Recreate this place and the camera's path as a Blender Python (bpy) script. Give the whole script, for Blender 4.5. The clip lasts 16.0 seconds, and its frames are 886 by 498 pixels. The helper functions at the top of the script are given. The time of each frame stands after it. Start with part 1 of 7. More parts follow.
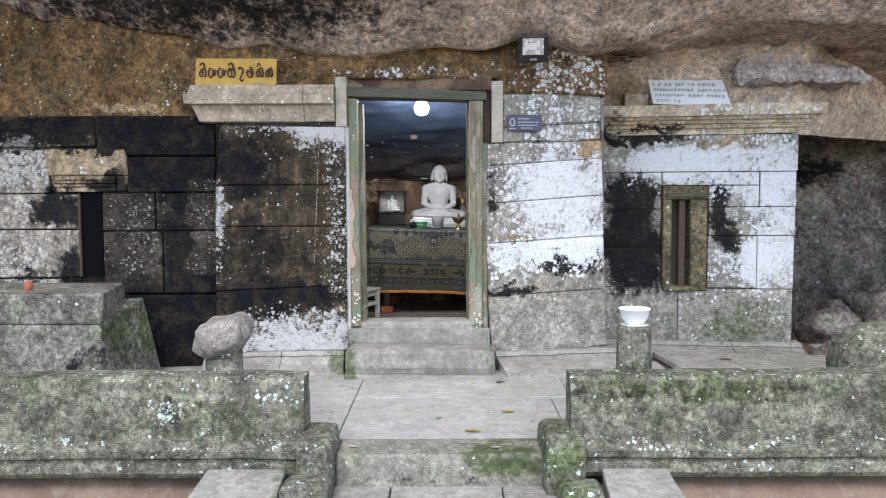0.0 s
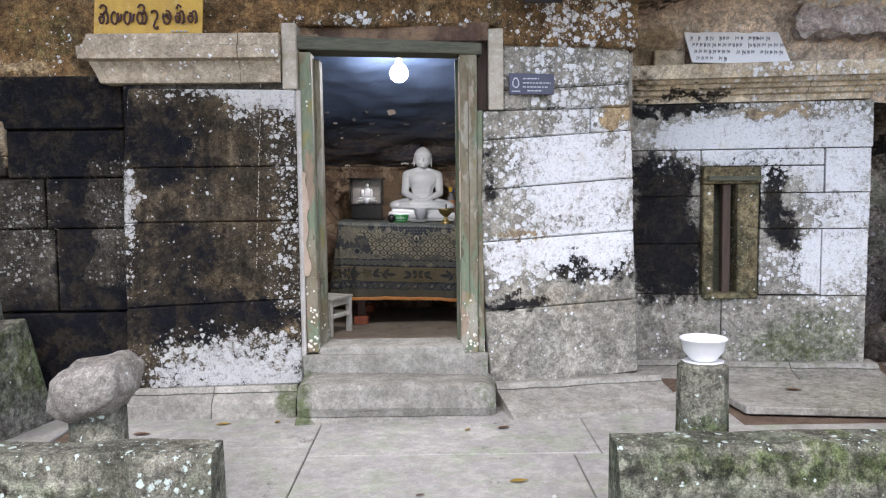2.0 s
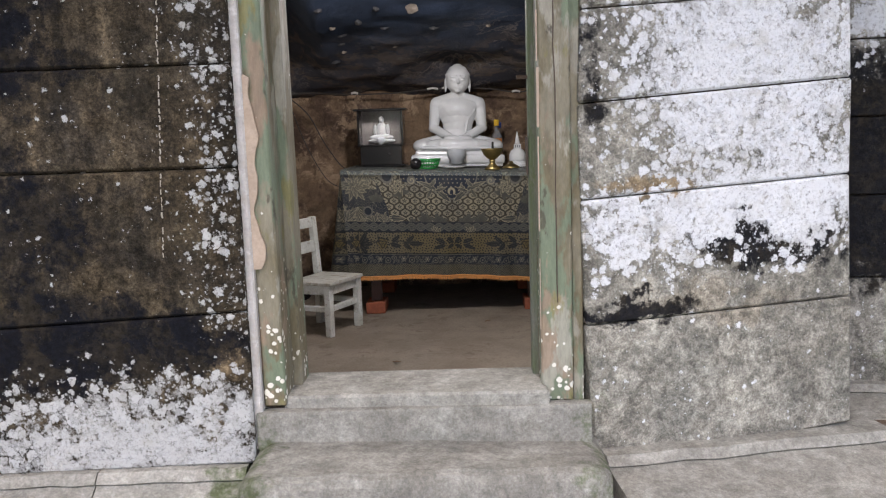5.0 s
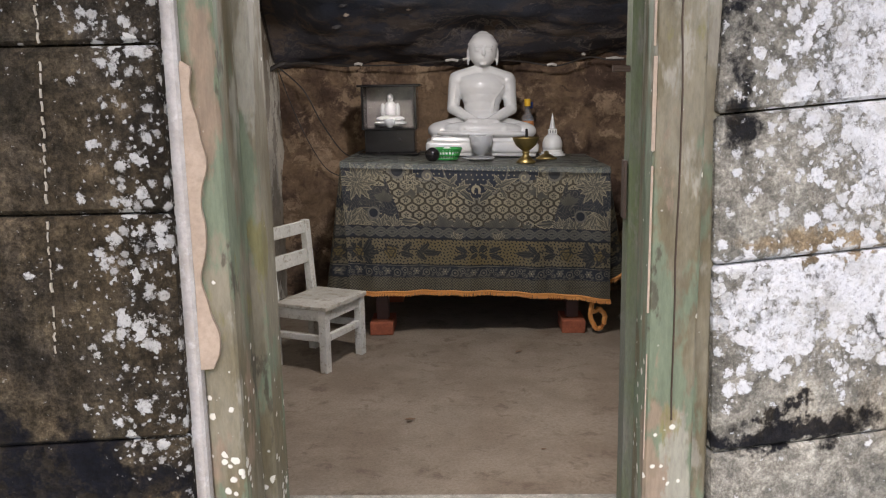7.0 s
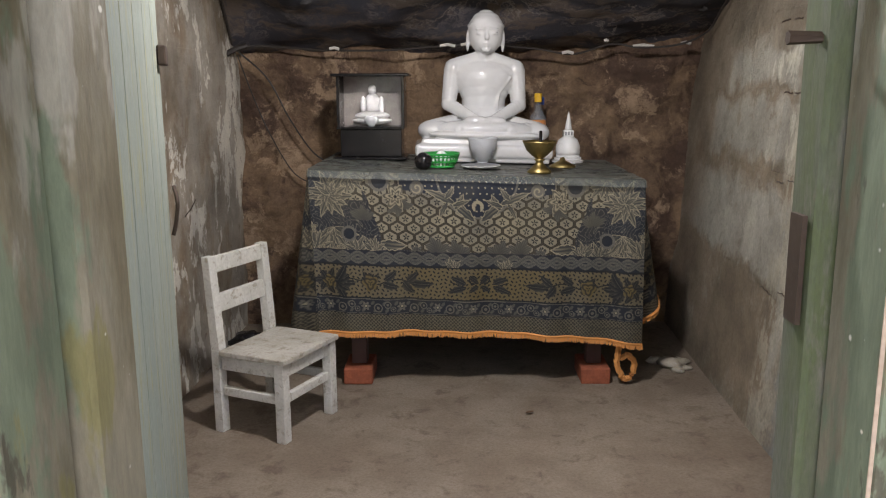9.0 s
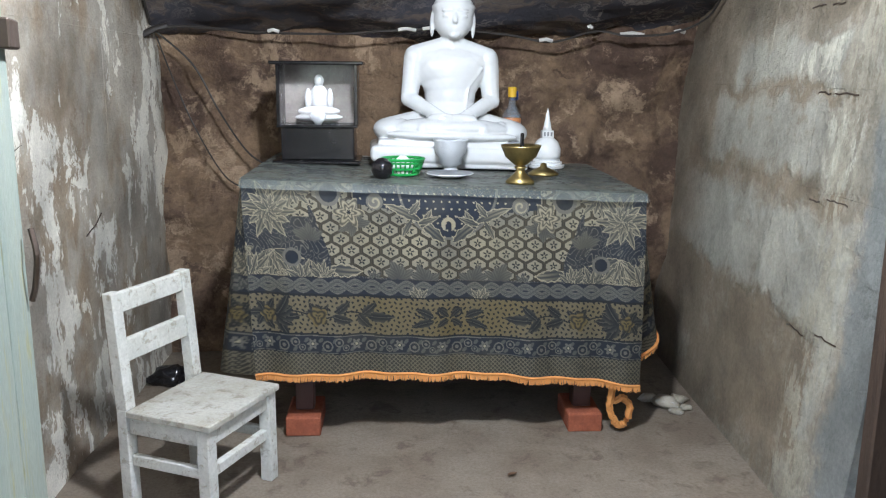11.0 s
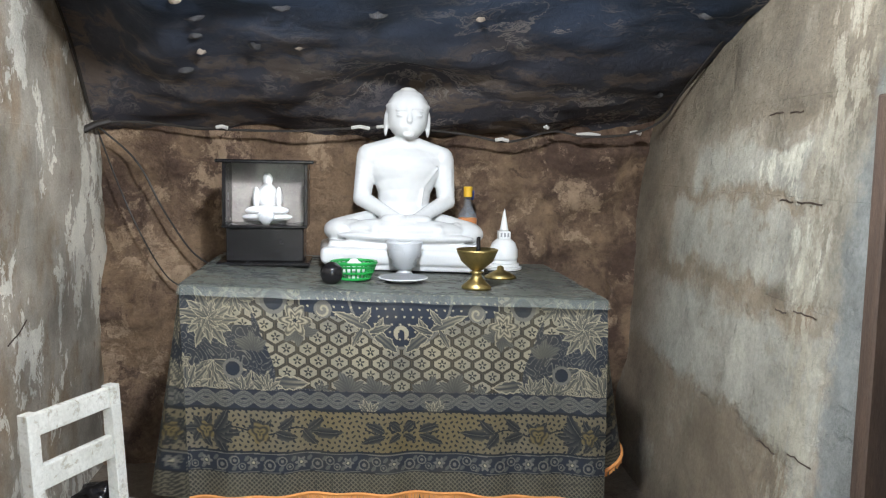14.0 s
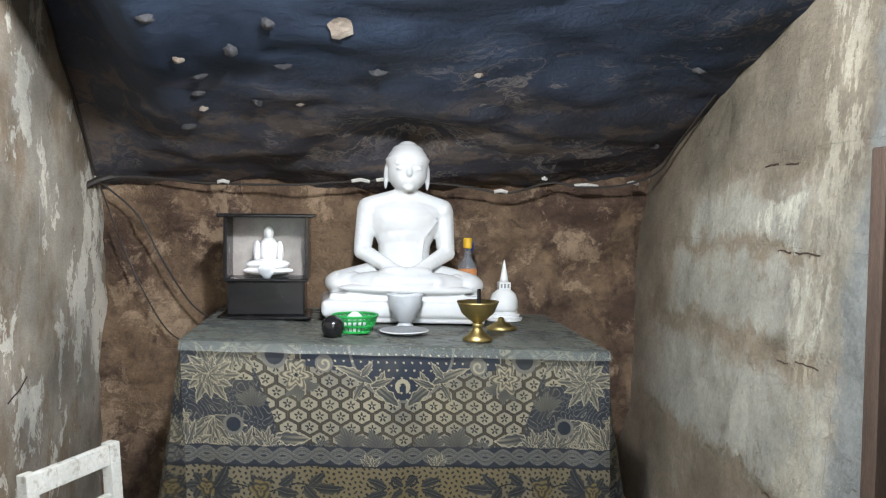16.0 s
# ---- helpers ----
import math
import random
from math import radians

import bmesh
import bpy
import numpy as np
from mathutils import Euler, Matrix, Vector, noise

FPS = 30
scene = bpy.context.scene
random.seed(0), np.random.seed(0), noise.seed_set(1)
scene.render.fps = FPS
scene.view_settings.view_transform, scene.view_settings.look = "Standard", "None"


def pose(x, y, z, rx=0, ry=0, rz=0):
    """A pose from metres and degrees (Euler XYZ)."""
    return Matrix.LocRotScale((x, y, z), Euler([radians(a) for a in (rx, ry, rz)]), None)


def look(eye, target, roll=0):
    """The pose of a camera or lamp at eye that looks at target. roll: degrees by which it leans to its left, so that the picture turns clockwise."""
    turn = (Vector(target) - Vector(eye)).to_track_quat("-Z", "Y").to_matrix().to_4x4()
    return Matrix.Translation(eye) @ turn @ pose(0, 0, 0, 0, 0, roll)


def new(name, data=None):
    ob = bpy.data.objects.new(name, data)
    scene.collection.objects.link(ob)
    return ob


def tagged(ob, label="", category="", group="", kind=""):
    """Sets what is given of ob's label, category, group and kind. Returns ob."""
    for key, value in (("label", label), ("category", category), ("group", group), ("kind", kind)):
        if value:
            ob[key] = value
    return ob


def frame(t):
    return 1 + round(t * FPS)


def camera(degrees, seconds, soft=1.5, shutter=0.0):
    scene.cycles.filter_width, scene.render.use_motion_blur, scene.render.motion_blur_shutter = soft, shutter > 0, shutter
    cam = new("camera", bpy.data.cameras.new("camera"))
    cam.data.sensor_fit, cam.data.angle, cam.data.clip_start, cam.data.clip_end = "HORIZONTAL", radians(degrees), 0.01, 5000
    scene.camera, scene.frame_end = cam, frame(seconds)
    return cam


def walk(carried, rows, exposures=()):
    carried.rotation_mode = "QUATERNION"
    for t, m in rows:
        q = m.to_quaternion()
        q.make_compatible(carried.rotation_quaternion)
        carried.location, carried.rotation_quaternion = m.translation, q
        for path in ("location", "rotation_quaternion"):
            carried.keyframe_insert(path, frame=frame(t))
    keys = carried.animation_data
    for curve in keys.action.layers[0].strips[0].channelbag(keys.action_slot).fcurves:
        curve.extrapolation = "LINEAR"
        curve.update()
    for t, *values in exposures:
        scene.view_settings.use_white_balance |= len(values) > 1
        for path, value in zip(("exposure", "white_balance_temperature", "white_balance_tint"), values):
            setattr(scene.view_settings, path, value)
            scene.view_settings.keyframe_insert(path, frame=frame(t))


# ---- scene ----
# ---------------------------------------------------------------- camera
cam = camera(55.9, 16.0, soft=1.15)
PATH = [
    (0, (0.052, -0.051, 1.491), (0.036, 1.945, 1.356), -0.3),
    (0.5, (0.049, 0.244, 1.465), (0.055, 2.239, 1.323), -0.7),
    (1, (0.089, 0.653, 1.458), (0.097, 2.648, 1.311), -0.8),
    (1.5, (0.073, 1.099, 1.439), (0.084, 3.093, 1.285), -0.7),
    (2, (0.066, 1.499, 1.433), (0.08, 3.493, 1.281), -0.7),
    (2.5, (0.107, 1.965, 1.458), (0.071, 3.959, 1.308), -0.8),
    (3, (0.07, 2.281, 1.373), (0.007, 4.275, 1.223), -0.8),
    (3.5, (-0.007, 2.658, 1.302), (-0.068, 4.648, 1.106), -1.2),
    (4, (-0.002, 3.085, 1.287), (-0.069, 5.072, 1.071), -1.7),
    (4.2, (-0.01, 3.236, 1.275), (-0.074, 5.223, 1.053), -1.8),
    (6.3, (-0.115, 4.586, 1.404), (-0.155, 6.556, 1.064), -1.5),
    (6.5, (-0.153, 4.687, 1.386), (-0.192, 6.659, 1.055), -1.0),
    (7, (-0.171, 4.812, 1.453), (-0.232, 6.778, 1.088), -1.1),
    (7.5, (-0.149, 5.001, 1.454), (-0.214, 6.965, 1.082), -1.0),
    (8, (-0.137, 5.225, 1.462), (-0.222, 7.187, 1.081), -0.9),
    (8.5, (-0.171, 5.477, 1.438), (-0.25, 7.439, 1.056), -0.5),
    (8.7, (-0.196, 5.578, 1.442), (-0.252, 7.541, 1.063), -0.4),
    (10.8, (-0.287, 6.327, 1.461), (-0.251, 8.284, 1.049), 0.1),
    (11, (-0.308, 6.352, 1.469), (-0.198, 8.307, 1.058), 0.5),
    (11.5, (-0.303, 6.412, 1.487), (-0.107, 8.363, 1.096), 1.1),
    (12, (-0.303, 6.459, 1.499), (-0.093, 8.422, 1.183), 1.1),
    (12.5, (-0.295, 6.484, 1.509), (-0.086, 8.455, 1.245), 1.1),
    (13, (-0.292, 6.495, 1.513), (-0.076, 8.469, 1.281), 1.2),
    (13.5, (-0.289, 6.504, 1.515), (-0.075, 8.482, 1.307), 1.2),
    (14, (-0.288, 6.508, 1.522), (-0.074, 8.486, 1.313), 1.1),
    (14.5, (-0.289, 6.507, 1.531), (-0.074, 8.486, 1.34), 1.1),
    (15, (-0.29, 6.505, 1.541), (-0.073, 8.488, 1.386), 0.9),
    (15.5, (-0.289, 6.503, 1.549), (-0.072, 8.488, 1.431), 0.7),
    (16, (-0.297, 6.497, 1.543), (-0.08, 8.483, 1.446), 0.6),
]
walk(cam, [(t, look(eye, target, roll)) for t, eye, target, roll in PATH],
     [(0, 1.68, 6350, 15), (2.5, 1.6, 6550, 18), (4.2, 1.5, 6650, 18), (6.3, 1.62, 7000, 20), (8.5, 1.75, 7150, 20), (10.8, 2.6, 6000, 11), (12, 2.75, 6200, 11), (16, 2.7, 6300, 11)])

# ---------------------------------------------------------------- light
world = bpy.data.worlds.new("sky")
scene.world = world
world.use_nodes = True
wn = world.node_tree.nodes
sky = wn.new("ShaderNodeTexSky")
sky.sky_type = "NISHITA"
sky.sun_disc = False
sky.sun_elevation, sky.sun_rotation = radians(48), radians(157)
world.node_tree.links.new(sky.outputs[0], wn["Background"].inputs[0])
wn["Background"].inputs[1].default_value = 0.15
sun = new("sun", bpy.data.lights.new("sun", "SUN"))
sun.data.energy, sun.data.angle, sun.data.color = 1.15, radians(25), (1.0, 0.96, 0.9)
sun.matrix_world = look((-2.5, -6, 7.2), (0, 0, 0))
bulb_light = new("bulb_light", bpy.data.lights.new("bulb_light", "POINT"))
bulb_light.data.energy, bulb_light.data.shadow_soft_size, bulb_light.data.color = 13.5, 0.065, (0.93, 0.97, 1.0)
bulb_light.location = (-0.21, 8.0, 2.29)


# ---------------------------------------------------------------- node helpers
class Mat:
    """A node material written in short calls."""

    def __init__(self, name):
        self.m = bpy.data.materials.new(name)
        self.m.use_nodes = True
        self.t = self.m.node_tree
        self.b = self.t.nodes["Principled BSDF"]
        self.geo = self.t.nodes.new("ShaderNodeNewGeometry")
        self.pos = self.geo.outputs["Position"]

    def put(self, sock, v):
        if isinstance(v, bpy.types.NodeSocket):
            self.t.links.new(v, sock)
        elif isinstance(v, (tuple, list)) and len(v) == 3 and sock.type == "RGBA":
            sock.default_value = (*v, 1)
        else:
            sock.default_value = v

    def math(self, op, a, b=0.0, c=None):
        n = self.t.nodes.new("ShaderNodeMath")
        n.operation = op
        self.put(n.inputs[0], a)
        self.put(n.inputs[1], b)
        if c is not None:
            self.put(n.inputs[2], c)
        return n.outputs[0]

    def vec(self, op, a, b=(0, 0, 0), scale=None):
        n = self.t.nodes.new("ShaderNodeVectorMath")
        n.operation = op
        self.put(n.inputs[0], a)
        if scale is None:
            self.put(n.inputs[1], b)
        else:
            self.put(n.inputs["Scale"], scale)
        return n.outputs["Value"] if op in ("LENGTH", "DISTANCE", "DOT_PRODUCT") else n.outputs[0]

    def noise(self, scale, detail=4, rough=0.6, vector=None, color=False, distort=0.0):
        n = self.t.nodes.new("ShaderNodeTexNoise")
        self.put(n.inputs["Vector"], vector or self.pos)
        n.inputs["Scale"].default_value, n.inputs["Detail"].default_value = scale, detail
        n.inputs["Roughness"].default_value, n.inputs["Distortion"].default_value = rough, distort
        return n.outputs["Color" if color else "Fac"]

    def cells(self, scale, vector=None, feature="F1"):
        n = self.t.nodes.new("ShaderNodeTexVoronoi")
        n.feature = feature
        self.put(n.inputs["Vector"], vector or self.pos)
        n.inputs["Scale"].default_value = scale
        return n

    def ramp(self, v, a, b, lo=0.0, hi=1.0):
        n = self.t.nodes.new("ShaderNodeMapRange")
        n.interpolation_type = "SMOOTHSTEP"
        for i, x in enumerate((v, a, b, lo, hi)):
            self.put(n.inputs[i], x)
        return n.outputs[0]

    def mix(self, f, a, b, how="MIX"):
        n = self.t.nodes.new("ShaderNodeMix")
        n.data_type, n.blend_type = "RGBA", how
        self.put(n.inputs[0], f)
        self.put(n.inputs[6], a)
        self.put(n.inputs[7], b)
        return n.outputs[2]

    def attr(self, name):
        n = self.t.nodes.new("ShaderNodeAttribute")
        n.attribute_name = name
        return n.outputs["Color"]

    def each(self):
        return self.t.nodes.new("ShaderNodeObjectInfo").outputs["Random"]

    def blobs(self, rows, vector):
        """The sum of soft patches: x, z, half width, half height, strength."""
        total = None
        flat = self.vec("MULTIPLY", vector, (1, 0, 1))
        for x, z, rx, rz, k in rows:
            d = self.vec("LENGTH", self.vec("MULTIPLY", self.vec("SUBTRACT", flat, (x, 0, z)), (1 / rx, 0, 1 / rz)))
            v = self.ramp(d, 0.3, 1.35, k, 0.0)
            total = v if total is None else self.math("ADD", total, v)
        return total

    def out(self, color, rough=0.8, height=None, depth=0.01, strength=0.6, metal=0.0, **more):
        self.put(self.b.inputs["Base Color"], color)
        self.put(self.b.inputs["Roughness"], rough)
        self.put(self.b.inputs["Metallic"], metal)
        for k, v in more.items():
            self.put(self.b.inputs[k.replace("_", " ")], v)
        if height is not None:
            n = self.t.nodes.new("ShaderNodeBump")
            n.inputs["Strength"].default_value, n.inputs["Distance"].default_value = strength, depth
            self.put(n.inputs["Height"], height)
            self.t.links.new(n.outputs[0], self.b.inputs["Normal"])
        return self.m


def stone(name, c1, c2, lichen=0.1, patches=(), black=(), moss=(), tan=(), white=(0.68, 0.69, 0.69),
          dark=(0.0045, 0.005, 0.0075), spot=30, each=0.25, bump=0.012, cluster=0.8, run=0.0, contrast=1.0, hue=(0.8, 1.0, 0.62)):
    """Weathered stone: clouds of three tones, lichen in sheets and round spots, black for algae and for the cliff
    rock's painted shade, moss.
    """
    m = Mat(name)
    half = (0.5, 0.5, 0.5)
    warp = m.vec("ADD", m.pos, m.vec("SCALE", m.vec("SUBTRACT", m.noise(5, 5, 0.65, color=True), half), scale=0.42))
    fines = m.noise(70, 6, 0.7)
    mean = sum(c1 + c2) / 6
    col = m.mix(m.ramp(m.noise(6, 6, 0.68), 0.34, 0.66), c1, c2)
    col = m.mix(m.ramp(m.noise(4.5, 7, 0.7, m.vec("ADD", warp, (3, 7, 1))), 0.47, 0.64, 0, 0.6), col, tuple(mean * h for h in hue))
    col = m.mix(m.ramp(fines, 0.35, 0.75, 0.0, 0.4), col, tuple(c * 0.45 for c in c1))
    col = m.mix(each, col, m.mix(m.each(), tuple(c * 0.55 for c in c1), tuple(min(0.7, c * 1.5) for c in c2)))
    kt = None
    if tan:
        kt = m.ramp(m.blobs(tan, warp), 0.3, 0.7)
        col = m.mix(kt, col, m.mix(m.noise(25, 5), (0.2, 0.135, 0.07), (0.34, 0.26, 0.16)))
    if moss:
        k = m.math("ADD", m.blobs(moss, warp), m.math("MULTIPLY", m.math("SUBTRACT", m.noise(22, 5, 0.7), 0.5), 1.4))
        col = m.mix(m.ramp(k, 0.35, 0.95, 0, 0.85), col, m.mix(fines, (0.025, 0.04, 0.012), (0.1, 0.13, 0.045)))
    grit = m.noise(130, 7, 0.78)
    col = m.mix(contrast, col, m.mix(1.0, col, m.ramp(grit, 0.34, 0.66, 0.55, 1.42), "MULTIPLY"))
    col = m.mix(contrast, col, m.mix(1.0, col, m.ramp(m.noise(26, 8, 0.75, distort=0.4), 0.32, 0.68, 0.42, 1.6), "MULTIPLY"))
    col = m.mix(contrast * 0.8, col, m.mix(1.0, col, m.ramp(m.noise(9, 6, 0.68, warp), 0.34, 0.66, 0.5, 1.5), "MULTIPLY"))
    col = m.mix(contrast * 0.6, col, m.mix(1.0, col, m.ramp(m.noise(2.2, 5, 0.6), 0.3, 0.7, 0.55, 1.4), "MULTIPLY"))
    if run:
        streak = m.noise(5, 6, 0.7, m.vec("MULTIPLY", m.pos, (2.6, 2.6, 0.35)))
        col = m.mix(run, col, m.mix(1.0, col, m.ramp(streak, 0.35, 0.65, 0.5, 1.35), "MULTIPLY"))
    kb = None
    if black:
        kb = m.math("ADD", m.blobs(black, warp), m.math("MULTIPLY", m.math("SUBTRACT", m.noise(22, 7, 0.78), 0.5), 1.5))
        kb = m.math("ADD", kb, m.math("MULTIPLY", m.math("SUBTRACT", m.noise(7, 5, 0.65, m.vec("ADD", m.pos, (9, 2, 4))), 0.5), 1.1))
        # soot tints all black rows, the cliff rock's painted shade among them
        soot = m.mix(m.ramp(m.noise(7, 6, 0.7, warp), 0.45, 0.62), dark, (0.021, 0.017, 0.012))
        col = m.mix(m.ramp(kb, 0.22, 0.72, 0, 0.97), col, m.mix(1.0, soot, m.ramp(m.noise(40, 6, 0.75), 0.3, 0.7, 0.5, 1.7), "MULTIPLY"))
    h = m.math("ADD", m.math("MULTIPLY", fines, 0.8), m.noise(14, 5, 0.6))
    h = m.math("ADD", h, m.math("MULTIPLY", grit, 0.3))
    if lichen > 0:
        k = m.math("SUBTRACT", lichen, 0.05) if not patches else m.math("ADD", m.blobs(patches, warp), lichen - 0.05)
        k = m.math("ADD", k, m.math("MULTIPLY", m.math("SUBTRACT", m.noise(8, 5, 0.65), 0.5), cluster))
        if kb is not None:
            k = m.math("SUBTRACT", k, m.ramp(kb, 0.3, 1.0, 0, 0.3))
        if kt is not None:
            k = m.math("SUBTRACT", k, m.math("MULTIPLY", kt, 0.45))
        wear = m.math("MULTIPLY", m.math("SUBTRACT", m.noise(30, 9, 0.82), 0.5), 2.0)
        spots = m.ramp(m.math("ADD", k, wear), 0.62, 0.86)
        for sc, w in ((spot, 0.95), (spot * 2.3, 0.62)):
            off = m.vec("SCALE", m.vec("SUBTRACT", m.noise(sc * 1.6, 4, 0.75, color=True), half), scale=1.2 / sc)
            v = m.cells(sc, m.vec("ADD", m.pos, off))
            own = m.math("MULTIPLY", m.math("SUBTRACT", m.vec("DOT_PRODUCT", v.outputs["Color"], (0.6, 0.4, 0.0)), 0.5), 0.8)
            s = m.math("SUBTRACT", m.math("MULTIPLY", m.math("ADD", k, own), w), v.outputs["Distance"])
            spots = m.math("MAXIMUM", spots, m.math("MULTIPLY", m.ramp(s, 0.0, 0.16), m.ramp(own, -0.3, 0.3, 0.5, 1.0)))
        tone = m.mix(m.ramp(m.noise(90, 7, 0.8), 0.3, 0.5), tuple(c * 0.4 for c in white), white)
        tone = m.mix(m.ramp(m.noise(11, 6, 0.7), 0.5, 0.72, 0, 0.5), tone, tuple(w * t for w, t in zip(white, (0.66, 0.63, 0.54))))
        col = m.mix(m.math("MULTIPLY", spots, m.ramp(m.noise(38, 8, 0.8), 0.34, 0.47, 0.25, 1.0)), col, tone)
        h = m.math("ADD", h, m.math("MULTIPLY", spots, 0.3))
    return m.out(col, m.math("SUBTRACT", 0.97, m.math("MULTIPLY", fines, 0.15)), h, bump, 0.8, Specular_IOR_Level=0.12)


def mottled(name, c1, c2, c3=None, scale=8, rough=0.8, bump=0.006, stretch=(1, 1, 1), spread=(0.35, 0.65), fine=90, spots=None, metal=0.0, gloss=0.3):
    """Two tones in clouds, grain of a third, an optional share of spots."""
    m = Mat(name)
    p = m.vec("MULTIPLY", m.pos, stretch)
    col = m.mix(m.ramp(m.noise(scale, 6, 0.66, p), *spread), c1, c2)
    g = m.noise(fine, 5, 0.7, p)
    if c3:
        col = m.mix(m.ramp(m.noise(scale * 3.1, 5, 0.7, p, distort=0.4), 0.52, 0.68, 0, 0.85), col, c3)
    col = m.mix(m.ramp(g, 0.35, 0.75, 0, 0.4), col, tuple(c * 0.5 for c in c1))
    if spots:
        v = m.cells(spots[0])
        own = m.ramp(m.math("SUBTRACT", m.math("ADD", m.vec("DOT_PRODUCT", v.outputs["Color"], (0.5, 0.5, 0)), m.math("MULTIPLY", m.noise(2.2, 2), 0.5)), v.outputs["Distance"]), spots[1], spots[1] + 0.08)
        col = m.mix(own, col, spots[2])
    return m.out(col, m.ramp(g, 0.2, 0.8, rough - 0.1, rough + 0.08), m.math("ADD", m.math("MULTIPLY", g, 0.5), m.noise(scale * 2, 5, 0.65, p)), bump, 0.6, metal, Specular_IOR_Level=gloss)


def plain(name, c, rough=0.5, metal=0.0, wear=0.15, **more):
    m = Mat(name)
    g = m.noise(45, 5, 0.7)
    return m.out(m.mix(m.ramp(g, 0.35, 0.8, 0, wear * 2), c, tuple(x * 0.55 for x in c)), m.ramp(m.noise(18, 4), 0.3, 0.7, max(0.02, rough - 0.06), rough + 0.08), g, 0.001, 0.3, metal, **more)


def glass(name, tint=(1, 1, 1), rough=0.02):
    m = Mat(name)
    return m.out(tint, rough, Transmission_Weight=1.0, IOR=1.45)


def glow(name, c, power):
    m = Mat(name)
    m.b.inputs["Emission Color"].default_value = (*c, 1)
    m.b.inputs["Emission Strength"].default_value = power
    return m.m


# ---------------------------------------------------------------- materials
M_PIL_L = stone("dark_pilaster_stone", (0.082, 0.062, 0.037), (0.026, 0.0225, 0.018), 0.08, run=0.7, white=(0.47, 0.47, 0.45), hue=(1.1, 0.92, 0.58),
                patches=((-1.18, 0.22, 0.6, 0.46, 0.85), (-0.86, 1.98, 0.36, 0.2, 0.75), (-0.8, 1.2, 0.16, 0.9, 0.4),
                         (-1.3, 2.02, 0.7, 0.08, 0.5), (-1.74, 1.4, 0.08, 0.24, 0.7), (-1.75, 0.95, 0.06, 0.34, 0.45)),
                black=((-1.45, 0.66, 0.5, 0.2, 0.75), (-1.0, 0.68, 0.5, 0.13, 0.7), (-1.55, 1.75, 0.35, 0.26, 0.7), (-1.5, 1.1, 0.45, 0.3, 0.6), (-1.3, 1.5, 0.4, 0.12, 0.45)),
                tan=((-0.82, 0.62, 0.11, 0.19, 0.5), (-0.95, 1.3, 0.18, 0.5, 0.3)), each=0.14, spot=34)
M_PIL_R = stone("white_lichen_stone", (0.2, 0.195, 0.165), (0.31, 0.29, 0.24), 0.1, contrast=0.75, hue=(1.04, 0.98, 0.82),
                patches=((0.95, 1.5, 0.64, 0.46, 0.82), (0.66, 0.98, 0.5, 0.2, 0.72), (1.2, 1.0, 0.3, 0.22, 0.62), (0.95, 2.12, 0.5, 0.25, 0.45)),
                black=((1.03, 0.92, 0.36, 0.09, 0.95), (0.37, 1.5, 0.06, 0.22, 0.6), (0.55, 0.7, 0.25, 0.05, 0.9), (1.28, 0.8, 0.12, 0.06, 0.4)),
                tan=((0.8, 0.72, 0.6, 0.09, 0.42), (1.2, 1.85, 0.16, 0.07, 1.0), (0.6, 1.12, 0.3, 0.05, 0.6)), moss=((0.4, 0.35, 0.1, 0.3, 0.4),), each=0.06, spot=30)
M_BAY = stone("bay_lichen_stone", (0.23, 0.22, 0.19), (0.33, 0.31, 0.26), 0.14, contrast=0.75, hue=(1.04, 0.98, 0.82),
              patches=((2.6, 1.7, 1.0, 0.36, 0.72), (2.95, 1.05, 0.34, 0.55, 0.72), (1.95, 1.74, 0.5, 0.14, 0.6), (2.62, 0.82, 0.3, 0.22, 0.5)),
              black=((1.7, 0.95, 0.32, 0.42, 1.25), (1.7, 1.45, 0.34, 0.24, 0.75), (1.8, 1.98, 0.55, 0.07, 0.9), (2.44, 1.28, 0.12, 0.26, 0.85), (2.54, 1.08, 0.14, 0.14, 0.6), (2.64, 0.86, 0.16, 0.2, 0.5), (2.5, 1.5, 0.2, 0.08, 0.35), (2.3, 1.6, 0.4, 0.07, 0.45)),
              tan=((2.5, 1.92, 0.5, 0.06, 0.6), (3.0, 1.4, 0.1, 0.2, 0.35)),
              moss=((2.75, 0.3, 0.45, 0.34, 0.7), (2.0, 0.25, 0.6, 0.2, 0.5)), each=0.06, spot=30)
M_WALL_L = stone("black_stained_stone", (0.03, 0.026, 0.019), (0.062, 0.054, 0.042), 0.12, hue=(1.05, 0.93, 0.7), run=0.5, white=(0.27, 0.27, 0.25),
                 patches=((-3.3, 1.7, 0.5, 0.3, 0.7), (-3.4, 1.02, 0.5, 0.28, 0.55), (-2.35, 1.2, 0.24, 0.36, 0.25), (-1.88, 1.25, 0.16, 0.42, 0.2)),
                 black=((-2.15, 1.78, 0.55, 0.3, 1.3), (-2.05, 0.42, 0.7, 0.46, 1.7), (-2.1, 1.2, 0.12, 0.5, 1.1), (-3.0, 2.0, 1.5, 0.12, 1.3), (-2.95, 1.3, 0.26, 0.24, 1.0), (-3.0, 0.9, 0.4, 0.16, 0.5)),
                 tan=((-2.95, 1.1, 0.12, 0.3, 0.5),), each=0.1, spot=46, bump=0.016)
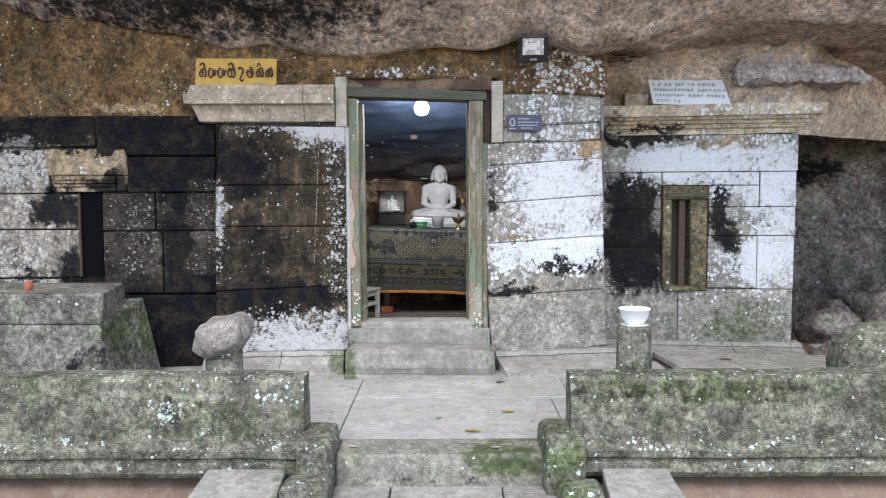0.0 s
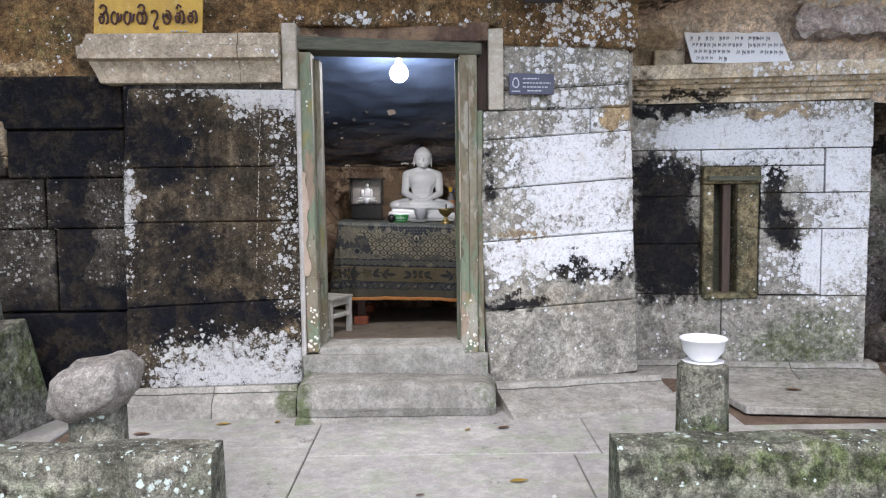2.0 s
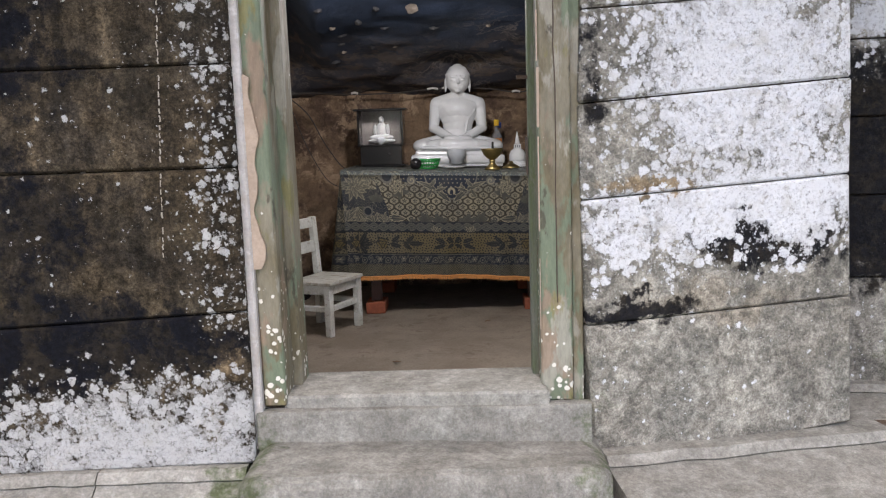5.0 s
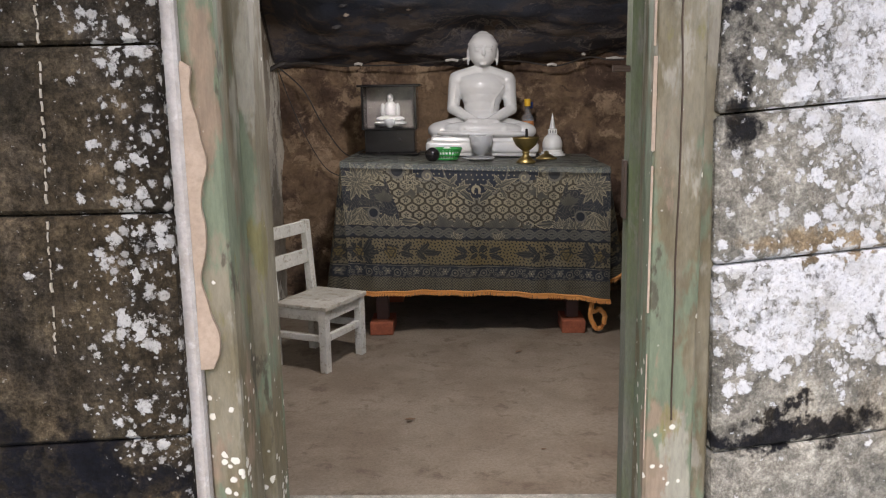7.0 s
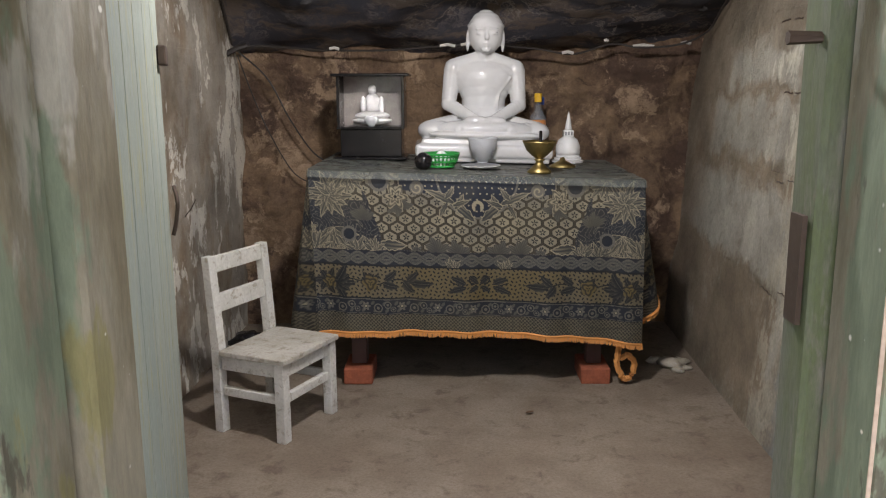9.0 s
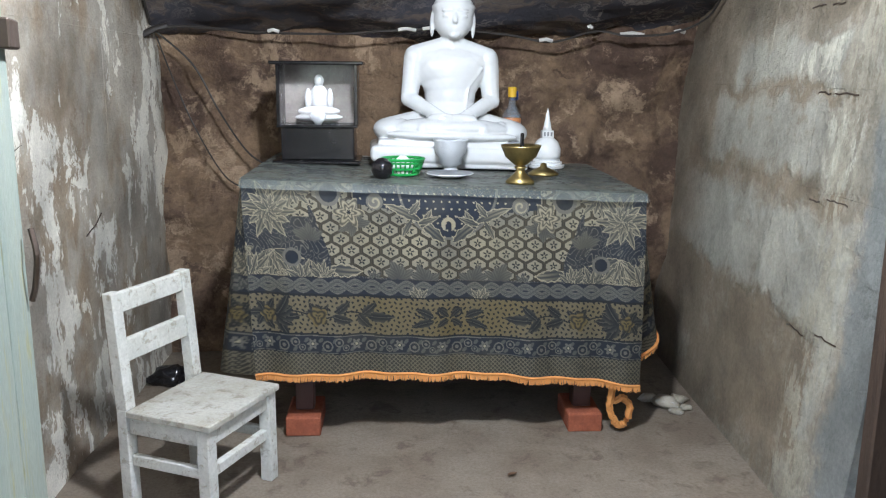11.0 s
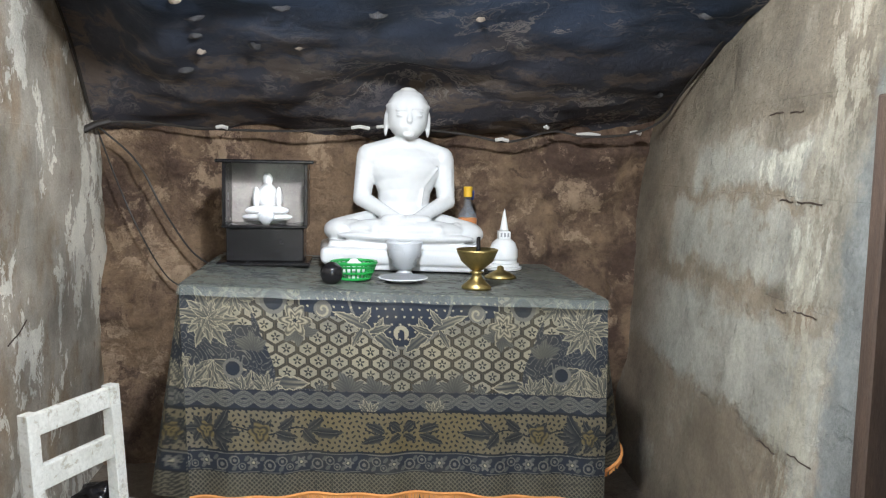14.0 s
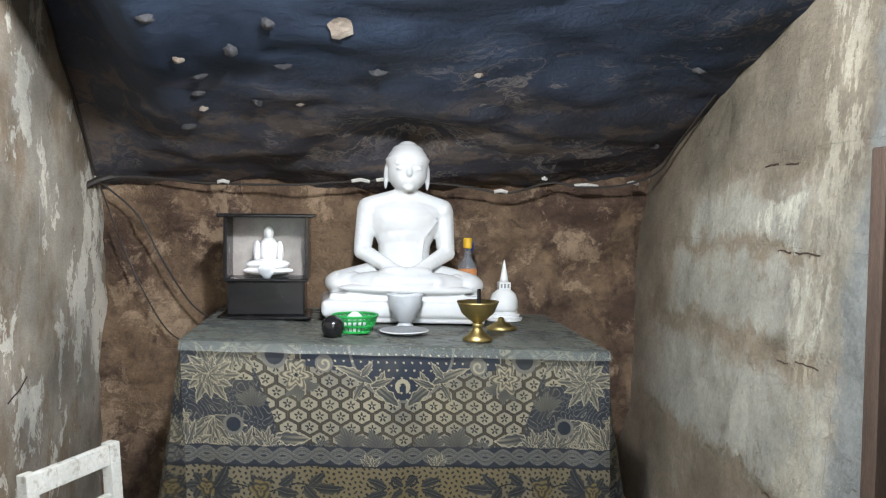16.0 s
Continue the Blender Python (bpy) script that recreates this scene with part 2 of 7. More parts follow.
M_WALL_FAR = stone("pale_stained_stone", (0.2, 0.175, 0.135), (0.3, 0.28, 0.235), 0.16, hue=(1.08, 0.95, 0.74), run=0.5, white=(0.5, 0.5, 0.47), patches=((-3.4, 1.7, 0.6, 0.26, 0.5), (-3.5, 1.0, 0.4, 0.3, 0.3)),
                   black=((-3.0, 1.36, 0.24, 0.16, 1.2), (-2.92, 0.95, 0.16, 0.2, 0.8), (-3.3, 0.88, 0.3, 0.07, 0.6), (-3.3, 1.88, 0.7, 0.06, 0.9)), each=0.1, spot=40, bump=0.014)
M_GREY = stone("grey_step_stone", (0.22, 0.21, 0.18), (0.33, 0.32, 0.28), 0.0, contrast=0.36, hue=(1.0, 0.99, 0.85), moss=((-0.75, 0.15, 0.14, 0.3, 0.8), (0.36, 0.35, 0.1, 0.3, 0.6), (2.6, 0.1, 0.8, 0.2, 0.5)), each=0.15, spot=40, bump=0.008)
M_CAPITAL = stone("warm_capital_stone", (0.33, 0.27, 0.19), (0.42, 0.36, 0.27), 0.06, contrast=0.5, hue=(1.1, 0.95, 0.72), patches=((-1.1, 2.2, 0.5, 0.06, 0.2),), each=0.1, spot=34, bump=0.008)
M_HOOD = stone("tan_stained_hood_stone", (0.24, 0.175, 0.105), (0.34, 0.27, 0.18), 0.08, contrast=0.8, hue=(1.12, 0.93, 0.66), black=((-2.55, 1.56, 0.16, 0.12, 0.8), (-2.8, 1.86, 0.45, 0.06, 1.0), (-2.8, 1.56, 0.3, 0.05, 0.5)), each=0.15, spot=30, bump=0.012)
M_SLAB = stone("mossy_slab_stone", (0.1, 0.1, 0.073), (0.178, 0.172, 0.136), 0.05,
               patches=((-1.52, 0.32, 0.1, 0.07, 0.6), (-0.92, 0.4, 0.1, 0.07, 0.5), (0, 0.165, 6, 0.02, 0.35), (0, 0.065, 6, 0.015, 0.3), (0, 0.51, 6, 0.015, 0.3)), black=((1.3, 0.42, 1.4, 0.05, 0.42), (-1.7, 0.33, 1.0, 0.1, 0.3), (0, 0.0, 0.6, 0.07, 0.55), (0, 0.1, 6, 0.02, 0.3)),
               moss=((1.4, 0.44, 0.9, 0.09, 0.75), (-1.2, 0.3, 0.7, 0.2, 0.5), (-0.5, -0.02, 0.2, 0.2, 0.5), (0.62, 0.1, 0.15, 0.2, 0.8), (-2.2, 0.55, 0.1, 0.25, 0.7)),
               white=(0.5, 0.58, 0.52), each=0.12, spot=34)
M_KERB = stone("mossy_kerb_stone", (0.165, 0.16, 0.13), (0.25, 0.24, 0.2), 0.03, contrast=0.6, moss=((0.35, 0.08, 0.35, 0.08, 0.9), (-0.4, -0.05, 0.3, 0.08, 0.4)), black=((0.0, -0.03, 0.5, 0.05, 0.4),), each=0.1, spot=34)
M_BLOCK = stone("old_block_stone", (0.115, 0.11, 0.092), (0.22, 0.21, 0.18), 0.06, white=(0.5, 0.5, 0.47), moss=((-2.2, 0.5, 0.2, 0.3, 0.8), (-2.8, 0.3, 0.6, 0.15, 0.3)), black=((-2.45, 0.35, 0.15, 0.1, 0.6),), each=0.1, spot=26)
M_PLASTER = stone("old_lime_plaster", (0.21, 0.125, 0.054), (0.11, 0.07, 0.033), 0.03, run=0.35, hue=(1.0, 0.85, 0.5),
                  patches=((-0.2, 2.42, 0.75, 0.04, 0.5), (0.95, 2.45, 0.5, 0.36, 0.5), (-2.2, 2.25, 0.3, 0.12, 0.2)),
                  moss=((-2.2, 2.35, 0.35, 0.25, 0.5), (-3.2, 2.6, 0.5, 0.35, 0.4), (-0.3, 2.55, 0.5, 0.06, 0.4)),
                  tan=((-3.2, 2.6, 0.6, 0.3, 0.35), (-2.5, 2.15, 0.4, 0.06, 0.7)), each=0.0, spot=30, bump=0.02)
M_TRIM = mottled("pale_plaster_trim", (0.42, 0.38, 0.31), (0.3, 0.27, 0.2), (0.5, 0.47, 0.42), 12, 0.85, 0.004)
M_CORNICE = stone("cornice_stone", (0.42, 0.33, 0.21), (0.55, 0.48, 0.37), 0.1, contrast=0.6, hue=(1.12, 0.95, 0.7), patches=((2.7, 2.2, 0.8, 0.2, 0.35),), black=((1.9, 2.05, 0.4, 0.03, 0.7), (1.5, 2.1, 0.15, 0.2, 0.4)), each=0.1, spot=30, bump=0.006)
# the two left black rows put the overhang's shaded side into the colour
M_ROCK = stone("cliff_rock", (0.64, 0.52, 0.42), (0.48, 0.36, 0.275), 0.02, hue=(1.18, 0.92, 0.68), contrast=0.9, run=0.3, patches=((2.4, 3.0, 1.6, 0.8, 0.16),),
               black=((-1.9, 2.8, 2.6, 0.26, 0.5), (-1.6, 3.3, 2.4, 0.5, 0.42), (1.7, 2.62, 0.5, 0.05, 0.5)), tan=((-1.8, 3.0, 1.8, 0.4, 0.4), (1.5, 2.65, 0.5, 0.08, 0.5)), cluster=0.7, each=0.0, spot=22, bump=0.04)
M_ROCK_T = stone("tan_rock", (0.72, 0.61, 0.49), (0.6, 0.47, 0.35), 0.12, patches=((3.0, 2.6, 0.7, 0.25, 0.4),), tan=((1.6, 2.35, 0.3, 0.25, 0.6),), each=0.0, spot=22, bump=0.03, contrast=0.7, hue=(1.15, 0.92, 0.68))
M_LEDGE = stone("pale_ledge_rock", (0.5, 0.45, 0.42), (0.36, 0.3, 0.27), 0.25, hue=(1.05, 0.95, 0.9), white=(0.66, 0.66, 0.65), contrast=0.7, each=0.0, spot=26, bump=0.02)
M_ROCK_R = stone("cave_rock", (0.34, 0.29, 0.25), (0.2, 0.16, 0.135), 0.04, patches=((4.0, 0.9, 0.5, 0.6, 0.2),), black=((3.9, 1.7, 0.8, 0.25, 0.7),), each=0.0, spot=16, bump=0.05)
M_FLOOR_OUT = stone("worn_floor_stone", (0.37, 0.36, 0.335), (0.28, 0.275, 0.258), 0.0, contrast=0.22, black=((0.55, 0.1, 0.6, 0.3, 0.12), (-0.7, 0.1, 0.1, 0.3, 0.2)), each=0.1, spot=50, bump=0.004)
M_SOIL = mottled("damp_soil", (0.1, 0.068, 0.045), (0.16, 0.115, 0.08), (0.06, 0.045, 0.035), 9, 0.95, 0.03)
wm = Mat("weathered_frame_wood")
wp = wm.vec("MULTIPLY", wm.pos, (2.2, 2.2, 0.8))
wc = wm.mix(wm.ramp(wm.noise(3.0, 6, 0.65, wp), 0.38, 0.62), (0.14, 0.12, 0.075), (0.225, 0.208, 0.165))
for wscale, woff, wlo, wtone in ((2.4, (5, 0, 3), 0.51, (0.15, 0.2, 0.145)), (2.2, (2, 4, 9), 0.58, (0.32, 0.31, 0.28)), (2.8, (1, 8, 0), 0.6, (0.27, 0.2, 0.155)), (2.6, (0, 3, 6), 0.59, (0.2, 0.185, 0.08)), (5.5, (7, 1, 2), 0.62, (0.07, 0.062, 0.045))):
    wc = wm.mix(wm.ramp(wm.noise(wscale, 6, 0.62, wm.vec("ADD", wp, woff)), wlo, wlo + 0.05, 0, 0.85), wc, wtone)
wc = wm.mix(1.0, wc, wm.ramp(wm.noise(16, 8, 0.75, wm.vec("MULTIPLY", wm.pos, (3, 3, 0.7))), 0.3, 0.7, 0.8, 1.18), "MULTIPLY")
wv2 = wm.cells(48)
wz = wm.t.nodes.new("ShaderNodeSeparateXYZ")
wm.t.links.new(wm.pos, wz.inputs[0])
flake = wm.math("ADD", wm.math("MULTIPLY", wm.noise(7, 5, 0.65), 1.0), wm.ramp(wz.outputs["Z"], 0.4, 1.3, 0.18, -0.08))
wfl = wm.ramp(wm.math("SUBTRACT", wm.math("SUBTRACT", wm.math("ADD", flake, wm.math("MULTIPLY", wm.vec("DOT_PRODUCT", wv2.outputs["Color"], (0.5, 0.5, 0)), 0.6)), 0.92), wm.math("MULTIPLY", wv2.outputs["Distance"], 0.5)), 0.0, 0.08)
wc = wm.mix(1.0, wc, (0.86, 0.84, 0.74), "MULTIPLY")
wc = wm.mix(wfl, wc, (0.6, 0.58, 0.5))
M_GROUND = mottled("pale_trodden_earth", (0.22, 0.158, 0.114), (0.145, 0.1, 0.07), (0.25, 0.21, 0.165), 4, 0.95, 0.02)
M_WOOD = wm.out(wc, 0.8, wm.math("ADD", wm.noise(14, 6, 0.7, wp), wm.math("MULTIPLY", wfl, 0.3)), 0.004, 0.5)
M_BAYFRAME = stone("mossy_window_stone", (0.17, 0.135, 0.075), (0.1, 0.085, 0.05), 0.1, each=0.2, spot=30, bump=0.006)
M_STOP = mottled("mossy_green_wood", (0.12, 0.125, 0.095), (0.085, 0.11, 0.045), (0.16, 0.15, 0.12), 3, 0.75, 0.003, (3, 3, 0.7))
M_LIME = mottled("white_lime_render", (0.5, 0.48, 0.455), (0.4, 0.37, 0.33), (0.56, 0.55, 0.53), 9, 0.9, 0.006)
M_CAPSTONE = stone("worn_cap_stone", (0.19, 0.175, 0.15), (0.32, 0.3, 0.265), 0.04, contrast=0.6, hue=(1.05, 0.95, 0.8), each=0.0, spot=34, bump=0.012)
M_LINTEL = mottled("green_black_wood", (0.055, 0.06, 0.04), (0.1, 0.1, 0.07), None, 9, 0.7, 0.003, (0.7, 6, 6))
M_LEAF = mottled("faded_green_door_paint", (0.27, 0.3, 0.26), (0.21, 0.255, 0.225), (0.29, 0.27, 0.12), 2.6, 0.6, 0.002, (3, 3, 0.6))
M_BROWN_DOOR = mottled("brown_wood", (0.075, 0.05, 0.036), (0.05, 0.034, 0.025), None, 8, 0.7, 0.003, (4, 4, 0.6))
M_PATCH = mottled("pink_cement_patch", (0.42, 0.33, 0.25), (0.36, 0.28, 0.21), None, 14, 0.9, 0.003)


def limewash(name, shift, dim, pale):
    im = Mat(name)
    at = im.vec("ADD", im.pos, shift)
    ip = im.vec("ADD", im.vec("MULTIPLY", at, (1, 1, 0.5)), im.vec("SCALE", im.noise(3, 4, 0.6, color=True), scale=0.25))
    c = lambda *v: tuple(x * dim for x in v)
    icol = im.mix(im.ramp(im.noise(3.5, 6, 0.65, at), 0.35, 0.65), c(0.2, 0.155, 0.108), c(0.27, 0.24, 0.195))
    icol = im.mix(im.ramp(im.noise(2.4, 6, 0.62, ip), 0.48, 0.55, 0, 0.6), icol, im.mix(im.noise(30, 5), c(0.33, 0.305, 0.262), c(0.25, 0.232, 0.2)))
    icol = im.mix(im.ramp(im.noise(4.2, 6, 0.68, im.vec("ADD", ip, (7, 3, 1))), pale, pale + 0.03, 0, 0.85), icol, c(0.52, 0.5, 0.44))
    icol = im.mix(im.ramp(im.noise(9, 6, 0.7, at), 0.6, 0.7, 0, 0.7), icol, c(0.13, 0.09, 0.06))
    icol = im.mix(1.0, icol, im.ramp(im.noise(2.0, 5, 0.6, at), 0.3, 0.7, 0.55, 1.3), "MULTIPLY")
    icol = im.mix(1.0, icol, im.ramp(im.noise(110, 6, 0.8), 0.3, 0.7, 0.84, 1.14), "MULTIPLY")
    return im.out(icol, 0.9, im.math("ADD", im.noise(7, 8, 0.7), im.math("MULTIPLY", im.noise(90, 4), 0.12)), 0.035, 0.7, Specular_IOR_Level=0.2)


M_IN_WALL = limewash("flaking_limewash", (0, 0, 0), 0.82, 0.6)
M_IN_LEFT = limewash("streaked_limewash", (3, 5, 2), 1.35, 0.53)
rw = Mat("limewashed_side_wall")
rp = rw.vec("ADD", rw.pos, rw.vec("SCALE", rw.vec("SUBTRACT", rw.noise(5, 7, 0.72, color=True), (0.5, 0.5, 0.5)), scale=0.3))
rs = rw.t.nodes.new("ShaderNodeSeparateXYZ")
rw.t.links.new(rp, rs.inputs[0])
ry, rz = rs.outputs["Y"], rs.outputs["Z"]
rc = rw.mix(rw.ramp(rw.noise(4, 6, 0.65), 0.35, 0.65), (0.24, 0.222, 0.178), (0.315, 0.295, 0.24))
rc = rw.mix(rw.ramp(rw.noise(9, 6, 0.7, rp), 0.53, 0.6, 0, 0.7), rc, (0.375, 0.352, 0.288))
def wall_patch(y0, y1, z0, z1, soft=0.05):
    """A ragged rectangle on the side wall."""
    dy = rw.math("SUBTRACT", rw.math("ABSOLUTE", rw.math("SUBTRACT", ry, (y0 + y1) / 2)), (y1 - y0) / 2)
    dz = rw.math("SUBTRACT", rw.math("ABSOLUTE", rw.math("SUBTRACT", rz, (z0 + z1) / 2)), (z1 - z0) / 2)
    return rw.ramp(rw.math("MAXIMUM", dy, dz), -soft, soft, 1.0, 0.0)


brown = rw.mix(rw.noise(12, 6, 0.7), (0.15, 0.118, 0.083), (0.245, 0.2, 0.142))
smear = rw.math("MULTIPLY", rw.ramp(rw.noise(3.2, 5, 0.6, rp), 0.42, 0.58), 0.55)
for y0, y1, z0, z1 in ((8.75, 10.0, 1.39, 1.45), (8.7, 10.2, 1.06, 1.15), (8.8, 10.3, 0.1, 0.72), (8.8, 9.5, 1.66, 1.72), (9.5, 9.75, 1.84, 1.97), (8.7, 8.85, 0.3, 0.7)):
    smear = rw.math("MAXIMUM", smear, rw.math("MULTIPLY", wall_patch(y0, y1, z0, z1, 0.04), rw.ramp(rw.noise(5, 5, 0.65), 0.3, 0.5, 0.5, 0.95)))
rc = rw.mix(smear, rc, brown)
panels = None
for y0, y1, z0, z1 in ((8.87, 9.72, 1.46, 1.585), (8.95, 9.92, 1.17, 1.38), (8.74, 10.15, 0.74, 1.03), (8.62, 8.72, 0.4, 1.05)):
    v = wall_patch(y0, y1, z0, z1, 0.025)
    panels = v if panels is None else rw.math("MAXIMUM", panels, v)
rc = rw.mix(rw.math("MULTIPLY", panels, rw.ramp(rw.noise(9, 7, 0.72), 0.36, 0.44, 0.2, 0.85)), rc, rw.mix(rw.noise(16, 6, 0.7), (0.27, 0.262, 0.225), (0.36, 0.345, 0.29)))
bright = rw.math("MAXIMUM", wall_patch(8.9, 9.16, 1.46, 1.58, 0.02), wall_patch(8.68, 8.93, 1.17, 1.37, 0.03))
rc = rw.mix(rw.math("MULTIPLY", bright, rw.ramp(rw.noise(15, 7, 0.7, rw.vec("MULTIPLY", rw.pos, (1, 1.6, 0.7))), 0.46, 0.52)), rc, (0.46, 0.44, 0.36))
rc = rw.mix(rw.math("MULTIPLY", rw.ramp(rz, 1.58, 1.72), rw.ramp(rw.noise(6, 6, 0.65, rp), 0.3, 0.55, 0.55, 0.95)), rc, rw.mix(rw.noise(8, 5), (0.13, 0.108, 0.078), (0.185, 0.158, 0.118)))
flaky = rw.ramp(rw.noise(13, 8, 0.72, rw.vec("MULTIPLY", rw.pos, (1, 1.6, 0.6))), 0.47, 0.52)
rc = rw.mix(rw.math("MULTIPLY", flaky, rw.ramp(rw.math("ABSOLUTE", rw.math("SUBTRACT", ry, 8.74)), 0.06, 0.15, 0.7, 0.0)), rc, (0.34, 0.315, 0.245))
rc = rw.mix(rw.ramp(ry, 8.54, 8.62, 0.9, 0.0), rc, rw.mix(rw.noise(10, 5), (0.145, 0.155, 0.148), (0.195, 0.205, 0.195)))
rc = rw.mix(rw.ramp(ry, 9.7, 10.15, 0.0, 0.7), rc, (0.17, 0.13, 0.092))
rc = rw.mix(1.0, rc, rw.ramp(rw.noise(2.4, 6, 0.65), 0.3, 0.7, 0.68, 1.25), "MULTIPLY")
rc = rw.mix(1.0, rc, rw.ramp(rw.noise(60, 7, 0.8), 0.3, 0.7, 0.84, 1.14), "MULTIPLY")
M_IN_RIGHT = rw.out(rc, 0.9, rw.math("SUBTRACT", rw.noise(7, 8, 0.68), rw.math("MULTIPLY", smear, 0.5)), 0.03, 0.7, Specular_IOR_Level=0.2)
bk = Mat("brown_cave_wall")
bw = bk.vec("ADD", bk.pos, bk.vec("SCALE", bk.noise(4, 5, 0.65, color=True), scale=0.3))
bc = bk.mix(bk.ramp(bk.noise(2.6, 7, 0.68, bw), 0.38, 0.62), (0.075, 0.048, 0.036), (0.2, 0.135, 0.085))
bc = bk.mix(bk.ramp(bk.noise(3.6, 6, 0.7, bk.vec("ADD", bw, (4, 0, 2))), 0.53, 0.62, 0, 0.8), bc, (0.34, 0.245, 0.165))
bc = bk.mix(bk.ramp(bk.noise(5.5, 6, 0.7, bk.vec("MULTIPLY", bw, (1, 1, 2.4))), 0.56, 0.7, 0, 0.75), bc, (0.045, 0.03, 0.024))
bc = bk.mix(1.0, bc, bk.ramp(bk.noise(30, 8, 0.75), 0.3, 0.7, 1.1, 1.6), "MULTIPLY")
M_BACK = bk.out(bc, 0.85, bk.math("ADD", bk.noise(6, 8, 0.7, bw), bk.math("MULTIPLY", bk.noise(45, 6, 0.75), 0.15)), 0.1, 0.8, Specular_IOR_Level=0.2)
M_FLOOR_IN = mottled("earth_cement_floor", (0.17, 0.135, 0.1), (0.23, 0.195, 0.15), (0.12, 0.088, 0.062), 3, 0.7, 0.003)
M_WHITE_WOOD = mottled("chipped_white_paint", (0.6, 0.6, 0.55), (0.5, 0.5, 0.45), (0.3, 0.27, 0.21), 10, 0.55, 0.002)
M_SEAT = mottled("worn_seat_paint", (0.46, 0.45, 0.4), (0.36, 0.34, 0.28), (0.22, 0.19, 0.14), 7, 0.6, 0.002)
M_TABLE_WOOD = plain("dark_red_wood", (0.06, 0.025, 0.018), 0.45)
M_BRICK = mottled("red_brick", (0.33, 0.1, 0.05), (0.25, 0.075, 0.04), None, 20, 0.9, 0.003)
M_MARBLE = plain("white_gloss_enamel", (0.6, 0.61, 0.61), 0.16, wear=0.03)
M_FIGURINE = plain("dim_white_plaster", (0.42, 0.42, 0.415), 0.45, wear=0.1)
M_CERAMIC = plain("white_ceramic", (0.75, 0.76, 0.75), 0.2, wear=0.05)
M_GREY_CUP = plain("frosted_grey_bowl", (0.5, 0.52, 0.54), 0.3, wear=0.05)
M_BRASS = plain("dull_brass", (0.42, 0.32, 0.13), 0.4, 1.0, 0.3)
M_BLACK = plain("black_lacquer", (0.012, 0.011, 0.012), 0.2)
M_BACKING = mottled("silver_card", (0.15, 0.13, 0.12), (0.26, 0.235, 0.215), None, 4, 0.3, 0.0005)
M_GLASS = glass("clear_glass")
M_BOTTLE = plain("clear_plastic", (0.3, 0.33, 0.36), 0.12, Alpha=0.16)
M_GREEN = plain("green_plastic", (0.02, 0.3, 0.06), 0.35)
M_ORANGE = plain("orange_drink", (0.8, 0.25, 0.01), 0.25)
M_YELLOW_CAP = plain("yellow_cap", (0.75, 0.45, 0.03), 0.4)
M_BLUE_CAP = plain("blue_cap", (0.02, 0.08, 0.45), 0.4)
M_FRINGE = plain("orange_fringe", (0.58, 0.25, 0.07), 0.85)
M_SIGN_Y = mottled("yellow_sign_paint", (0.5, 0.31, 0.05), (0.42, 0.26, 0.05), (0.45, 0.35, 0.14), 9, 0.6, 0.001)
M_SIGN_INK = plain("dark_brown_ink", (0.045, 0.012, 0.008), 0.6)
M_SIGN_W = plain("white_board", (0.72, 0.73, 0.72), 0.5, wear=0.1)
M_SIGN_B = plain("navy_plate", (0.02, 0.025, 0.06), 0.35)
M_PALE_INK = plain("pale_lettering", (0.5, 0.52, 0.58), 0.5)
M_GREY_INK = plain("faded_grey_ink", (0.25, 0.26, 0.27), 0.6)
M_CABLE = plain("dark_cable", (0.03, 0.025, 0.022), 0.5)
M_TAPE = plain("pale_tape", (0.55, 0.53, 0.5), 0.6)
M_IRON = plain("rusty_iron", (0.09, 0.065, 0.05), 0.55, 0.7)
M_LAMP_GREY = plain("lamp_reflector", (0.6, 0.6, 0.58), 0.25, 0.6)
M_BULB = glow("lit_bulb", (0.93, 0.97, 1.0), 60)
M_LEAF_Y = plain("dry_yellow_leaf", (0.42, 0.3, 0.06), 0.7)
M_LEAF_B = plain("dry_brown_leaf", (0.2, 0.12, 0.07), 0.8)
M_CHIP = mottled("bared_rock", (0.42, 0.36, 0.3), (0.33, 0.27, 0.22), None, 30, 0.9, 0.004)
M_CHIP_G = mottled("bared_grey_rock", (0.11, 0.11, 0.115), (0.07, 0.07, 0.08), None, 30, 0.9, 0.004)


# ---------------------------------------------------------------- mesh helpers
def part(name, bm, material, parent=None, label="", smooth=False):
    me = bpy.data.meshes.new(name)
    bmesh.ops.recalc_face_normals(bm, faces=bm.faces)
    for f in bm.faces:
        f.smooth = smooth
    bm.to_mesh(me)
    bm.free()
    me.materials.append(material)
    ob = new(name, me)
    if parent is not None:
        ob.parent = parent
    if label:
        ob["label"] = label
    return ob


def thing(name, label, category, at=(0, 0, 0), group="", rz=0, kind=""):
    ob = new(name)
    ob.matrix_world = pose(*at, 0, 0, rz)
    ob.empty_display_size = 0.05
    return tagged(ob, label, category, group, kind)


def box(bm, x0, x1, y0, y1, z0, z1, bevel=0.0, seg=1):
    return hexa(bm, [(x0, y0, z0), (x1, y0, z0), (x1, y1, z0), (x0, y1, z0), (x0, y0, z1), (x1, y0, z1), (x1, y1, z1), (x0, y1, z1)], bevel, seg)


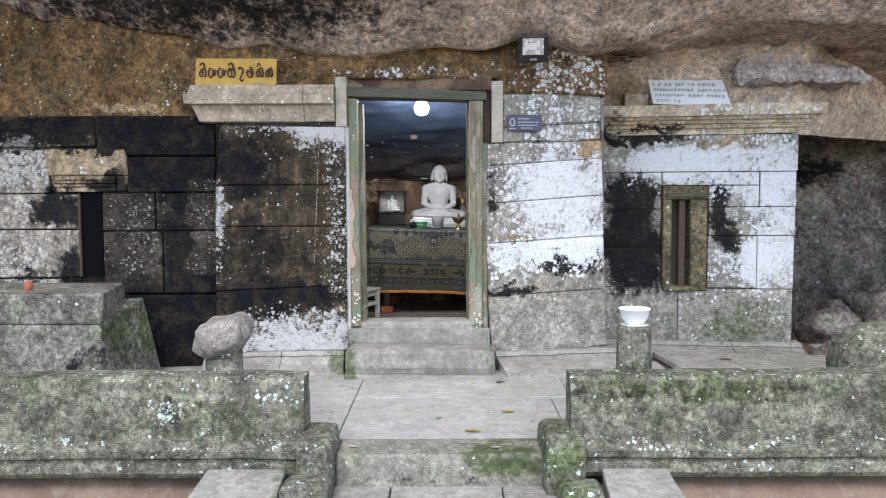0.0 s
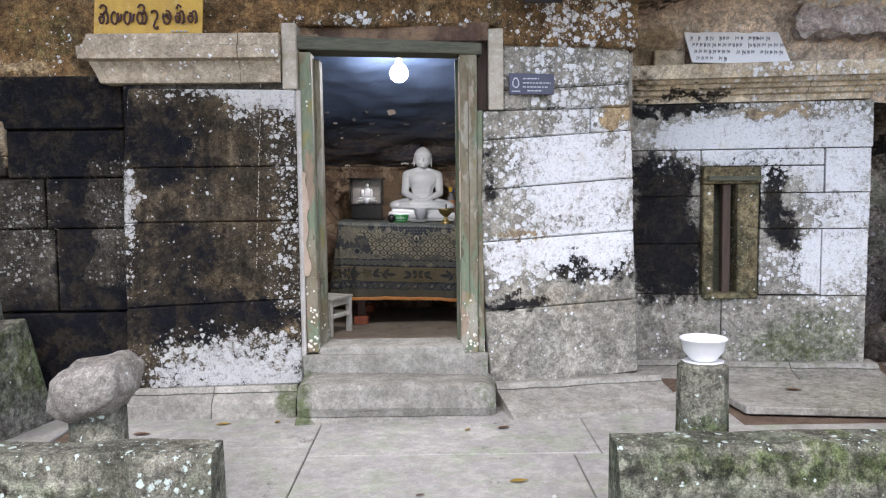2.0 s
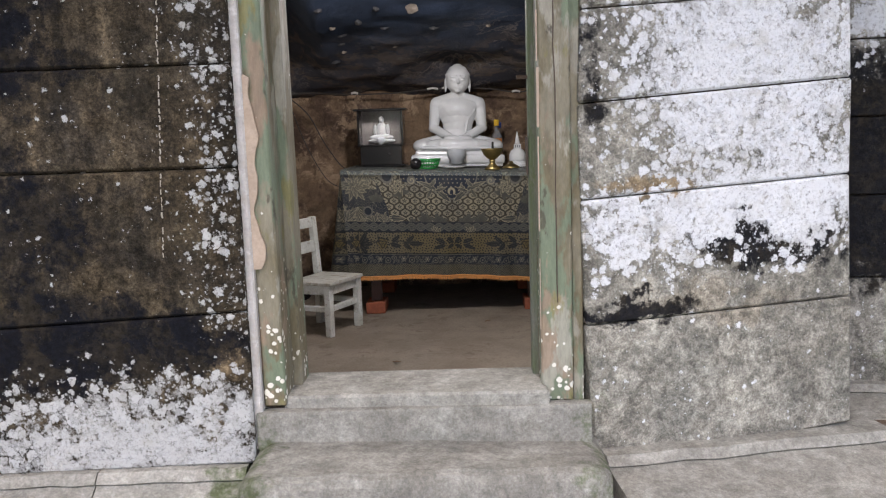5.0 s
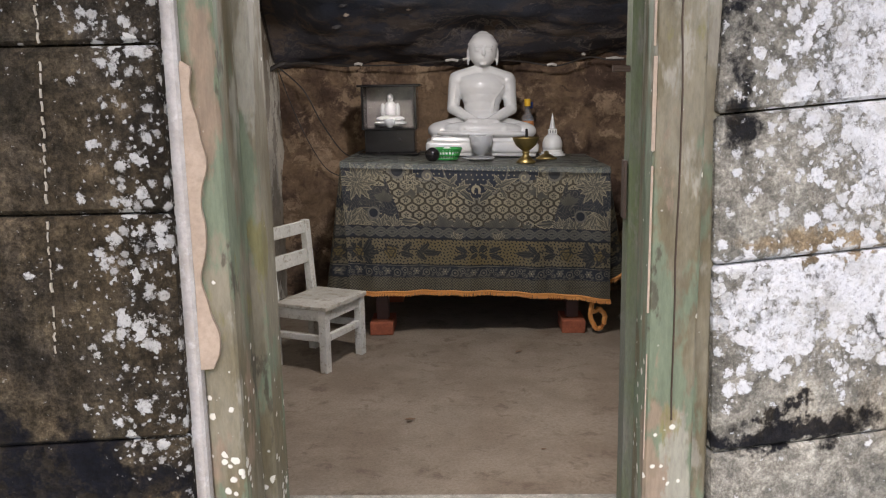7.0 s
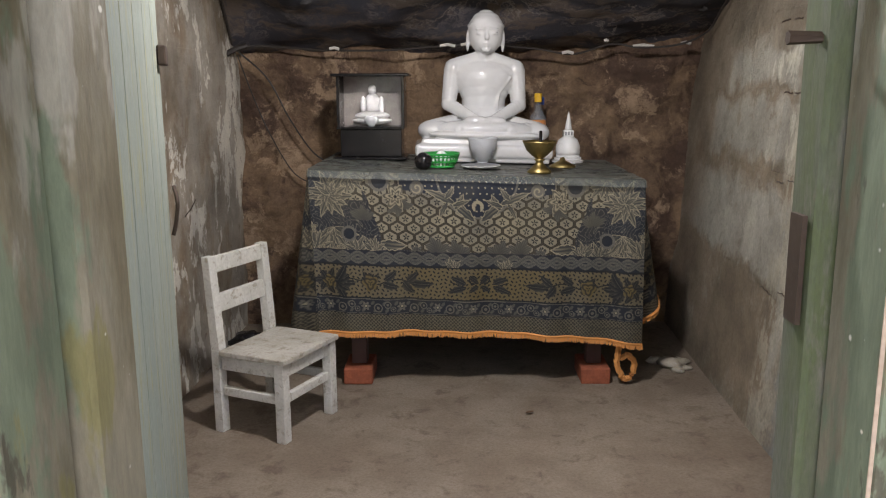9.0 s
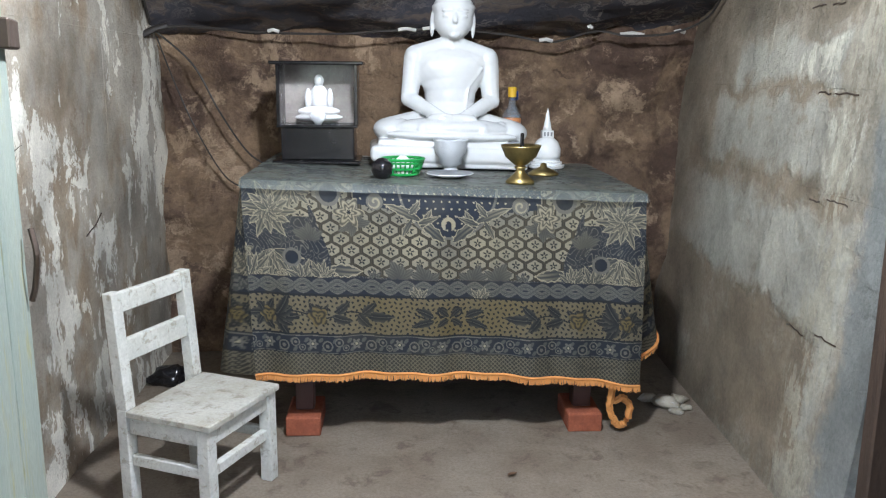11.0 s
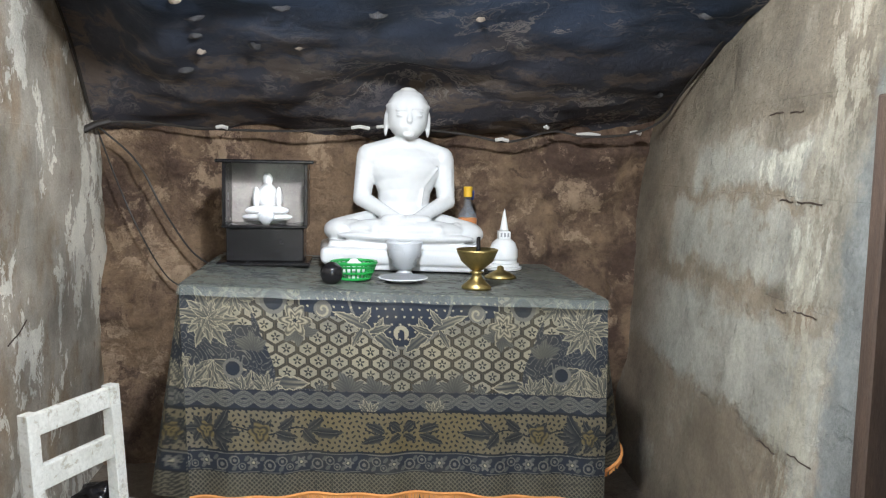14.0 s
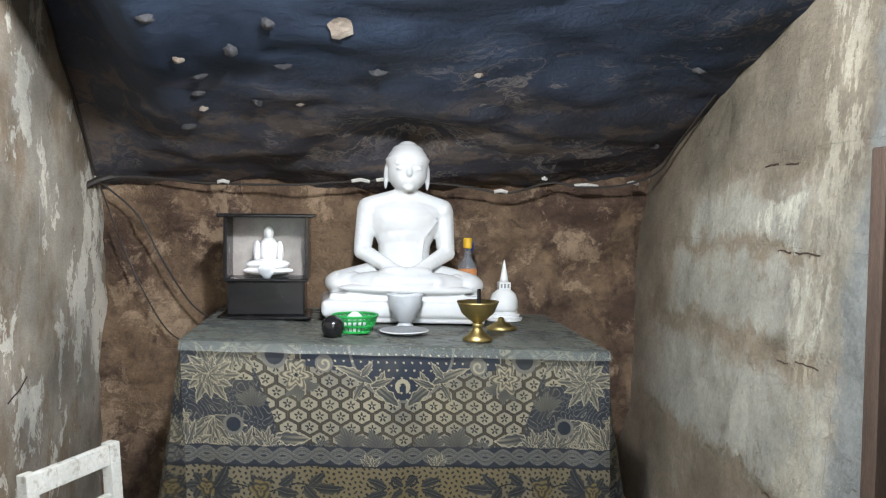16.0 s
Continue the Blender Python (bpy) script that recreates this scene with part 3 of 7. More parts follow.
def hexa(bm, pts, bevel=0.0, seg=1):
    v = [bm.verts.new(p) for p in pts]
    fs = [bm.faces.new([v[i] for i in q]) for q in ((0, 3, 2, 1), (4, 5, 6, 7), (0, 1, 5, 4), (1, 2, 6, 5), (2, 3, 7, 6), (3, 0, 4, 7))]
    if bevel:
        bmesh.ops.bevel(bm, geom=list({e for f in fs for e in f.edges}), offset=bevel, segments=seg, affect="EDGES", profile=0.6, clamp_overlap=True)
    return v


def boxed(*a, **k):
    bm = bmesh.new()
    box(bm, *a, **k)
    return bm


def lathe(profile, n=24, at=(0, 0, 0), bm=None):
    """A solid of revolution about z from (radius, height) pairs."""
    bm = bm or bmesh.new()
    rings = []
    for r, z in profile:
        if r < 1e-5:
            rings.append([bm.verts.new((at[0], at[1], at[2] + z))])
        else:
            rings.append([bm.verts.new((at[0] + r * math.cos(a), at[1] + r * math.sin(a), at[2] + z)) for a in (2 * math.pi * i / n for i in range(n))])
    for a, b in zip(rings, rings[1:]):
        for i in range(n):
            j = (i + 1) % n
            q = [a[i % len(a)], a[j % len(a)], b[j % len(b)], b[i % len(b)]]
            q = list(dict.fromkeys(q))
            if len(q) > 2:
                bm.faces.new(q)
    for ring, flip in ((rings[0], True), (rings[-1], False)):
        if len(ring) > 2:
            bm.faces.new(ring[::-1] if flip else ring)
    return bm


def tube(points, r, n=6, bm=None):
    """A round rod along points."""
    bm = bm or bmesh.new()
    pts = [Vector(p) for p in points]
    rings = []
    for i, p in enumerate(pts):
        d = (pts[min(i + 1, len(pts) - 1)] - pts[max(i - 1, 0)]).normalized()
        side = d.cross(Vector((0, 0.3, 1)) if abs(d.z) < 0.9 else Vector((1, 0, 0))).normalized()
        up = side.cross(d)
        rings.append([bm.verts.new(p + r * (math.cos(a) * side + math.sin(a) * up)) for a in (2 * math.pi * k / n for k in range(n))])
    for a, b in zip(rings, rings[1:]):
        for i in range(n):
            bm.faces.new((a[i], a[(i + 1) % n], b[(i + 1) % n], b[i]))
    bm.faces.new(rings[0][::-1])
    bm.faces.new(rings[-1])
    return bm


def curve_points(keys, n=8):
    """A smooth line through the keys."""
    k = [Vector(p) for p in keys]
    k = [2 * k[0] - k[1]] + k + [2 * k[-1] - k[-2]]
    res = []
    for a, b, c, d in zip(k, k[1:], k[2:], k[3:]):
        for i in range(n):
            t = i / n
            res.append(0.5 * (2 * b + (c - a) * t + (2 * a - 5 * b + 4 * c - d) * t * t + (3 * b - a - 3 * c + d) * t ** 3))
    return res + [k[-2]]


def sheet(fn, nu, nv, bm=None):
    """A grid of fn(u, v), u and v from 0 to 1."""
    bm = bm or bmesh.new()
    g = [[bm.verts.new(fn(i / nu, j / nv)) for i in range(nu + 1)] for j in range(nv + 1)]
    for j in range(nv):
        for i in range(nu):
            bm.faces.new((g[j][i], g[j][i + 1], g[j + 1][i + 1], g[j + 1][i]))
    return bm


def rough(p, size, amount, octaves=4):
    return amount * noise.fractal(Vector(p) / size, 1.0, 2.0, octaves, noise_basis="PERLIN_ORIGINAL")


def boulder(name, at, size, material, seed, parent=None, cuts=3, knob=0.22, flat=0.0):
    bm = bmesh.new()
    bmesh.ops.create_icosphere(bm, subdivisions=cuts, radius=1)
    for v in bm.verts:
        d = v.co.normalized()
        k = 1 + knob * noise.noise(d * 1.3 + Vector((seed, 0, 0))) + 0.07 * noise.noise(d * 4 + Vector((0, seed, 0)))
        v.co = Vector((d.x * k * size[0], d.y * k * size[1], max(d.z * k, -0.5 if flat else -2) * size[2])) + Vector(at)
    return part(name, bm, material, parent, smooth=True)


rng = random.Random(7)


def block(name, parent, material, p0, p1, depth, zl0, zr0, zl1, zr1, proud=0.0, bevel=0.008, gap=0.0025, xl=(0, 0), xr=(0, 0), skew=0.0):
    """One dressed stone between two plan points of a wall line; z at left and right, edges shifted by xl and xr at bottom and top."""
    a, b = Vector((*p0, 0)), Vector((*p1, 0))
    d = (b - a).normalized()
    n = Vector((-d.y, d.x, 0))
    j = lambda: rng.uniform(-0.003, 0.003)
    al, ar = a + d * gap, b - d * gap
    f = -proud
    pts = []
    for zl, zr, k in ((zl0 + gap, zr0 + gap, 0), (zl1 - gap, zr1 - gap, 1)):
        L, R = al + d * xl[k], ar + d * xr[k]
        pts += [L + n * (f + j()) + Vector((0, 0, zl)), R + n * (f + j()) + Vector((0, 0, zr)),
                R + n * depth + Vector((0, 0, zr)), L + n * depth + Vector((0, 0, zl))]
    bm = bmesh.new()
    hexa(bm, pts, bevel)
    return part(name, bm, material, parent)


def lerp2(p, q, t):
    return (p[0] + (q[0] - p[0]) * t, p[1] + (q[1] - p[1]) * t)


def coursed(parent, material, p0, p1, depth, levels, splits, lean=None, name="stone_block", proud=0.006, bevel=0.008):
    """Courses of stones: levels are (z left, z right), splits the fractions at which each course is cut."""
    for i, (lo, hi) in enumerate(zip(levels, levels[1:])):
        cuts = [0, *splits[i], 1]
        for c0, c1 in zip(cuts, cuts[1:]):
            z = lambda lv, c: lv[0] + (lv[1] - lv[0]) * c
            xl = (lean[i][0], lean[i + 1][0]) if lean and c0 == 0 else (0, 0)
            xr = (lean[i][1], lean[i + 1][1]) if lean and c1 == 1 else (0, 0)
            block(name, parent, material, lerp2(p0, p1, c0), lerp2(p0, p1, c1), depth, z(lo, c0), z(lo, c1), z(hi, c0), z(hi, c1), proud + rng.uniform(-0.004, 0.004), bevel, xl=xl, xr=xr)


def wall(name, pts, z0, z1, material, label):
    """A wall core over a plan polygon."""
    bm = bmesh.new()
    lo = [bm.verts.new((x, y, z0)) for x, y in pts]
    hi = [bm.verts.new((x, y, z1)) for x, y in pts]
    bm.faces.new(lo[::-1])
    bm.faces.new(hi)
    for i in range(len(pts)):
        k = (i + 1) % len(pts)
        bm.faces.new((lo[i], lo[k], hi[k], hi[i]))
    return tagged(part(name, bm, material), label, "wall", kind="structure")


# ---------------------------------------------------------------- ground and floors
def ground_z(x, y):
    base = -0.26 if y < 4.35 else -0.02
    return base + rough((x, y, 0), 1.2, 0.03) * (1 if y < 4.3 else 0.2)


bm = bmesh.new()
xs = [-300, -60, -20, -9] + [-6 + i * 0.25 for i in range(49)] + [9, 20, 60, 300]
ys = [-300, -60, -20, -8] + [-4 + i * 0.25 for i in range(34)] + [4.4, 4.6, 5, 6, 7, 8, 9, 10, 12, 20, 60, 300]
g = [[bm.verts.new((x, y, ground_z(x, y))) for x in xs] for y in ys]
for j in range(len(ys) - 1):
    for i in range(len(xs) - 1):
        bm.faces.new((g[j][i], g[j][i + 1], g[j + 1][i + 1], g[j + 1][i]))
tagged(part("ground", bm, M_GROUND, smooth=True), "bare trodden earth around the stone terrace", "ground", kind="structure")

floor_out = tagged(part("floor", boxed(-4.2, 5.5, 4.62, 7.6, -0.1, 0.085), M_SOIL), "packed earth bed of the stone terrace", "floor", kind="structure")
for x0, x1, y0, y1, z in ((-0.594, 0.73, 4.6, 5.555, 0.1), (-0.594, 0.87, 5.558, 6.6, 0.101), (-2.006, -0.6, 4.55, 5.706, 0.1), (-1.9, -0.6, 5.71, 6.6, 0.1005),
                         (-4.1, -2.01, 4.55, 6.6, 0.099), (0.735, 1.72, 4.62, 5.54, 0.1), (0.875, 1.75, 5.55, 6.75, 0.098), (1.73, 3.3, 4.62, 6.0, 0.097), (3.31, 5.4, 4.62, 7.5, 0.095)):
    part("floor_slab", boxed(x0, x1, y0, y1, 0.0, z, bevel=0.005), M_FLOOR_OUT, floor_out)
entry = thing("entrance_step", "worn grey stone entrance steps with mossy ends", "steps", (0, 4.3, -0.07), kind="structure")


def under(ob, parent):
    ob.parent = parent
    ob.matrix_parent_inverse = parent.matrix_world.inverted()
    return ob


under(part("kerb_stone", boxed(-0.56, 0.585, 4.3, 4.6, -0.1, 0.103, bevel=0.014, seg=2), M_KERB), entry)
for x0, x1 in ((-0.58, -0.27), (-0.262, 0.32), (0.328, 0.6)):
    under(part("tread_stone", boxed(x0, x1, 3.82, 4.31, -0.3, -0.07, bevel=0.008), M_GREY), entry)
under(part("tread_stone", boxed(-0.62, 0.66, 3.45, 3.83, -0.4, -0.17, bevel=0.01), M_GREY), entry)


def guard(name, x, y, z0, z1, w, d, seed):
    """A rounded upright guard stone."""
    bm = bmesh.new()
    bmesh.ops.create_cube(bm, size=1)
    bmesh.ops.bevel(bm, geom=bm.edges[:], offset=0.22, segments=4, affect="EDGES", profile=0.6)
    for v in bm.verts:
        p = Vector((x + v.co.x * w, y + v.co.y * d, (z0 + z1) / 2 + v.co.z * (z1 - z0)))
        v.co = p + Vector((rough(p, 0.12, 0.012), rough(p + Vector((5, 0, 0)), 0.12, 0.012), rough(p + Vector((0, 7, 0)), 0.12, 0.01)))
    return tagged(part(name, bm, M_SLAB, smooth=True), "rounded mossy guard stone beside the entrance step", "stone", "guard stones of the entrance")


guard("guard_stone", -0.66, 4.36, -0.2, 0.22, 0.19, 0.42, 1)
guard("guard_stone", -0.68, 4.06, -0.3, 0.05, 0.24, 0.24, 2)
guard("guard_stone", 0.65, 4.38, -0.2, 0.23, 0.22, 0.46, 3)
guard("guard_stone", 0.7, 4.04, -0.3, 0.03, 0.22, 0.24, 4)
for x0, x1 in ((-1.25, -0.79), (0.81, 1.2)):
    bm = bmesh.new()
    hexa(bm, [(x0, 3.6, -0.3), (x1, 3.6, -0.3), (x1 - 0.02, 4.22, -0.3), (x0 + 0.05, 4.22, -0.3), (x0, 3.6, -0.03), (x1, 3.6, -0.03), (x1 - 0.02, 4.22, 0.055), (x0 + 0.03, 4.22, 0.055)], 0.012, 2)
    tagged(part("flank_stone", bm, M_GREY), "sloping grey flank stone beside the steps", "stone", "flank stones of the steps")


def balustrade(name, x0, x1, label):
    """A low slab wall standing on a moulded base."""
    ob = thing(name, label, "low wall", ((x0 + x1) / 2, 4.4, -0.03))
    bm = bmesh.new()
    n = 40
    prof = [(4.33, 0.17), (4.335, 0.3), (4.36, 0.48), (4.385, 0.505), (4.53, 0.51), (4.55, 0.17)]
    rows = []
    for i in range(n + 1):
        x = x0 + (x1 - x0) * i / n
        rows.append([bm.verts.new((x + rough((x, y, z), 0.2, 0.006), y + rough((x, z, 3), 0.25, 0.012), z + (rough((x, 1, 0), 0.3, 0.012) if z > 0.4 else 0))) for y, z in prof])
    for a, b in zip(rows, rows[1:]):
        for k in range(len(prof)):
            m = (k + 1) % len(prof)
            bm.faces.new((a[k], b[k], b[m], a[m]))
    bm.faces.new(rows[0])
    bm.faces.new(rows[-1][::-1])
    under(part("slab", bm, M_SLAB), ob)
    bm = bmesh.new()
    prof = [(4.36, -0.02), (4.285, -0.015), (4.265, 0.015), (4.27, 0.05), (4.3, 0.062), (4.3, 0.078), (4.28, 0.09), (4.275, 0.125), (4.3, 0.145), (4.31, 0.172), (4.58, 0.172), (4.58, -0.02)]
    rows = [[bm.verts.new((x0 + (0.0 if x0 < 0 else 0.03) + (x1 - x0 - 0.03) * i / n, y + rough((i, y, z), 3, 0.006), z + rough((i * 0.1, z, 0), 0.5, 0.006))) for y, z in prof] for i in range(n + 1)]
    for a, b in zip(rows, rows[1:]):
        for k in range(len(prof)):
            m = (k + 1) % len(prof)
            bm.faces.new((a[k], b[k], b[m], a[m]))
    bm.faces.new(rows[0])
    bm.faces.new(rows[-1][::-1])
    under(part("moulded_base", bm, M_SLAB), ob)
    return ob


balustrade("low_wall", -4.1, -0.735, "long low mossy stone slab wall on a moulded base with pale lichen rosettes")
balustrade("low_wall", 0.695, 5.2, "long low stone slab wall on a moulded base, green with moss along its top")
wall("footing_wall", [(-4.2, 4.42), (5.3, 4.42), (5.3, 4.62), (-4.2, 4.62)], -0.4, -0.02, M_SOIL, "crumbling reddish earth bank below the low walls")

# ---------------------------------------------------------------- facade: pilasters, walls, cornices
PL0, PL1 = (-1.745, 6.372), (-0.745, 6.402)
PR0, PR1 = (0.35, 6.556), (1.31, 6.742)
BY0, BY1 = (1.40, 7.535), (3.09, 7.30)

core = wall("wall_left_pilaster", [(-1.74, 6.40), (-0.75, 6.43), (-0.75, 7.05), (-1.74, 7.05)], 0.05, 2.04, M_WALL_L, "dark weathered stone pilaster beside the door")
coursed(core, M_PIL_L, PL0, PL1, 0.2, [(0.25, 0.265), (0.735, 0.775), (1.235, 1.236), (1.553, 1.556), (2.012, 1.998)],
        [[], [], [], []], [(-0.03, 0.0), (-0.015, 0.0), (-0.01, 0.0), (-0.005, 0.0), (0.04, 0.0)])
core_l = wall("wall_left", [(-4.6, 6.47), (-1.70, 6.52), (-1.70, 7.05), (-4.6, 7.05)], 0.05, 2.1, M_WALL_L, "black-stained coursed stone wall with a narrow slot window")
LW0, LW1 = (-4.5, 6.42), (-1.76, 6.47)


def lw(x):
    return lerp2(LW0, LW1, (x + 4.5) / 2.74)


for x0, x1, z0, z1 in ((-4.5, -3.06, 1.5, 1.84), (-4.5, -2.84, 1.22, 1.495), (-4.5, -2.84, 0.84, 1.215), (-4.5, -3.0, 0.45, 0.83), (-2.99, -1.77, 0.12, 0.7),
                       (-2.66, -2.2, 0.71, 1.2), (-2.19, -1.77, 0.71, 1.2), (-2.66, -2.25, 1.205, 1.5), (-2.24, -1.77, 1.205, 1.5), (-2.46, -1.77, 1.505, 1.78),
                       (-4.5, -2.7, 1.86, 2.1), (-2.69, -1.77, 1.79, 2.1)):
    block("stone_block", core_l, M_WALL_FAR if x1 < -2.83 and z1 < 1.85 else M_WALL_L, lw(x0), lw(x1), 0.12, z0, z0, z1, z1, rng.uniform(-0.004, 0.006))
# slot window of the left wall: jamb and near-black pane painting a recess's shade
slot = tagged(part("window_1", boxed(-2.83, -2.665, 6.462, 6.472, 0.85, 1.5), plain("deep_shade", (0.004, 0.004, 0.005), 0.95, Specular_IOR_Level=0.05), None), "narrow slot window in the black-stained wall, its shade painted near-black", "window", kind="structure")
under(part("window_frame", boxed(-2.842, -2.826, 6.435, 6.475, 0.85, 1.5, bevel=0.003), M_BROWN_DOOR), slot)
hood = thing("window_hood", "pale tan carved stone hood over the slot window", "hood", (-2.75, 6.42, 1.5))
bm = bmesh.new()
hexa(bm, [(-3.07, 6.425, 1.635), (-2.45, 6.435, 1.635), (-2.45, 6.5, 1.635), (-3.07, 6.5, 1.635), (-3.07, 6.42, 1.85), (-2.47, 6.43, 1.84), (-2.47, 6.5, 1.84), (-3.07, 6.5, 1.85)], 0.02, 3)
under(part("hood_stone", bm, M_HOOD), hood)
bm = bmesh.new()
hexa(bm, [(-2.53, 6.425, 1.51), (-2.46, 6.43, 1.52), (-2.46, 6.5, 1.52), (-2.53, 6.5, 1.51), (-2.53, 6.43, 1.632), (-2.45, 6.435, 1.632), (-2.45, 6.5, 1.632), (-2.53, 6.5, 1.632)], 0.014, 3)
under(part("hood_ear", bm, M_HOOD), hood)
for i, (z0, z1, y0) in enumerate(((1.6, 1.632, 6.41), (1.575, 1.598, 6.4), (1.55, 1.573, 6.415), (1.512, 1.548, 6.43))):
    under(part("hood_moulding", boxed(-3.03 + 0.01 * i, -2.535, y0, 6.5, z0, z1, bevel=0.007, seg=2), M_HOOD), hood)

core_r = wall("wall_right_pilaster", [(0.40, 6.60), (1.27, 6.78), (1.27, 7.6), (0.40, 7.05)], 0.05, 2.33, M_WALL_L, "pale lichened stone pilaster of sloping courses")
coursed(core_r, M_PIL_R, PR0, PR1, 0.25,
        [(0.155, 0.235), (0.66, 0.7), (1.085, 1.135), (1.4, 1.465), (1.70, 1.762), (1.875, 1.905)],
        [[], [], [], [], [0.7]], [(0.035, 0.03), (0.008, 0.015), (-0.005, -0.005), (-0.012, -0.01), (0.0, -0.025), (0.005, -0.03)])
coursed(core_r, M_PIL_R, (0.47, 6.58), PR1, 0.22, [(1.88, 1.905), (2.0, 2.05), (2.34, 2.26)], [[0.35], []], [(0.0, -0.03)] * 3, proud=-0.004, bevel=0.014)

core_b = wall("wall_bay", [(1.30, 7.57), (1.95, 7.49), (1.95, 7.9), (1.30, 7.9)], 0.05, 2.08, M_WALL_L, "lichened ashlar wall of the side chamber with a small window")
bay2 = wall("wall_bay_end", [(2.32, 7.44), (3.05, 7.34), (3.25, 9.6), (2.32, 9.6)], 0.05, 2.08, M_WALL_L, "lichened ashlar end wall of the side chamber")
BL = math.dist(BY0, BY1)


def by(x):
    return lerp2(BY0, BY1, (x - BY0[0]) / (BY1[0] - BY0[0]))


for x0, x1, z0, z1, par in ((1.40, 2.1, 0.1, 0.625, core_b), (2.105, 3.075, 0.1, 0.62, bay2), (1.40, 1.95, 0.63, 0.99, core_b), (1.40, 1.95, 0.995, 1.33, core_b), (1.40, 1.95, 1.335, 1.66, core_b),
                            (1.955, 2.78, 1.545, 1.66, bay2), (2.79, 3.09, 1.355, 1.66, bay2), (2.36, 3.085, 1.1, 1.35, bay2), (2.355, 2.77, 0.63, 1.095, bay2), (2.775, 3.08, 0.625, 1.095, bay2),
                            (2.36, 2.78, 1.355, 1.54, bay2), (1.40, 3.1, 1.665, 1.99, core_b)):
    block("stone_block", par, M_BAY, by(x0), by(x1), 0.14, z0, z0, z1, z1, rng.uniform(-0.003, 0.003), 0.004, 0.001)
win = thing("window_2", "small tan stone window with a carved mullion, its upper rail mossy", "window", (2.15, 7.42, 0.63), kind="structure")
for x0, x1, z0, z1, y0 in ((1.955, 2.03, 0.64, 1.42, 7.40), (2.20, 2.35, 0.64, 1.42, 7.405), (1.95, 2.355, 1.42, 1.54, 7.38), (1.96, 2.35, 0.60, 0.645, 7.39)):
    under(part("window_frame", boxed(x0, x1, y0, y0 + 0.14, z0, z1, bevel=0.008), M_BAYFRAME), win)
under(part("window_moulding", boxed(1.975, 2.335, 7.355, 7.40, 1.44, 1.475, bevel=0.006), M_LINTEL), win)
under(part("window_bar", boxed(2.1, 2.16, 7.43, 7.5, 0.64, 1.42, bevel=0.012, seg=2), M_BROWN_DOOR), win)
under(part("shutter", boxed(2.03, 2.21, 7.55, 7.58, 0.64, 1.42), M_LINTEL), win)

BASE = M_GREY


def plinth(name, p0, p1, z0, z1, d0, d1, label, split=()):
    """A moulded base course: a low slope and a thin top fillet."""
    a, b = Vector((*p0, 0)), Vector((*p1, 0))
    d = (b - a).normalized()
    n = Vector((-d.y, d.x, 0))
    root = thing(name, label, "plinth", tuple(a), kind="structure")
    prof = [(-d0, z0), (-d0 + 0.015, z0 + (z1 - z0) * (0.55 if d0 < 0.2 else 0.3)), (-d1 - 0.02, z1 - 0.035), (-d1 - 0.03, z1 - 0.028), (-d1, z1), (0.12, z1), (0.12, z0)]
    cuts = [0, *split, 1]
    for c0, c1 in zip(cuts, cuts[1:]):
        bm = bmesh.new()
        rows = []
        for i in range(9):
            c = c0 + (c1 - c0) * (0.004 + 0.992 * i / 8)
            p = a.lerp(b, c)
            rows.append([bm.verts.new(p + n * (o + rough((p.x * 3, o, z), 0.5, 0.006)) + Vector((0, 0, z + (rough((p.x * 2, 0, 1), 0.4, 0.008) if z > z0 else 0)))) for o, z in prof])
        for q, r in zip(rows, rows[1:]):
            for k in range(len(prof)):
                m = (k + 1) % len(prof)
                bm.faces.new((q[k], r[k], r[m], q[m]))
        bm.faces.new(rows[0])
        bm.faces.new(rows[-1][::-1])
        under(part("plinth_stone", bm, BASE), root)
    return root


plinth("plinth", (-1.85, 6.37), (-0.77, 6.40), 0.08, 0.262, 0.14, 0.03, "worn grey stone base course under the dark pilaster", (0.55,))
plinth("plinth", (0.40, 6.54), (1.46, 6.745), 0.075, 0.225, 0.44, 0.05, "sloping grey stone base course under the pale pilaster")
plinth("plinth", (1.42, 7.53), (3.15, 7.29), 0.06, 0.15, 0.34, 0.05, "grey stone base course under the side chamber", (0.66,))
plinth("plinth", (-3.2, 6.43), (-1.85, 6.46), 0.06, 0.13, 0.12, 0.05, "worn grey stone base course under the stained wall", (0.4,))


def cornice(name, p0, p1, rows, label, material, splits=(), ends=(0.0, 0.0)):
    """A moulded cap: rows of (z, overhang) from bottom to top, swept between two plan points, flaring at the ends."""
    a, b = Vector((*p0, 0)), Vector((*p1, 0))
    d = (b - a).normalized()
    n = Vector((-d.y, d.x, 0))
    L = (b - a).length
    root = thing(name, label, "cornice", tuple(a), kind="structure")
    cuts = [0, *splits, 1]
    for c0, c1 in zip(cuts, cuts[1:]):
        bm = bmesh.new()
        cols = []
        for c in (c0, c1):
            col = []
            for z, o in rows:
                s = L * c + (0.002 if c == c0 else -0.002)
                s += -o * ends[0] if c == 0 else (o * ends[1] if c == 1 else 0)
                col.append(bm.verts.new(a + d * s - n * o + Vector((0, 0, z + rng.uniform(-0.003, 0.003)))))
            for z in (rows[-1][0], rows[0][0]):
                col.append(bm.verts.new(a + d * (col[0].co - a).dot(d) + n * 0.2 + Vector((0, 0, z))))
            cols.append(col)
        k = len(cols[0])
        for i in range(k):
            m = (i + 1) % k
            bm.faces.new((cols[0][i], cols[1][i], cols[1][m], cols[0][m]))
        bm.faces.new(cols[0][::-1])
        bm.faces.new(cols[1])
        under(part("cornice_stone", bm, material), root)
    return root


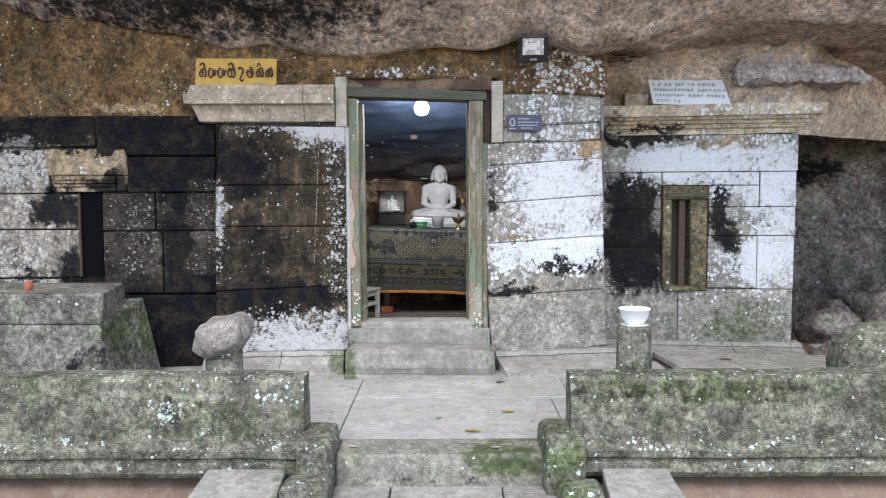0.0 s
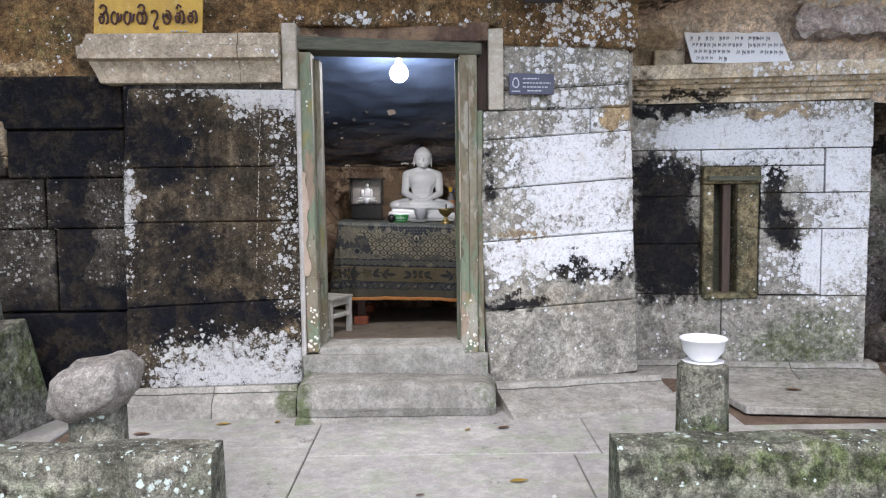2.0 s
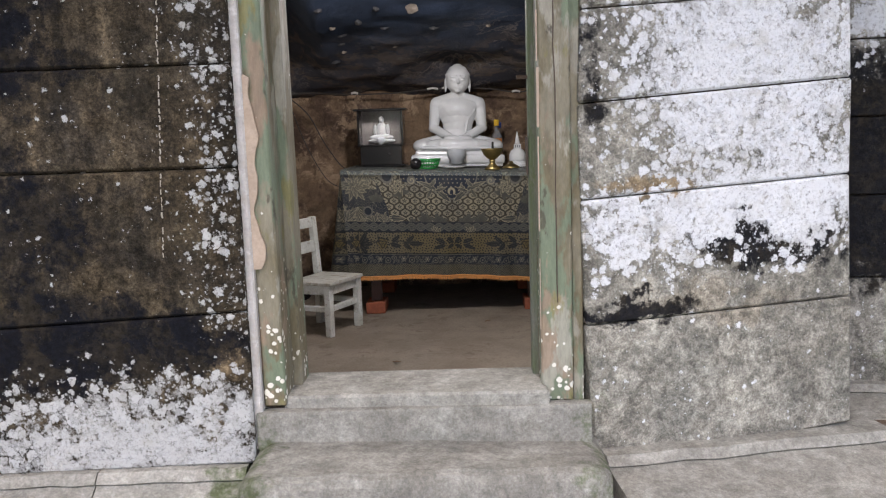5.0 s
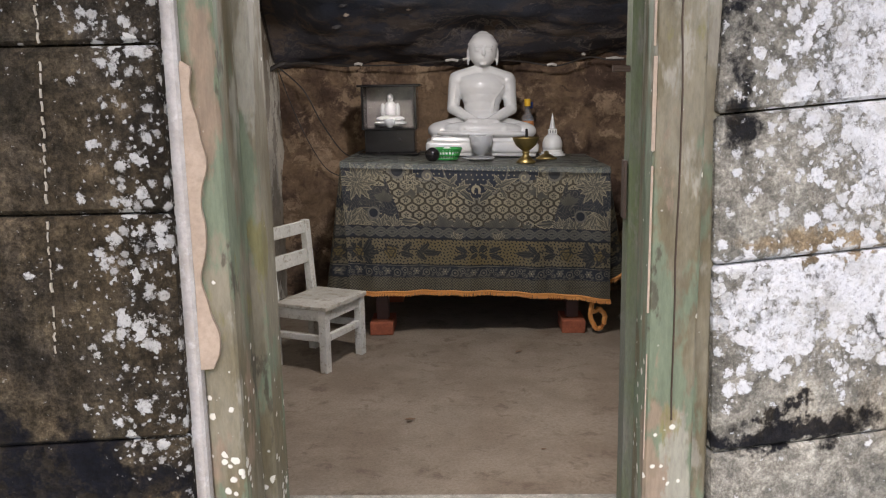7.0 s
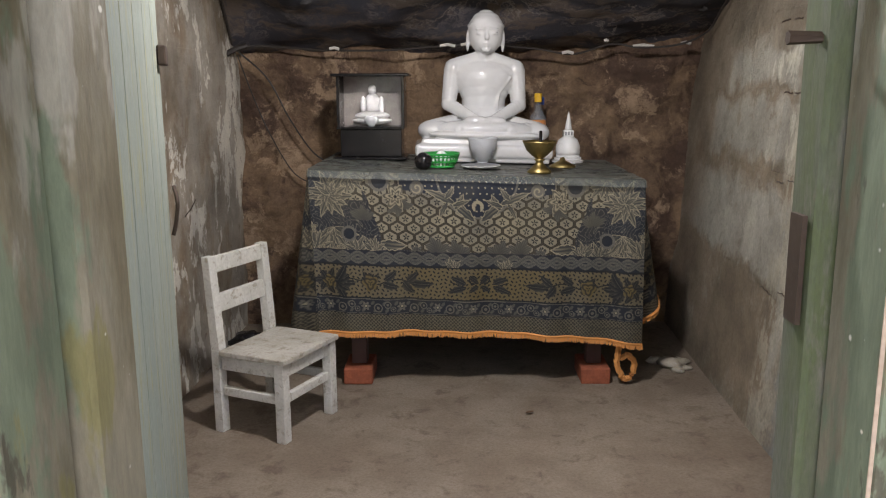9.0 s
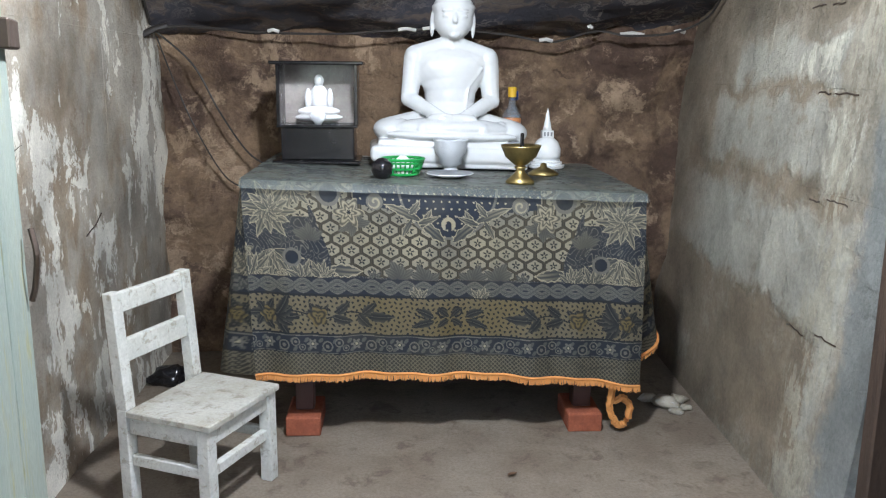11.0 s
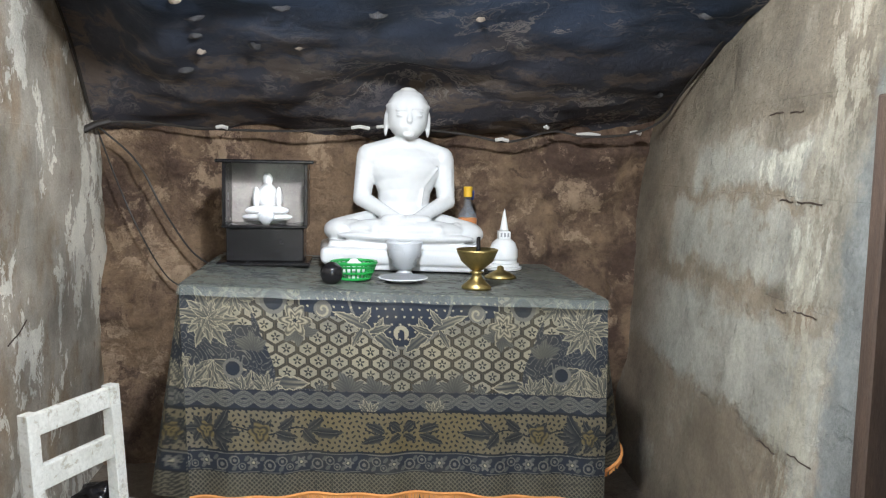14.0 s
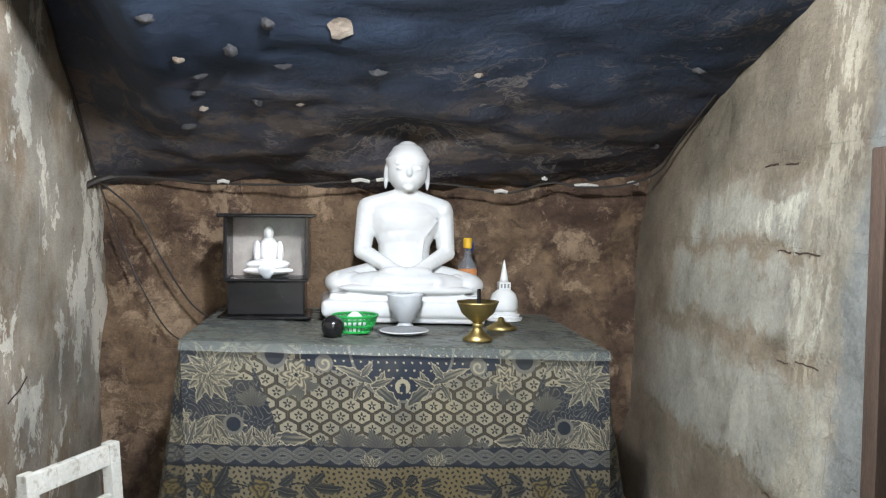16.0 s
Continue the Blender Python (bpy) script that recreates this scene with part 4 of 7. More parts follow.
cornice("cornice", (-1.83, 6.40), (-0.825, 6.43), [(2.035, 0.0), (2.04, 0.03), (2.1, 0.05), (2.155, 0.075), (2.17, 0.12), (2.24, 0.125), (2.245, 0.1), (2.315, 0.08)],
        "warm grey stone capital over the dark pilaster", M_CAPITAL, (0.77,), (1.0, 0))
cornice("cornice", (1.47, 7.53), (3.06, 7.305), [(1.995, 0.02), (2.035, 0.025), (2.045, 0.06), (2.075, 0.075), (2.08, 0.115), (2.105, 0.125), (2.11, 0.17), (2.135, 0.185), (2.14, 0.23), (2.235, 0.24)],
        "tan and white moulded stone cornice with a cracked joint", M_CORNICE, (0.74,), (0.3, 0.9))
tagged(part("ledge_stone", boxed(1.6, 1.82, 7.4, 7.6, 2.237, 2.36, bevel=0.01), M_CORNICE), "pale block lying on the cornice beside the notice", "stone")

# plaster band between masonry and overhang
def band(u, v):
    x = -4.8 + 6.12 * u
    z = 1.96 + 1.3 * v
    y = 6.49 if x < -0.8 else 6.49 + 0.1 * min(1, (x + 0.8) / 1.2)
    if x > 0.45:
        y += (x - 0.45) * 0.17 - 0.02
    return Vector((x, y + rough((x, 0, z), 0.35, 0.03), z))


bm = sheet(band, 150, 34)
for f in [f for f in bm.faces if -0.80 < f.calc_center_median().x < 0.44 and f.calc_center_median().z < 2.385 or -1.74 < f.calc_center_median().x < -0.8 and f.calc_center_median().z < 2.02 or f.calc_center_median().x > 0.44 and f.calc_center_median().z < 2.27]:
    bm.faces.remove(f)
plaster = tagged(part("plaster_band", bm, M_PLASTER, smooth=True), "ochre and olive stained lime plaster above the masonry", "plaster", kind="structure")
solid = plaster.modifiers.new("thick", "SOLIDIFY")
solid.thickness, solid.offset = 0.1, 1


def bandback(u, v):
    x = 1.3 + 4.7 * u
    z = 2.0 + 1.8 * v
    y = 7.62 - 0.08 * (x - 1.3) + (0.9 * max(0, x - 3.1)) - 0.8 * v + 0.1 * rough((x, 3, z), 0.5, 1)
    return Vector((x, y, z))


# ---------------------------------------------------------------- rock overhang
def overhang(u, v):
    x = -9 + 20 * u
    y = 8.6 - 5.4 * v
    left = max(0.0, -1.7 - x)
    right = min(1.0, max(0.0, x - 1.15))
    right = right * right * (3 - 2 * right)
    z = 2.60 + 0.22 * left + 0.2 * right + (0.85 * (6.45 - y) if y < 6.45 else -0.04 * (y - 6.45) - 0.1 * right * (y - 6.45))
    z += rough((x, y, 0), 1.3, 0.1) + rough((x, y, 4), 0.3, 0.045)
    return Vector((x, y, z))


rock = part("rock_overhang", sheet(overhang, 240, 100), M_ROCK, smooth=True)
tagged(rock, "brown granite overhang sheltering the cave shrine", "rock", kind="structure")
cliff = sheet(lambda u, v: Vector((-30 + 60 * u, 3.1 - 1.5 * v + rough((u * 40, v * 9, 1), 2.0, 0.5), 5.3 + 14 * v + 0.6 * v * rough((u * 30, v * 20, 0), 3, 1))), 60, 20)
tagged(part("cliff_face", cliff, M_ROCK, smooth=True), "cliff rising above the overhang", "rock", kind="structure")


def cave_side(u, v):
    """Rock behind and beside the right-hand chamber."""
    a = u
    x = 3.0 + 4.2 * a
    y = 9.4 - 0.55 * a ** 2 - 2.6 * max(0, a - 0.45)
    z = -0.05 + 3.8 * v
    out = -1.9 * max(0, v - 0.45) ** 1.2 * 1.6
    p = Vector((x, y + out, z))
    return p + Vector((0, rough(p, 0.7, 0.22) + rough(p, 0.16, 0.06), rough(p, 0.9, 0.1)))


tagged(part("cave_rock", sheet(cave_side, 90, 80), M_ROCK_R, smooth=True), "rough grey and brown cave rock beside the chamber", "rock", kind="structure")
tagged(part("rock_above_bay", sheet(bandback, 80, 40), M_ROCK_T, smooth=True), "tan rock face above the side chamber", "rock", kind="structure")


def rock_ledge(u, v):
    """A broken slab: round its section by v, along it by u."""
    x = 2.5 + 1.15 * u
    a = 2 * math.pi * v
    c, n = math.cos(a), math.sin(a)
    k = max(abs(c), abs(n))
    thick = (0.115 - 0.05 * u) * min(1, u / 0.06 + 0.35, (1 - u) / 0.1 + 0.3)
    p = Vector((x, 7.42 + 0.28 * c / k ** 0.8, 2.53 - 0.06 * u + thick * n / k ** 0.8))
    return p + Vector((0, rough(p, 0.2, 0.06), rough(p + Vector((3, 0, 0)), 0.16, 0.045)))


tagged(part("rock_ledge", sheet(rock_ledge, 60, 32), M_LEDGE), "pale broken rock ledge jutting out above the cornice", "rock", kind="structure")

# ---------------------------------------------------------------- doorway
FR0, FR1 = (-0.735, 6.45), (0.345, 6.55)
frame_ob = thing("door_frame", "weathered olive and grey timber door frame with flaking paint", "door frame", (-0.2, 6.5, 0.45), kind="structure")


def post(x0, x1, y0, y1, z0, z1, material, name="door_post", lab="", lean=0.0):
    bm = bmesh.new()
    hexa(bm, [(x0, y0, z0), (x1, y0, z0), (x1, y1, z0), (x0, y1, z0), (x0 + lean, y0, z1), (x1 + lean, y0, z1), (x1 + lean, y1, z1), (x0 + lean, y1, z1)], 0.006)
    return under(part(name, bm, material, None, lab), frame_ob)


post(-0.722, -0.648, 6.455, 6.60, 0.44, 2.22, M_WOOD, lean=-0.012)
post(-0.668, -0.622, 6.605, 6.73, 0.44, 2.2, M_WOOD, lean=-0.008, name="door_stop")
post(0.205, 0.31, 6.535, 6.66, 0.41, 2.21, M_WOOD, lean=0.005)
post(0.185, 0.25, 6.665, 6.74, 0.46, 2.2, M_STOP, lean=0.004, name="door_stop")
for z0, z1, w in ((0.66, 0.9, 0.003), (0.99, 1.3, 0.005), (1.33, 1.52, 0.008), (1.54, 1.7, 0.005), (1.76, 2.1, 0.007)):
    post(0.2035, 0.2035 + w, 6.5325, 6.534, z0, z1, M_PATCH, lean=0.001, name="paint_edge", lab="peeling pink paint along the edge")
under(part("crack", tube([(0.262 + rough((0, 0, z), 0.3, 0.008), 6.534, z) for z in [0.75 + 0.07 * i for i in range(20)]], 0.0022, 5), M_IRON, None, "long dark split in the post"), frame_ob)
bm = bmesh.new()
hexa(bm, [(-0.76, 6.44, 2.235), (0.345, 6.53, 2.205), (0.345, 6.72, 2.205), (-0.76, 6.72, 2.235), (-0.76, 6.44, 2.315), (0.345, 6.53, 2.275), (0.345, 6.72, 2.275), (-0.76, 6.72, 2.315)], 0.01, 2)
under(part("lintel", bm, M_LINTEL, None, "green-black timber lintel"), frame_ob)
under(part("bolt", tube([(0.15, 6.69, 1.5), (0.2, 6.69, 1.5), (0.2, 6.7, 1.46)], 0.008), M_IRON, None, "rusty iron bolt"), frame_ob)
under(part("lock_keep", boxed(0.178, 0.184, 6.68, 6.715, 1.17, 1.3), M_IRON, None, "rusty lock keep"), frame_ob)

# plaster returns round the frame
ret = thing("door_surround", "crumbling pale plaster returns round the door frame", "plaster", (-0.2, 6.6, 0.4), kind="structure")
for x0, x1, y0, y1, z0, z1, m in ((-0.762, -0.723, 6.43, 7.0, 0.3, 2.0, M_LIME), (-0.82, -0.735, 6.405, 7.0, 2.0, 2.38, M_TRIM), (0.312, 0.352, 6.57, 7.0, 0.3, 1.88, M_WOOD),
                                  (0.385, 0.475, 6.545, 7.0, 1.88, 2.36, M_TRIM), (0.32, 0.384, 6.62, 7.0, 1.88, 2.3, M_BROWN_DOOR), (-0.74, 0.39, 6.56, 7.0, 2.29, 2.4, M_BACK)):
    under(part("plaster_return", boxed(x0, x1, y0, y1, z0, z1, bevel=0.006), m), ret)
bm = bmesh.new()
n = 60
row = []
for i in range(n + 1):
    z = 0.905 + 0.62 * i / n
    w = 0.04 + rough((i * 0.05, 0, 0), 0.6, 0.03, 1) + rough((i * 0.3, 5, 0), 1.1, 0.004, 1)
    w = max(0.012, w) * min(1, (n - i) / 2 + 0.4)
    row.append((bm.verts.new((-0.737, 6.434, z)), bm.verts.new((-0.737, 6.444, z)), bm.verts.new((-0.737 + w, 6.444, z)), bm.verts.new((-0.737 + w, 6.454, z))))
for a, b in zip(row, row[1:]):
    bm.faces.new((a[0], a[2], b[2], b[0]))
    bm.faces.new((a[2], a[3], b[3], b[2]))
under(part("cement_patch", bm, M_PATCH, None, "pink-brown cement patch"), ret)

sill = thing("door_sill", "worn grey stone threshold with a cracked front", "threshold", (-0.2, 6.5, 0.3), kind="structure")
bm = bmesh.new()
hexa(bm, [(-0.745, 6.42, 0.3), (0.365, 6.47, 0.27), (0.365, 6.78, 0.1), (-0.745, 6.78, 0.1), (-0.745, 6.42, 0.43), (0.365, 6.47, 0.42), (0.365, 6.52, 0.42), (-0.745, 6.48, 0.43)], 0.01, 2)
under(part("sill_front", bm, M_GREY), sill)
under(part("sill_board", boxed(-0.66, 0.225, 6.47, 6.76, 0.38, 0.468, bevel=0.008), M_GREY), sill)
step = thing("door_step", "long rounded grey door step with a crack along its foot", "step", (-0.18, 6.25, 0.1), kind="structure")
bm = bmesh.new()
n = 60
prof = [(0.004, 0.0), (-0.012, 0.06), (-0.004, 0.13), (0.0, 0.19), (0.01, 0.217), (0.034, 0.231), (0.42, 0.236), (0.42, 0.0)]
rows = []
for i in range(n + 1):
    u = i / n
    x = -0.735 + 1.13 * u
    y0 = 6.10 + 0.13 * u
    r = 0.03 * (max(0, 1 - u / 0.06) ** 2 + max(0, 1 - (1 - u) / 0.06) ** 2)
    rows.append([bm.verts.new((x, y0 + o + r * (o < 0.2) + rough((x, o, z), 0.2, 0.008), 0.145 - 0.04 * u + z * (0.80 if z > 0.15 else 0.85) - r * (z > 0.1) + (rough((x, o, 5), 0.25, 0.008) if z > 0.1 else 0))) for o, z in prof])
for a, b in zip(rows, rows[1:]):
    for k in range(len(prof)):
        m = (k + 1) % len(prof)
        bm.faces.new((a[k], b[k], b[m], a[m]))
bm.faces.new(rows[0])
bm.faces.new(rows[-1][::-1])
under(part("step_stone", bm, M_GREY), step)
crack = [(-0.6 + 0.9 * i / 20, 6.1 + 0.13 * (0.12 + 0.8 * i / 20) - 0.002, 0.176 - 0.03 * i / 20 + rough((i, 0, 0), 3, 0.012)) for i in range(21)]
under(part("crack", tube(crack, 0.0035, 5), M_IRON, None, "dark crack along the foot of the step"), step)
bm = bmesh.new()
hexa(bm, [(-0.75, 6.09, 0.08), (0.40, 6.2, 0.06), (0.42, 6.6, 0.06), (-0.75, 6.6, 0.08), (-0.74, 6.105, 0.142), (0.39, 6.225, 0.102), (0.41, 6.6, 0.102), (-0.74, 6.6, 0.142)], 0.008)
under(part("step_footing", bm, M_GREY), step)

leaf = thing("door_1", "open ledged timber door in faded blue-green paint", "door", (-0.64, 6.77, 0.2), rz=0, kind="structure")
d0, d1 = Vector((-0.655, 6.78, 0)), Vector((-0.915, 7.72, 0))
dd = (d1 - d0).normalized()
dn = Vector((-dd.y, dd.x, 0))


def leafbox(s0, s1, o0, o1, z0, z1, bev=0.003):
    bm = bmesh.new()
    P = lambda s, o, z: d0 + dd * s + dn * o + Vector((0, 0, z))
    hexa(bm, [P(s0, o0, z0), P(s1, o0, z0), P(s1, o1, z0), P(s0, o1, z0), P(s0, o0, z1), P(s1, o0, z1), P(s1, o1, z1), P(s0, o1, z1)], bev)
    return bm


DL = (d1 - d0).length
for i in range(5):
    under(part("door_plank", leafbox(DL * i / 5 + 0.002, DL * (i + 1) / 5 - 0.002, 0, 0.03, 0.2, 2.18), M_LEAF), leaf)
for z in (0.45, 1.2, 1.95):
    under(part("ledge", leafbox(0.03, DL - 0.03, 0.031, 0.055, z - 0.05, z + 0.05), M_LEAF), leaf)
under(part("hasp", leafbox(DL - 0.08, DL + 0.012, -0.02, -0.001, 1.5, 1.545), M_IRON, None, "rusty hasp"), leaf)
hp = d0 + dd * (DL - 0.02) - dn * 0.015
under(part("door_chain", tube(curve_points([hp + Vector((0, 0, 1.22)), hp + Vector((0.01, -0.01, 1.18)), hp + Vector((0, 0, 1.13)), hp + Vector((-0.008, 0, 1.1))], 5), 0.005), M_IRON, None, "short iron chain"), leaf)

# ---------------------------------------------------------------- shrine room
FZ = 0.135


def inner_floor(u, v):
    x, y = -1.6 + 2.8 * u, 6.72 + 3.9 * v
    return Vector((x, y, FZ + rough((x, y, 0), 0.6, 0.008)))


tagged(part("floor_shrine", sheet(inner_floor, 60, 70), M_FLOOR_IN, smooth=True), "uneven brown-grey earth and cement floor of the shrine", "floor", kind="structure")


def roof_z(x, y):
    return 1.70 + 0.355 * (10.3 - y) + 0.05 * (10.3 - y) * (y - 8.2) * 0.35 + 0.03 * x + 0.12 * math.exp(-((x + 0.085) / 0.28) ** 2 - ((y - 10.02) / 0.17) ** 2)


def left_rise(x, y):
    """The rock lifts where it meets the left side wall."""
    k = min(1.0, max(0.0, (-0.95 - x) / 0.45))
    return k * k * (3 - 2 * k) * min(0.7, 0.64 * max(0.0, 10.23 - y))


def ceiling(u, v):
    x, y = -2.6 + 5.0 * u, 10.75 - 4.1 * v
    z = roof_z(x, y) + left_rise(x, y) + rough((x * 0.7, y, 2), 0.55, 0.04) + rough((x * 0.8, y * 1.2, 9), 0.2, 0.012) + max(0, y - 9.5) * rough((x * 0.6, y * 2.2, 3), 0.16, 0.03)
    return Vector((x, y, min(z, 3.2)))


cm = Mat("sooty_rock_ceiling")
wv = cm.vec("ADD", cm.pos, cm.vec("SCALE", cm.noise(2.3, 4, 0.6, color=True), scale=0.6))
base = cm.mix(cm.ramp(cm.noise(2.5, 5, 0.65), 0.3, 0.7), (0.018, 0.029, 0.052), (0.04, 0.056, 0.092))
ridge = cm.noise(3.2, 6, 0.7, cm.vec("MULTIPLY", wv, (0.7, 2.2, 2.6)))
sepz = cm.t.nodes.new("ShaderNodeSeparateXYZ")
cm.t.links.new(cm.pos, sepz.inputs[0])
low = cm.ramp(sepz.outputs["Y"], 9.35, 10.1)
bare = cm.math("MULTIPLY", cm.ramp(ridge, 0.48, 0.6), low)
base = cm.mix(bare, base, cm.mix(cm.noise(20, 5), (0.1, 0.076, 0.06), (0.2, 0.165, 0.142)))
base = cm.mix(cm.math("MULTIPLY", low, 0.45), base, (0.085, 0.066, 0.056))
wisp = cm.noise(2.6, 7, 0.68, cm.vec("ADD", cm.vec("MULTIPLY", wv, (0.8, 2.4, 2.4)), (3, 1, 0)))
wisp = cm.ramp(cm.math("ABSOLUTE", cm.math("SUBTRACT", wisp, 0.5)), 0.0, 0.03, 0.75, 0.0)
base = cm.mix(cm.math("MULTIPLY", cm.math("MULTIPLY", wisp, cm.ramp(cm.noise(1.7, 3, 0.6), 0.43, 0.57)), cm.ramp(cm.math("ADD", sepz.outputs["Y"], cm.math("MULTIPLY", sepz.outputs["X"], 0.45)), 9.1, 9.9)), base, (0.27, 0.24, 0.22))
base = cm.mix(cm.ramp(cm.noise(60, 5, 0.8), 0.6, 0.8, 0, 0.35), base, (0.08, 0.08, 0.085))
M_CEILING = cm.out(base, 0.7, cm.math("ADD", ridge, cm.math("MULTIPLY", cm.noise(40, 5), 0.15)), 0.022, 0.4, Specular_IOR_Level=0.25)
tagged(part("ceiling", sheet(ceiling, 110, 100), M_CEILING, smooth=True), "soot-blackened rock ceiling with bare chips", "ceiling", kind="structure")


def back(u, v):
    x, z = -1.55 + 2.85 * u, 0.0 + 1.95 * v
    p = Vector((x, 0, z))
    y = 10.36 + 0.1 * (z / 1.7) ** 2 - 0.05 * abs(x) + rough(p, 0.5, 0.1) + rough(p, 0.15, 0.035)
    y -= 0.12 * max(0, z - 1.66) * 4
    return Vector((x, y, z))


tagged(part("wall_back", sheet(back, 110, 76), M_BACK, smooth=True), "rough brown cave rock behind the altar", "wall", kind="structure")


def right_x(y, z):
    return 0.925 + 0.1 * (z - FZ) + 0.03 * (y - 9.2)


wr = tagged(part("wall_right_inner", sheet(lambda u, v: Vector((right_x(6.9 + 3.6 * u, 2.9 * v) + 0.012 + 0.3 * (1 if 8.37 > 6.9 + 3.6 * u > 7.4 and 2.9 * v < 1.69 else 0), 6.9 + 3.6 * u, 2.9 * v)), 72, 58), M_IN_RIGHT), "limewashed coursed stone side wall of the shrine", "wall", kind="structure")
wl = tagged(part("wall_left_inner", sheet(lambda u, v: Vector((-1.412 + rough((0, u * 4, v * 3), 0.6, 0.03), 6.9 + 3.6 * u, 2.9 * v)), 50, 40), M_IN_LEFT), "limewashed coursed stone side wall of the shrine", "wall", kind="structure")
for side in (0, 1):
    zs = [FZ - 0.05, 0.70, 1.12, 1.435, 1.74, 2.1, 2.6] if side else [FZ - 0.05, 0.45, 0.83, 1.2, 1.62, 2.0, 2.5]
    for i, (z0, z1) in enumerate(zip(zs, zs[1:])):
        ys = ([10.42, 9.45, 8.6, 8.4, 7.3, 6.9] if i % 2 else [10.42, 9.0, 8.62, 8.4, 7.3, 6.9]) if side else ([10.42, 9.6, 8.9, 7.9, 6.9] if i % 2 else [10.42, 9.2, 8.2, 6.9])
        for y1, y0 in zip(ys, ys[1:]):
            if side and y1 <= 8.41 and y0 < 8.35 and y1 > 7.31 and z1 <= 1.75:
                continue
            bm = bmesh.new()
            k = rng.uniform(-0.001, 0.002)
            if side:
                X = lambda y, z: right_x(y, z) - k
                hexa(bm, [(X(y0, z0), y0 + 0.0002, z0 + 0.0002), (1.3, y0 + 0.0002, z0 + 0.0002), (1.3, y1 - 0.0002, z0 + 0.0002), (X(y1, z0), y1 - 0.0002, z0 + 0.0002),
                          (X(y0, z1), y0 + 0.0002, z1 - 0.0002), (1.3, y0 + 0.0002, z1 - 0.0002), (1.3, y1 - 0.0002, z1 - 0.0002), (X(y1, z1), y1 - 0.0002, z1 - 0.0002)], 0.0006)
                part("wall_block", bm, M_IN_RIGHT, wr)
            else:
                box(bm, -1.75, -1.4 + k, y0 + 0.0002, y1 - 0.0002, z0 + 0.0002, z1 - 0.0002, 0.0006)
                part("wall_block", bm, M_IN_LEFT, wl)
# boards added to close the side doorway, brown for its dark inside
sd = thing("side_doorway", "side doorway in the shrine wall, its dark inside stood in for by brown boards", "door", (1.1, 7.9, FZ), kind="structure")
for i in range(4):
    under(part("door_plank", boxed(1.03, 1.07, 7.4 + i * 0.245, 7.4 + i * 0.245 + 0.241, FZ, 1.69, bevel=0.004), M_BROWN_DOOR), sd)
under(part("door_jamb", boxed(0.945, 1.12, 8.34, 8.395, FZ, 1.70, bevel=0.005), M_BROWN_DOOR), sd)
under(part("door_head", boxed(1.02, 1.2, 7.38, 8.39, 1.66, 1.72, bevel=0.005), M_LINTEL), sd)

wall("wall_front_left", [(-1.9, 6.6), (-0.765, 6.62), (-0.765, 7.05), (-1.9, 7.05)], 0.0, 3.2, M_IN_WALL, "inner face of the front wall")
wall("wall_front_right", [(0.355, 6.85), (1.2, 6.85), (1.2, 7.05), (0.355, 7.05)], 0.0, 3.2, M_IN_WALL, "inner face of the front wall")
wall("wall_over_door", [(-0.765, 6.64), (0.355, 6.64), (0.355, 7.05), (-0.765, 7.05)], 2.3, 3.2, M_IN_WALL, "wall over the door")
wall("wall_left_shell", [(-1.8, 6.9), (-1.76, 6.9), (-1.76, 11), (-1.8, 11)], 0.0, 3.3, M_IN_WALL, "outer shell of the shrine wall")
wall("wall_right_shell", [(1.305, 6.9), (1.33, 6.9), (1.33, 11), (1.305, 11)], 0.0, 3.3, M_IN_WALL, "outer shell of the shrine wall")
wall("wall_back_shell", [(-1.8, 10.9), (1.5, 10.9), (1.5, 11), (-1.8, 11)], 0.0, 3.3, M_IN_WALL, "rock behind the shrine")
wall("roof_shell", [(-2.6, 6.8), (2.4, 6.8), (2.4, 11), (-2.6, 11)], 3.25, 3.4, M_ROCK, "rock above the shrine")

# ---------------------------------------------------------------- altar table and cloth
def top_z(x):
    return 1.0685 - 0.0385 * x


table = thing("altar_table", "dark wooden altar table raised on bricks under a printed cloth", "table", (-0.13, 9.8, FZ))
bm = bmesh.new()
hexa(bm, [(-0.83, 9.30, top_z(-0.83) - 0.05), (0.57, 9.32, top_z(0.57) - 0.05), (0.57, 10.27, top_z(0.57) - 0.05), (-0.83, 10.27, top_z(-0.83) - 0.05),
          (-0.83, 9.30, top_z(-0.83) - 0.006), (0.57, 9.32, top_z(0.57) - 0.006), (0.57, 10.27, top_z(0.57) - 0.006), (-0.83, 10.27, top_z(-0.83) - 0.006)], 0.004)
under(part("tabletop", bm, M_TABLE_WOOD), table)
for x, y in ((-0.66, 9.40), (0.405, 9.40), (-0.66, 10.15), (0.405, 10.15)):
    under(part("leg", boxed(x - 0.035, x + 0.035, y - 0.035, y + 0.035, FZ + 0.075, top_z(x) - 0.05, bevel=0.004), M_TABLE_WOOD), table)
    tagged(part("brick", boxed(x - 0.065, x + 0.065, y - 0.11, y + 0.11, FZ + 0.001, FZ + 0.075, bevel=0.005), M_BRICK), "red clay brick under a table leg", "brick", "bricks under the altar table")

C_BLUE, C_NAVY, C_CREAM, C_GOLD = (0.028, 0.032, 0.038), (0.015, 0.019, 0.027), (0.27, 0.24, 0.165), (0.118, 0.09, 0.036)


